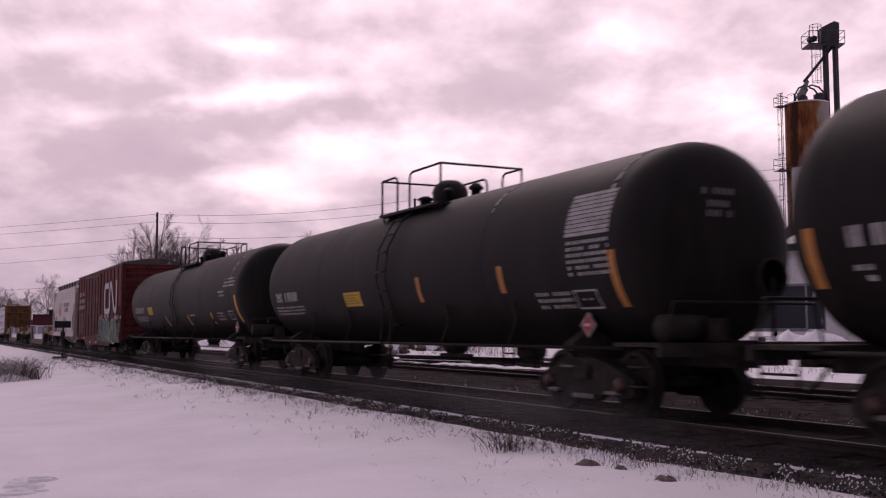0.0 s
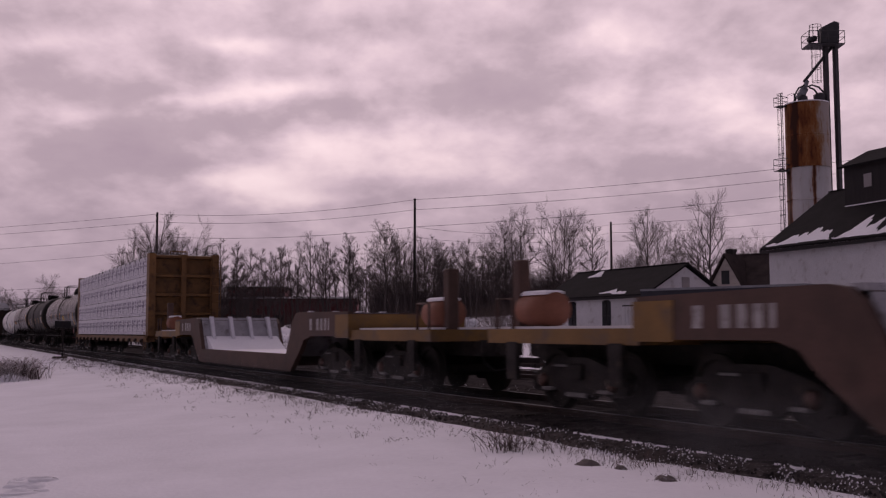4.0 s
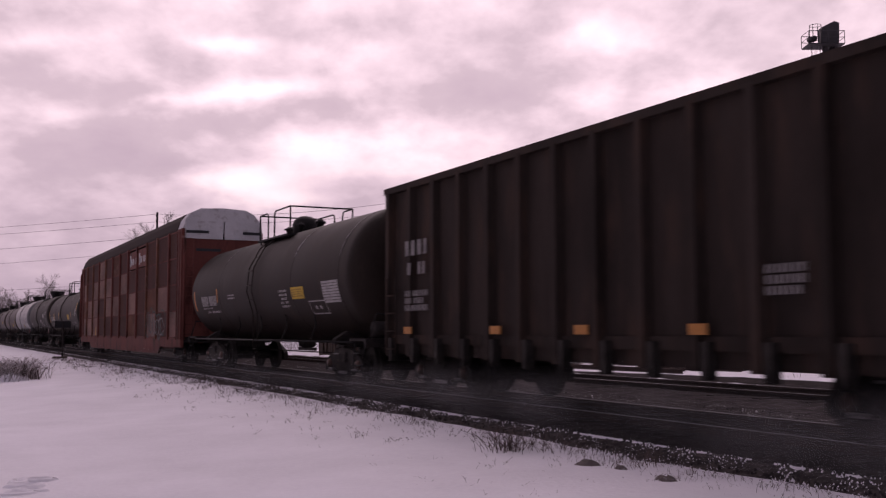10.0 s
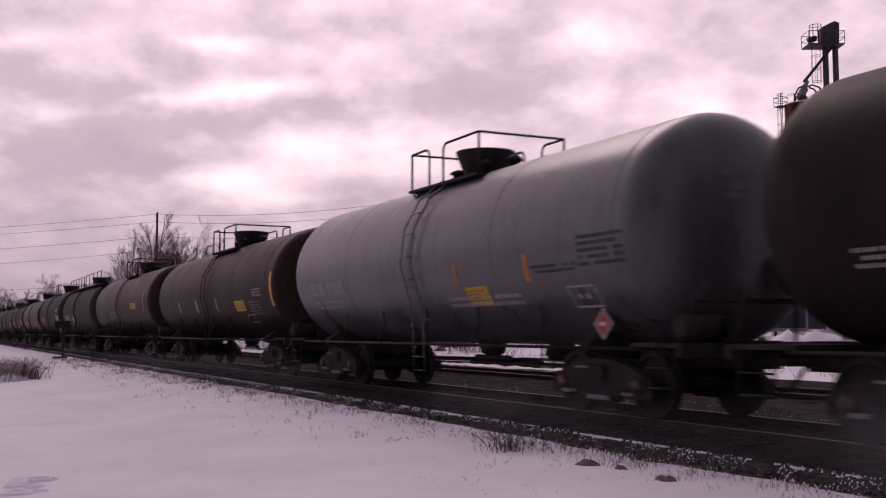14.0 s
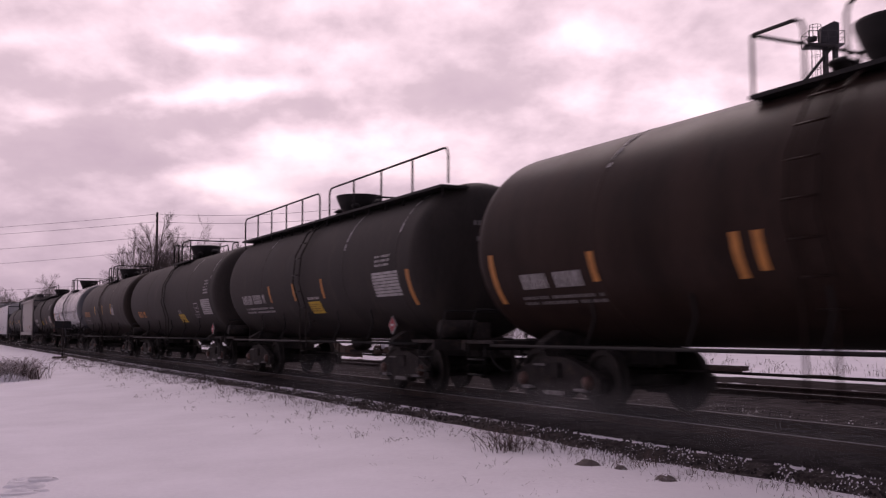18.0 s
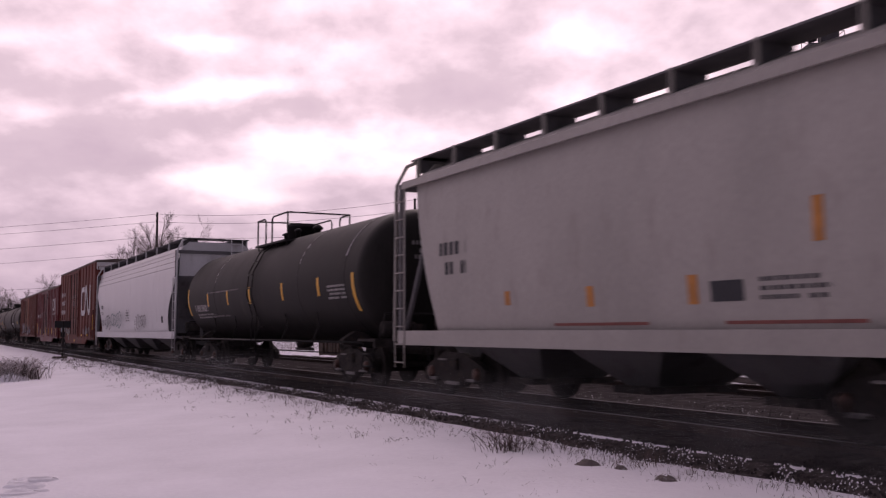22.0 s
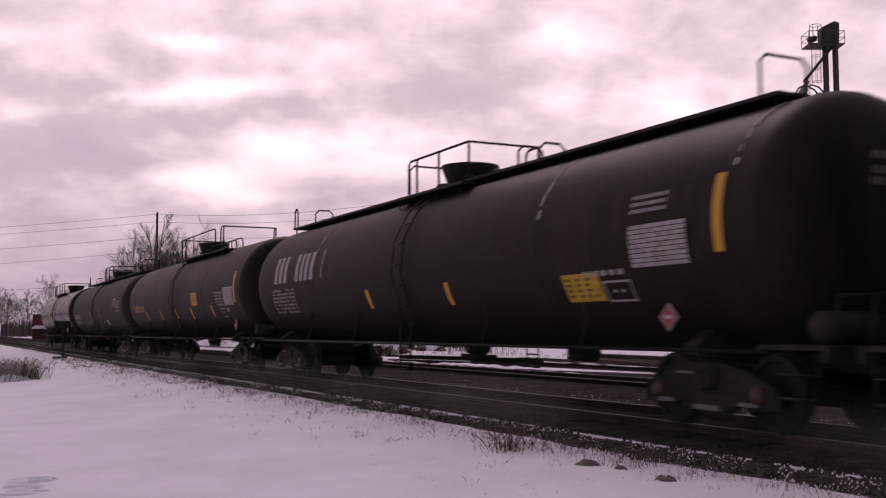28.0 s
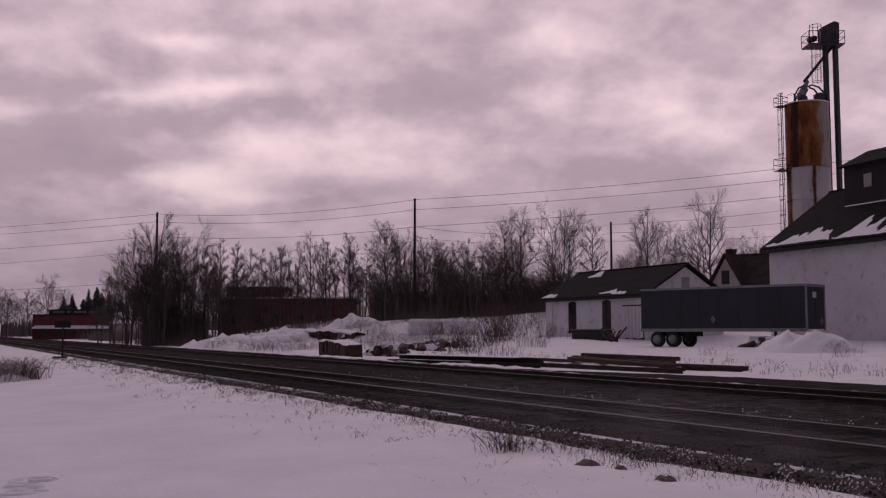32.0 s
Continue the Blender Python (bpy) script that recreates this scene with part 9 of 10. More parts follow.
def build_yard_clutter():
    rnd = random.Random(17)
    # rails and ties laid in a long stack beside the second track
    t = thing("rail_stack", "long stack of rusty rails and ties dusted with snow", "rail stack", at=(-32.5, 14.0, ground_height(-32.5, 14.0) - 0.06))
    t.rotation_euler.z = 0.03
    for k in range(9):
        m = rail_mesh(-8.0 + rnd.uniform(-1.5, 1.2), 5.4 + rnd.uniform(-2.4, 0.8))
        o = part("stacked_rail", m, M_RUST, t)
        o.location = (0, -1.6 + 0.42 * k + rnd.uniform(-0.1, 0.1), 0.20 + rnd.uniform(0, 0.05))
        o.rotation_euler.z = rnd.uniform(-0.03, 0.03)
    for k in range(5):
        o = part("stacked_timber", Mesh().bevel_box(-3.4 + rnd.uniform(-0.9, 1.2), 3.4 + rnd.uniform(-1.6, 0.6), -0.12, 0.12, 0, 0.15, 0.02), M_TIMBER, t)
        o.location = (0.6 + rnd.uniform(-0.3, 0.3), -0.5 + 0.36 * k, 0.24 if k != 2 else 0.42)
        o.rotation_euler = (0, rnd.uniform(0.0, 0.035), rnd.uniform(-0.10, -0.02))
    for x in (-6.4, -3.2, 0.4, 3.9):
        part("bearer", Mesh().box(x - 0.12, x + 0.12, -1.9, 1.9, -0.1, 0.03), M_TIE, t)
    part("snow_cap", Mesh().sheet([[(-6.0 + 0.8 * k, y, 0.20 + 0.05 * noise.noise((k * 0.9, y * 2, 1))) for k in range(13)] for y in (-1.3, -0.9, -0.5, -0.1, 0.4)]), M_SNOW, t, "snow lying on the rails")
    t2 = thing("tie_stack", "low stack of old wooden ties with snow", "tie stack", at=(-38.5, 10.7, -0.26))
    t2.rotation_euler.z = 0.22
    for k in range(10):
        o = part("tie", Mesh().bevel_box(-1.5, 1.5, -0.12, 0.12, 0, 0.19, 0.012), M_TIE, t2)
        o.location = (-3.2 + 3.1 * (k % 3) + rnd.uniform(-0.1, 0.1), -0.4 + 0.28 * (k // 3), 0.0 if k < 6 else 0.2)
    part("snow_cap", Mesh().box(-4.2, 3.5, -0.45, 0.3, 0.395, 0.42), M_SNOW, t2, "snow lying on the ties")
    # timber crib on the bank foot
    t3 = thing("timber_platform", "collapsed dark timber platform capped with snow", "platform", at=(-55.5, 11.6, -0.3))
    t3.rotation_euler.z = -0.1
    for i in range(14):
        o = part("plank", Mesh().bevel_box(-0.21, 0.21, -0.5, 0.5, 0.0, 0.98 - 0.035 * max(0, i - 8) + rnd.uniform(-0.12, 0.05), 0.03), M_TIMBER, t3)
        o.location = (-2.9 + 0.44 * i, rnd.uniform(-0.08, 0.08), -0.05)
        o.rotation_euler = (rnd.uniform(-0.04, 0.04), rnd.uniform(-0.05, 0.05), 0)
    part("snow_cap", Mesh().sheet([[(-3.0 + 0.35 * k, y, (0.97 if abs(y) < 0.5 else 0.9) + 0.14 * noise.noise((k * 0.6, y * 1.5, 5)) - 0.03 * max(0, k - 11)) for k in range(19)] for y in (-0.55, -0.3, 0.0, 0.3, 0.6)]), M_SNOW, t3, "ragged snow on the platform")
    t4 = thing("concrete_slab_ruin", "broken concrete slab on posts with a skin of snow", "ruin", at=(*stand(-0.125, 92, 0.1),))
    t4.rotation_euler.z = 0.3
    edge = [(-2.2 + 0.36 * k, 0.88 + 0.26 * noise.noise((k * 0.45, 1.7, 3)) - 0.05 * max(0, k - 17)) for k in range(25)]
    wall = Mesh().prism([(-2.2, -0.5)] + [(6.44, -0.5)] + [(u, v) for u, v in reversed(edge)], -0.9, -0.5)
    part("retaining_wall", wall, M_TIMBER, t4, "dark broken retaining wall")
    for k in range(26):
        o = part("broken_block", Mesh().bevel_box(-rnd.uniform(0.12, 0.34), rnd.uniform(0.12, 0.34), -0.14, 0.14, -0.1, rnd.uniform(0.06, 0.2), 0.04), rnd.choice((M_TIMBER, M_CONCRETE, M_TIMBER, M_SNOW)), t4)
        u = rnd.uniform(-2.1, 6.2)
        o.location = (u, rnd.uniform(-1.2, -0.92), rnd.uniform(-0.3, 0.55))
        o.rotation_euler = (rnd.uniform(-0.5, 0.5), rnd.uniform(-0.5, 0.5), rnd.uniform(0, 3))
    part("snow_cap", Mesh().sheet([[(u, y, v + dz + 0.07 * noise.noise((u * 1.1, y * 2, 2))) for u, v in edge] for y, dz in ((-0.98, -0.10), (-0.86, 0.05), (-0.4, 0.12), (0.4, 0.05), (1.4, -0.5))]), M_SNOW, t4)
    # a white sheeted box among the brush
    for b, d, L, h, zo in ((-0.034, 88, 6.0, 1.6, 0.1),):
        x, y, z = stand(b, d, 0.15)
        w = thing("covered_load", "long low box under a white snow-dusted sheet", "covered load", at=(x, y, z))
        w.rotation_euler.z = math.atan2(RIGHT.y, RIGHT.x)
        part("sheet", Mesh().bevel_box(0, L, 0, 2.0, 0.0, h, 0.22), M_SHEET, w)
        part("lamp_bracket", Mesh().tube([(2.9, -0.06, 0.1), (2.9, -0.06, 1.15), (2.55, -0.06, 1.2)], 0.05, 5), M_DARKWOOD, w)
    # low dark tank or bench by the shed
    x, y, z = -66.8, 35.0, ground_height(-66.8, 35.0)
    w = thing("stone_trough", "long dark trough against the shed wall", "trough", at=(x, y, z - 0.15))
    part("trough", Mesh().bevel_box(0, 4.2, 0, 0.9, 0, 0.85, 0.08), M_DARKWOOD, w)
    part("rim", Mesh().box(-0.06, 4.26, -0.05, 0.95, 0.85, 0.93), M_CONCRETE, w)
    # wagon frame by the shed door
    t5 = thing("junk_pile", "scrap timber and iron beside the shed door", "scrap", at=(-61.0, 34.6, ground_height(-61.0, 34.6)))
    for k in range(12):
        a = rnd.uniform(0, 3.1)
        l = rnd.uniform(0.7, 1.8)
        part("scrap_piece", Mesh().tube([(rnd.uniform(-0.8, 0.8), rnd.uniform(-0.4, 0.4), 0.05), (math.cos(a) * l, math.sin(a) * 0.4, rnd.uniform(0.2, 1.2))], 0.07, 4), M_TIMBER, t5)
    # white drum under the trailer
    t6 = thing("white_crate", "white crate beside the trailer", "crate", at=(-46.6, 35.0, ground_height(-46.6, 35.0)))
    part("crate", Mesh().bevel_box(-0.5, 0.5, -0.4, 0.4, 0, 0.55, 0.04), M_WHITEWALL, t6)
    part("lid", Mesh().box(-0.53, 0.53, -0.43, 0.43, 0.55, 0.6), M_SNOW, t6)
    # the lineside board
    t7 = thing("trackside_sign", "dark trackside board on a post", "sign", at=(-60.4, -2.9, -0.3))
    part("post", Mesh().tube([(0, 0, 0), (0, 0, 2.1)], 0.05, 6), M_STEEL, t7)
    part("board", Mesh().box(-0.03, 0.03, -0.45, 0.40, 1.72, 2.1), M_SIGN, t7)
    part("target", Mesh().prism([(-0.12, 1.2), (0.12, 1.2), (0.12, 1.5), (-0.12, 1.5)], -0.09, -0.06, "x"), M_STEEL, t7)
    part("foot", Mesh().bevel_box(-0.5, 0.4, -0.5, 0.25, -0.1, 0.14, 0.06), M_TIMBER, t7)


build_yard_clutter()


# -- weeds, clods and prints in the foreground snow
def stalks(mesh, rnd, x, y, n, h, spread, lean=0.35, r=0.006):
    """Thin bent stems, each with a few side twigs."""
    for i in range(n):
        px, py = x + rnd.gauss(0, spread), y + rnd.gauss(0, spread)
        z = ground_height(px, py) - 0.05
        hh = h * rnd.uniform(0.45, 1.1)
        lx, ly = rnd.gauss(0, lean), rnd.gauss(0, lean)
        p = [(px, py, z), (px + lx * hh * 0.35, py + ly * hh * 0.35, z + hh * 0.55), (px + lx * hh, py + ly * hh, z + hh * rnd.uniform(0.75, 1.0))]
        a = rnd.uniform(0, 6.28)
        cx, cy = r * 0.5 * math.cos(a), r * 0.5 * math.sin(a)
        mesh.add([(p[0][0] - cx, p[0][1] - cy, p[0][2]), (p[0][0] + cx, p[0][1] + cy, p[0][2]), (p[1][0] + cx, p[1][1] + cy, p[1][2]), p[2], (p[1][0] - cx, p[1][1] - cy, p[1][2]), (p[0][0] - cy, p[0][1] + cx, p[0][2]), (p[1][0] - cy, p[1][1] + cx, p[1][2])],
                 [(0, 1, 2, 4), (4, 2, 3), (0, 5, 6, 4), (4, 6, 3)])
        for k in range(3):
            t = rnd.uniform(0.25, 0.95)
            q = [p[1][c] + (p[2][c] - p[1][c]) * (2 * t - 1) if t > 0.5 else p[0][c] + (p[1][c] - p[0][c]) * 2 * t for c in range(3)]
            b, e = rnd.uniform(0, 6.28), hh * rnd.uniform(0.12, 0.3)
            mesh.add([(q[0] - cx, q[1] - cy, q[2]), (q[0] + cx, q[1] + cy, q[2] + r), (q[0] + e * math.cos(b), q[1] + e * math.sin(b), q[2] + e * rnd.uniform(0.3, 1.1))], [(0, 1, 2)])


def weed(label, x, y, n, h, spread, seed, material=M_WEED, lean=0.45, r=0.007):
    m = Mesh()
    stalks(m, random.Random(seed), x, y, n, h, spread, lean, r)
    ob = new("dry_weed", m.data("dry_weed", material, fix=False))
    tagged(ob, label, "weed", "dry weeds in the snow")


weed("bushy dry weed sticking out of the snow", -11.0, -3.15, 85, 0.38, 0.13, 1, M_WEED, 0.85, 0.008)
weed("bushy dry weed sticking out of the snow", -10.6, -2.75, 34, 0.26, 0.14, 15, M_WEED, 0.7, 0.006)
weed("small dry weed in the snow", -23.0, -2.9, 40, 0.28, 0.10, 2, M_WEED, 0.6, 0.004)
weed("small dry weed in the snow", -17.3, -3.5, 24, 0.22, 0.14, 3, M_WEED, 0.6, 0.004)
weed("small dry weed in the snow", -13.5, -4.1, 16, 0.2, 0.08, 4, M_WEED, 0.6, 0.004)
weed("small dry weed in the snow", -9.0, -2.6, 60, 0.3, 0.25, 6, M_WEED, 0.6, 0.004)
weed("brown grass clump under snow beside the line", -37.4, -7.0, 420, 0.80, 0.42, 7, M_WEED, 0.5, 0.014)
weed("frosted grass clump beside the line", -37.5, -7.1, 420, 0.85, 0.42, 16, M_REED, 0.55, 0.022)
for _x, _y, _r, _h in ((-37.9, -7.5, 0.7, 0.30), (-37.0, -7.0, 0.6, 0.26), (-38.3, -6.8, 0.8, 0.34)):
    snow_heap("snow_heap", "lump of snow caught in a grass clump", _x, _y, _r, _r, _h, int(_x * 10))
weed("dead weed in the yard snow", -31.0, 24.5, 40, 1.1, 0.3, 8, M_WEED, 0.5, 0.006)
weed("dead weed in the yard snow", -27.5, 26.0, 40, 0.8, 0.3, 9, M_WEED, 0.5, 0.006)
weed("dead weed in the yard snow", -36.5, 22.5, 30, 0.7, 0.3, 10, M_WEED, 0.5, 0.006)
weed("dead weed in the yard snow", -62.0, 20.0, 90, 1.3, 0.6, 11, M_WEED, 0.4, 0.008)
for _i, (_x, _y, _h, _n) in enumerate(((-57.5, 20.5, 1.5, 70), (-60.5, 22.0, 2.4, 90), (-63.0, 25.5, 1.6, 80), (-53.0, 18.6, 1.2, 60), (-66.5, 28.0, 2.2, 90), (-71.0, 31.0, 2.6, 90), (-58.8, 26.5, 1.3, 60), (-69.0, 34.0, 1.4, 60), (-48.5, 18.2, 0.9, 50), (-75.0, 33.5, 3.2, 90))):
    weed("tangled dead shrub in the yard snow", _x, _y, _n, _h, 0.55, 60 + _i, M_WEED, 0.45, 0.016)
weed("dead shrub by the bank", -74.0, 26.5, 90, 3.0, 0.5, 12, M_WEED, 0.4, 0.012)
weed("dead shrub by the bank", -68.0, 30.0, 110, 1.8, 0.8, 13, M_WEED, 0.35, 0.012)


def build_verge_grass():
    rnd = random.Random(31)
    m = Mesh()
    for i in range(900):
        x = -3 - 56 * rnd.random() ** 1.15
        y = -2.35 - abs(rnd.gauss(0, 0.32 + 0.02 * max(0.0, -x - 12))) - 0.2 * (0.5 + noise.noise((x * 0.5, 0, 9)))
        stalks(m, rnd, x, y, rnd.randint(2, 7), rnd.uniform(0.06, 0.2), 0.08, 0.45, 0.0035 + 0.00025 * max(0.0, -x - 8))
    for i in range(330):
        x = -8 - 24 * rnd.random() ** 1.3
        y = -2.6 - 2.6 * rnd.random() ** 2.0
        stalks(m, rnd, x, y, rnd.randint(1, 5), rnd.uniform(0.04, 0.16), 0.07, 0.6, 0.004 + 0.00025 * max(0.0, -x - 8))
    ob = new("verge_grass", m.data("verge_grass", M_WEED, fix=False))
    tagged(ob, "sparse dead grass along the snow edge", "grass", kind="stuff")
    m = Mesh()
    for i in range(1500):
        x, y = rnd.uniform(-135, -72), 11 + 26 * rnd.random() ** 1.6
        if noise.noise((x * 0.12, y * 0.2, 7)) > -0.15:
            stalks(m, rnd, x, y, rnd.randint(5, 12), rnd.uniform(0.3, 1.1), 0.3, 0.4, 0.009)
    for i in range(260):
        x, y = rnd.uniform(-60, -20), rnd.uniform(14.0, 20)
        stalks(m, rnd, x, y, rnd.randint(2, 5), rnd.uniform(0.15, 0.4), 0.1, 0.3, 0.01)
    for i in range(3400):
        b = rnd.uniform(-0.36, 0.16)
        d = rnd.uniform(70, 110) if b < -0.05 else rnd.uniform(84, 110)
        x, y = plan(b, d)
        if y < 11.5 or (x > -76 and y > 33) or noise.noise((x * 0.13, y * 0.22, 17)) < (0.12 if d < 92 else -0.12):
            continue
        stalks(m, rnd, x, y, rnd.randint(4, 9), rnd.uniform(0.5, 1.5) * (1.5 if d > 96 else 1.0), 0.5, 0.45, 0.010)
    ob = new("bank_grass", m.data("bank_grass", M_WEED, fix=False))
    tagged(ob, "dead grass on the far verge", "grass", kind="stuff")
    # snow that lies in a broken line along the tie ends, and in crumbs over the gravel
    m = Mesh()
    low, high = [], []
    for i in range(3600):
        x = -3.0 - 0.026 * i
        w = 0.012 + 0.11 * noise.noise((x * 0.7, 0, 21)) + 0.09 * noise.noise((x * 4.3, 0, 8)) + 0.04 * noise.noise((x * 14, 0, 8))
        if w < 0.012:
            if len(low) > 1:
                m.sheet([low, [((a[0] + b[0]) / 2, (a[1] + b[1]) / 2, a[2] + 0.03) for a, b in zip(low, high)], high])
            low, high = [], []
            continue
        y = -1.84 + 0.05 * noise.noise((x * 0.9, 0, 2)) + 0.03 * noise.noise((x * 6, 0, 5))
        low.append((x, y - w * 0.6, -0.175))
        high.append((x, y + w * 0.4, -0.165))
    for i in range(5200):
        x = -4 - 46 * rnd.random() ** 1.5
        y = -2.45 + 0.72 * rnd.random() ** 1.15
        if noise.noise((x * 1.6, y * 2.5, 3)) < -0.12:
            continue
        z = -0.158 - 0.085 * smooth_step(-1.8, -2.4, y)
        ra = rnd.uniform(0.007, 0.024) * (1.0 + 0.02 * max(0.0, -x - 8))
        vs = [(x, y, z + 0.016)] + [(x + ra * rnd.uniform(0.5, 1.7) * math.cos(1.257 * k), y + ra * rnd.uniform(0.4, 1.0) * math.sin(1.257 * k), z - 0.014) for k in range(5)]
        m.add(vs, [(0, k + 1, (k + 1) % 5 + 1) for k in range(5)])
    for i in range(350):
        x, y = -8 - 40 * rnd.random() ** 1.5, rnd.uniform(1.6, 4.4)
        ra = rnd.uniform(0.008, 0.02)
        z = -0.165
        m.add([(x, y, z + 0.012)] + [(x + ra * rnd.uniform(0.7, 1.5) * math.cos(1.257 * k), y + ra * rnd.uniform(0.5, 0.9) * math.sin(1.257 * k), z - 0.01) for k in range(5)], [(0, k + 1, (k + 1) % 5 + 1) for k in range(5)])
    # drifts between the second track and the yard
    for i in range(330):
        x = -16 - 80 * rnd.random() ** 1.2
        y = rnd.choice((8.35 + rnd.gauss(0, 0.12), 9.4 + rnd.gauss(0, 0.4), 10.0 + rnd.gauss(0, 0.3)))
        if y > 8.9 and x > -30:
            continue
        z = -0.16
        ra, rb = rnd.uniform(0.5, 2.2), rnd.uniform(0.08, 0.28)
        vs = [(x, y, z + 0.05)] + [(x + ra * rnd.uniform(0.7, 1.1) * math.cos(0.698 * k), y + rb * rnd.uniform(0.6, 1.1) * math.sin(0.698 * k), z - 0.02) for k in range(9)]
        m.add(vs, [(0, k + 1, (k + 1) % 9 + 1) for k in range(9)])
    ob = new("shoulder_snow", m.data("shoulder_snow", M_SNOW))
    tagged(ob, "thin ragged snow on the track shoulder", "snow", kind="stuff")


build_verge_grass()


def clod(x, y, rx, ry, h, seed):
    rnd = random.Random(seed)
    rows = []
    for i in range(7):
        v = -1 + i / 3
        rows.append([])
        for j in range(11):
            u = -1 + j / 5
            q = max(0, 1 - u * u - v * v)
            px, py = x + u * rx, y + v * ry
            rows[-1].append((px, py, ground_height(px, py) - 0.03 + h * q ** 0.5 * rnd.uniform(0.45, 1.25)))
    thing("earth_clod", "dark clod of earth showing through the snow", "clod", group="clods in the snow", mesh=Mesh().sheet(rows), material=M_CLOD)


weed("wisp of dead grass on an earth clod", -8.05, -3.1, 26, 0.14, 0.07, 21, M_WEED, 0.7, 0.004)
weed("wisp of dead grass beside an earth clod", -9.0, -2.95, 22, 0.14, 0.12, 22, M_WEED, 0.7, 0.004)
clod(-9.45, -3.05, 0.20, 0.14, 0.085, 1)
clod(-8.9, -3.0, 0.10, 0.07, 0.06, 2)
clod(-8.05, -3.1, 0.15, 0.10, 0.075, 3)


def build_footprints():
    rnd = random.Random(3)
    for i in range(9):
        x, y = -11.6 + rnd.uniform(-1.2, 1.3), -8.55 + rnd.uniform(-0.35, 0.3)
        z = ground_height(x, y)
        rim = Mesh()
        rows = []
        a0 = rnd.uniform(0, 3.1)
        for k in range(13):
            a = 0.5236 * k
            c, s = math.cos(a), math.sin(a)
            row = []
            for r, dz in ((0.35, 0.0), (0.8, 0.012), (1.0, 0.035), (1.3, 0.02), (1.7, -0.02)):
                p, q = 0.16 * r * c, 0.08 * r * s
                row.append((x + p * math.cos(a0) - q * math.sin(a0), y + p * math.sin(a0) + q * math.cos(a0), z + dz + rnd.uniform(-0.004, 0.004)))
            rows.append(row)
        rim.sheet(rows)
        thing("snow_print", "trodden print with a raised rim in the snow", "snow print", group="prints in the snow", mesh=rim, material=M_SNOW)


build_footprints()


# -- powder snow whirled up by the train: thin drifting veils, curved and uneven
def veil_material():
    m = bpy.data.materials.new("powder_snow_veil")
    m.use_nodes = True
    nt = m.node_tree
    N, L = nt.nodes, nt.links
    N.clear()
    uv = N.new("ShaderNodeTexCoord")
    ln = N.new("ShaderNodeVectorMath")
    ln.operation = "LENGTH"
    L.new(uv.outputs["UV"], ln.inputs[0])
    fade = N.new("ShaderNodeMapRange")
    fade.interpolation_type = "SMOOTHERSTEP"
    fade.inputs["From Min"].default_value, fade.inputs["From Max"].default_value = 0.05, 1.0
    fade.inputs["To Min"].default_value, fade.inputs["To Max"].default_value = 0.06, 0.0
    L.new(ln.outputs["Value"], fade.inputs["Value"])
    tex = N.new("ShaderNodeTexNoise")
    tex.inputs["Scale"].default_value, tex.inputs["Detail"].default_value = 0.7, 3.0
    L.new(uv.outputs["Object"], tex.inputs["Vector"])
    puff = N.new("ShaderNodeMapRange")
    puff.inputs["From Min"].default_value, puff.inputs["From Max"].default_value = 0.22, 0.75
    L.new(tex.outputs["Fac"], puff.inputs["Value"])
    mul = N.new("ShaderNodeMath")
    mul.operation = "MULTIPLY"
    L.new(fade.outputs[0], mul.inputs[0])
    L.new(puff.outputs[0], mul.inputs[1])
    clear, flake, mix, out = N.new("ShaderNodeBsdfTransparent"), N.new("ShaderNodeBsdfDiffuse"), N.new("ShaderNodeMixShader"), N.new("ShaderNodeOutputMaterial")
    flake.inputs["Color"].default_value = (0.72, 0.69, 0.70, 1)
    L.new(mul.outputs[0], mix.inputs["Fac"])
    L.new(clear.outputs[0], mix.inputs[1])
    L.new(flake.outputs[0], mix.inputs[2])
    L.new(mix.outputs[0], out.inputs["Surface"])
    return m


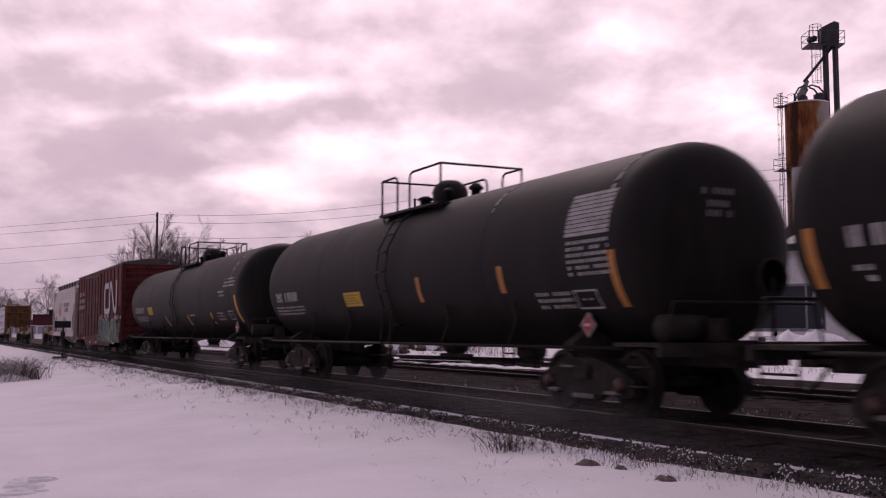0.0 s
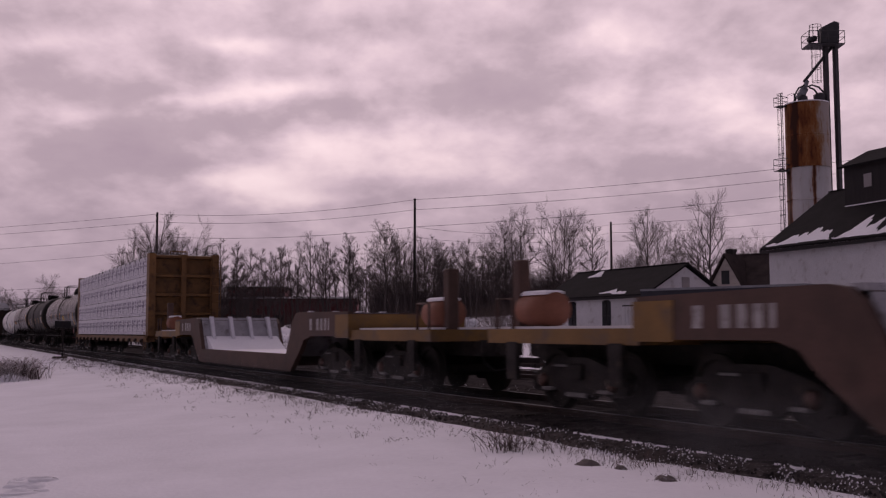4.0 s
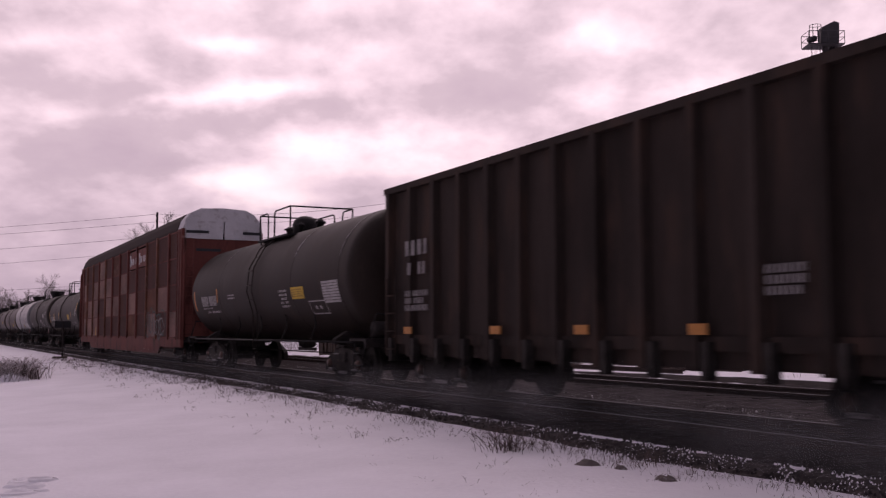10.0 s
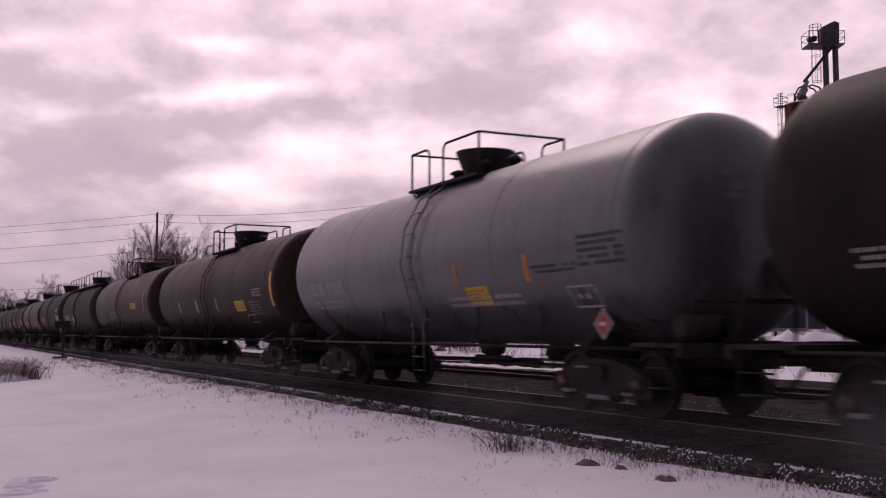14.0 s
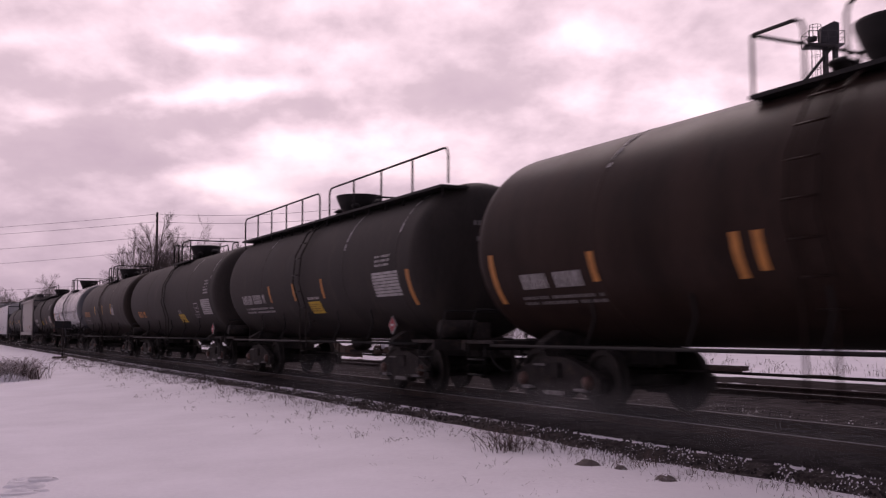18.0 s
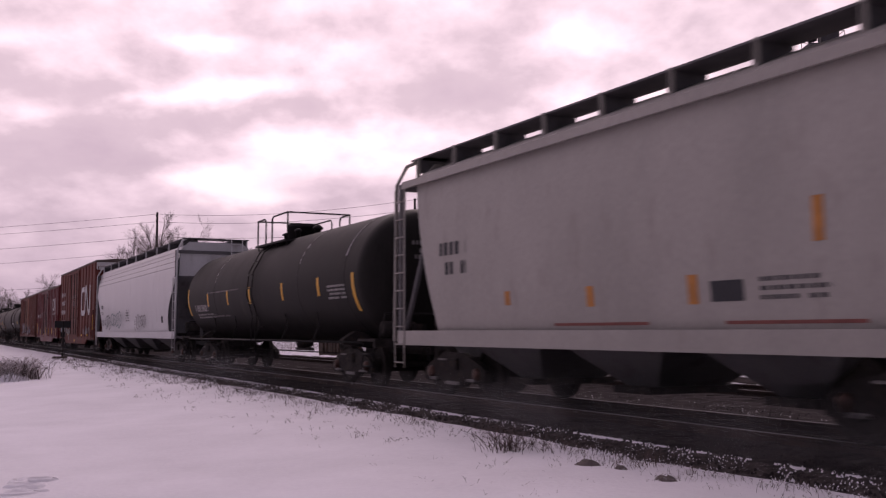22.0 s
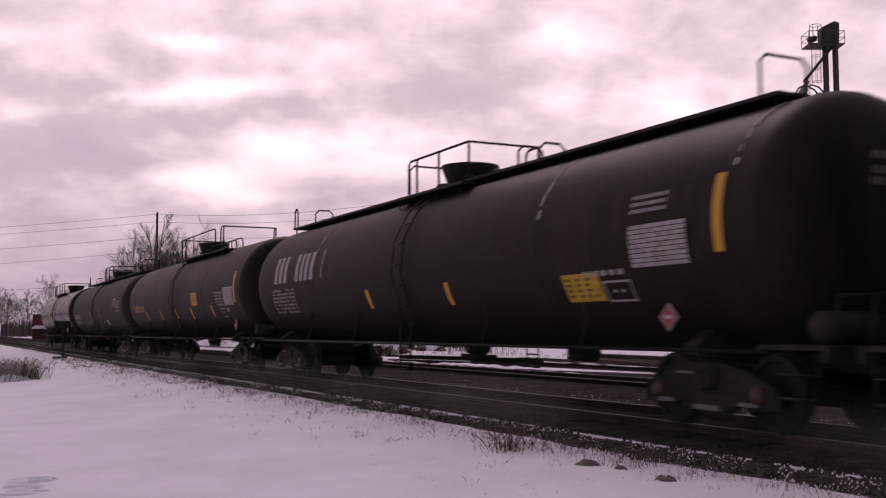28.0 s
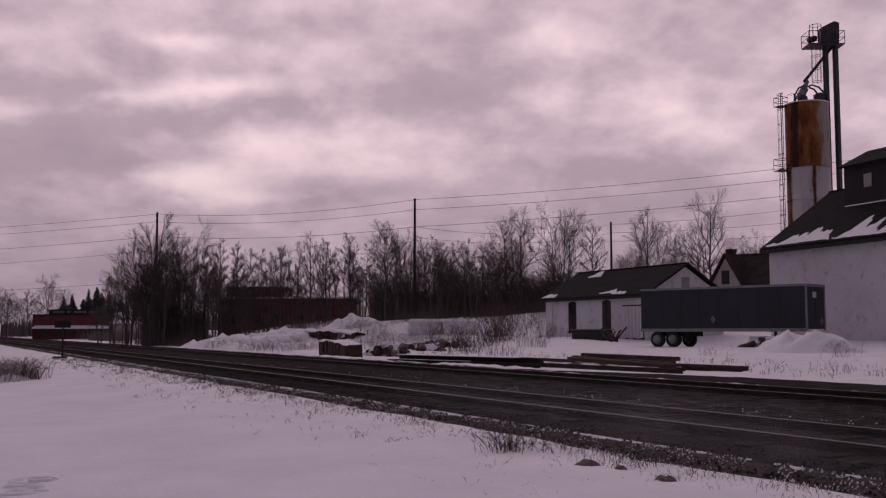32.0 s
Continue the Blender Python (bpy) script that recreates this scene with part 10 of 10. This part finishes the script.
def build_powder():
    rnd = random.Random(77)
    m, uvs = Mesh(), []
    x = -595.0
    while x < 20:
        half, high = rnd.uniform(3.5, 8.0), rnd.uniform(0.35, 0.75)
        for k in range(2):
            y0, z0 = -1.66 - 0.30 * k + rnd.uniform(-0.08, 0.08), rnd.uniform(0.0, 0.25)
            grid = []
            for b in range(7):
                v = -1 + b / 3
                grid.append([(x + u * half, y0 - 0.22 * (1 - u * u) * (1 - v * v) + 0.12 * noise.noise((x + u * 3, v * 1.5, k)), z0 + v * high) for u in [-1 + a / 5 for a in range(11)]])
            m.sheet(grid)
            uvs += [(-1 + a / 5, -1 + b / 3) for b in range(7) for a in range(11)]
        x += rnd.choice((rnd.uniform(4.0, 6.0), rnd.uniform(5.0, 11.0)))
    me = m.data("powder_snow", veil_material(), fix=False)
    layer = me.uv_layers.new(name="spread")
    at = np.zeros(len(me.loops), dtype=np.int32)
    me.loops.foreach_get("vertex_index", at)
    layer.data.foreach_set("uv", np.array(uvs, dtype=np.float32)[at].ravel())
    return tagged(new("powder_snow", me), "fine powder snow whirled up along the train", "snow", kind="stuff")


powder = build_powder()


# ---- what moves ----
def motions():
    """The train runs through at one speed; its wheels turn while they pass; the clouds drift."""
    for car, middle in CARS:
        walk(car, [(t, pose(middle + SPEED * t, 0, 0)) for t in (0.0, 8.0, 16.0, 24.0, SECONDS)])
    step = 1.0 / FPS
    for w, car, along, dx in SPINNING:
        middle = next(m for c, m in CARS if c == car)
        t0 = max(0.0, (-34.0 - middle - along) / SPEED)
        t1 = min(SECONDS, (-3.0 - middle - along) / SPEED)
        f0, f1 = math.ceil(t0 * FPS), math.floor(t1 * FPS)
        if f1 <= f0:
            continue
        rows = []
        if f0 > 0:
            rows.append((0.0, 0.0))
        for f in range(f0, f1 + 1):
            rows.append((f * step, (f - f0) * step * SPEED / 0.457))
        if f1 < SECONDS * FPS:
            rows.append((SECONDS, rows[-1][1]))
        walk(w, [(t, Matrix.Translation((dx, 0, 0.457)) @ Matrix.Rotation(a, 4, "Y")) for t, a in rows])
    walk(powder, [(t, pose(0.8 * SPEED * t, 0, 0)) for t in (0.0, 8.0, 16.0, 24.0, SECONDS)])
    walk(sky, [(t, pose(0, 0, 0, 0, 0, 3.6 * (t / SECONDS))) for t in (0.0, 8.0, 16.0, 24.0, SECONDS)])


motions()
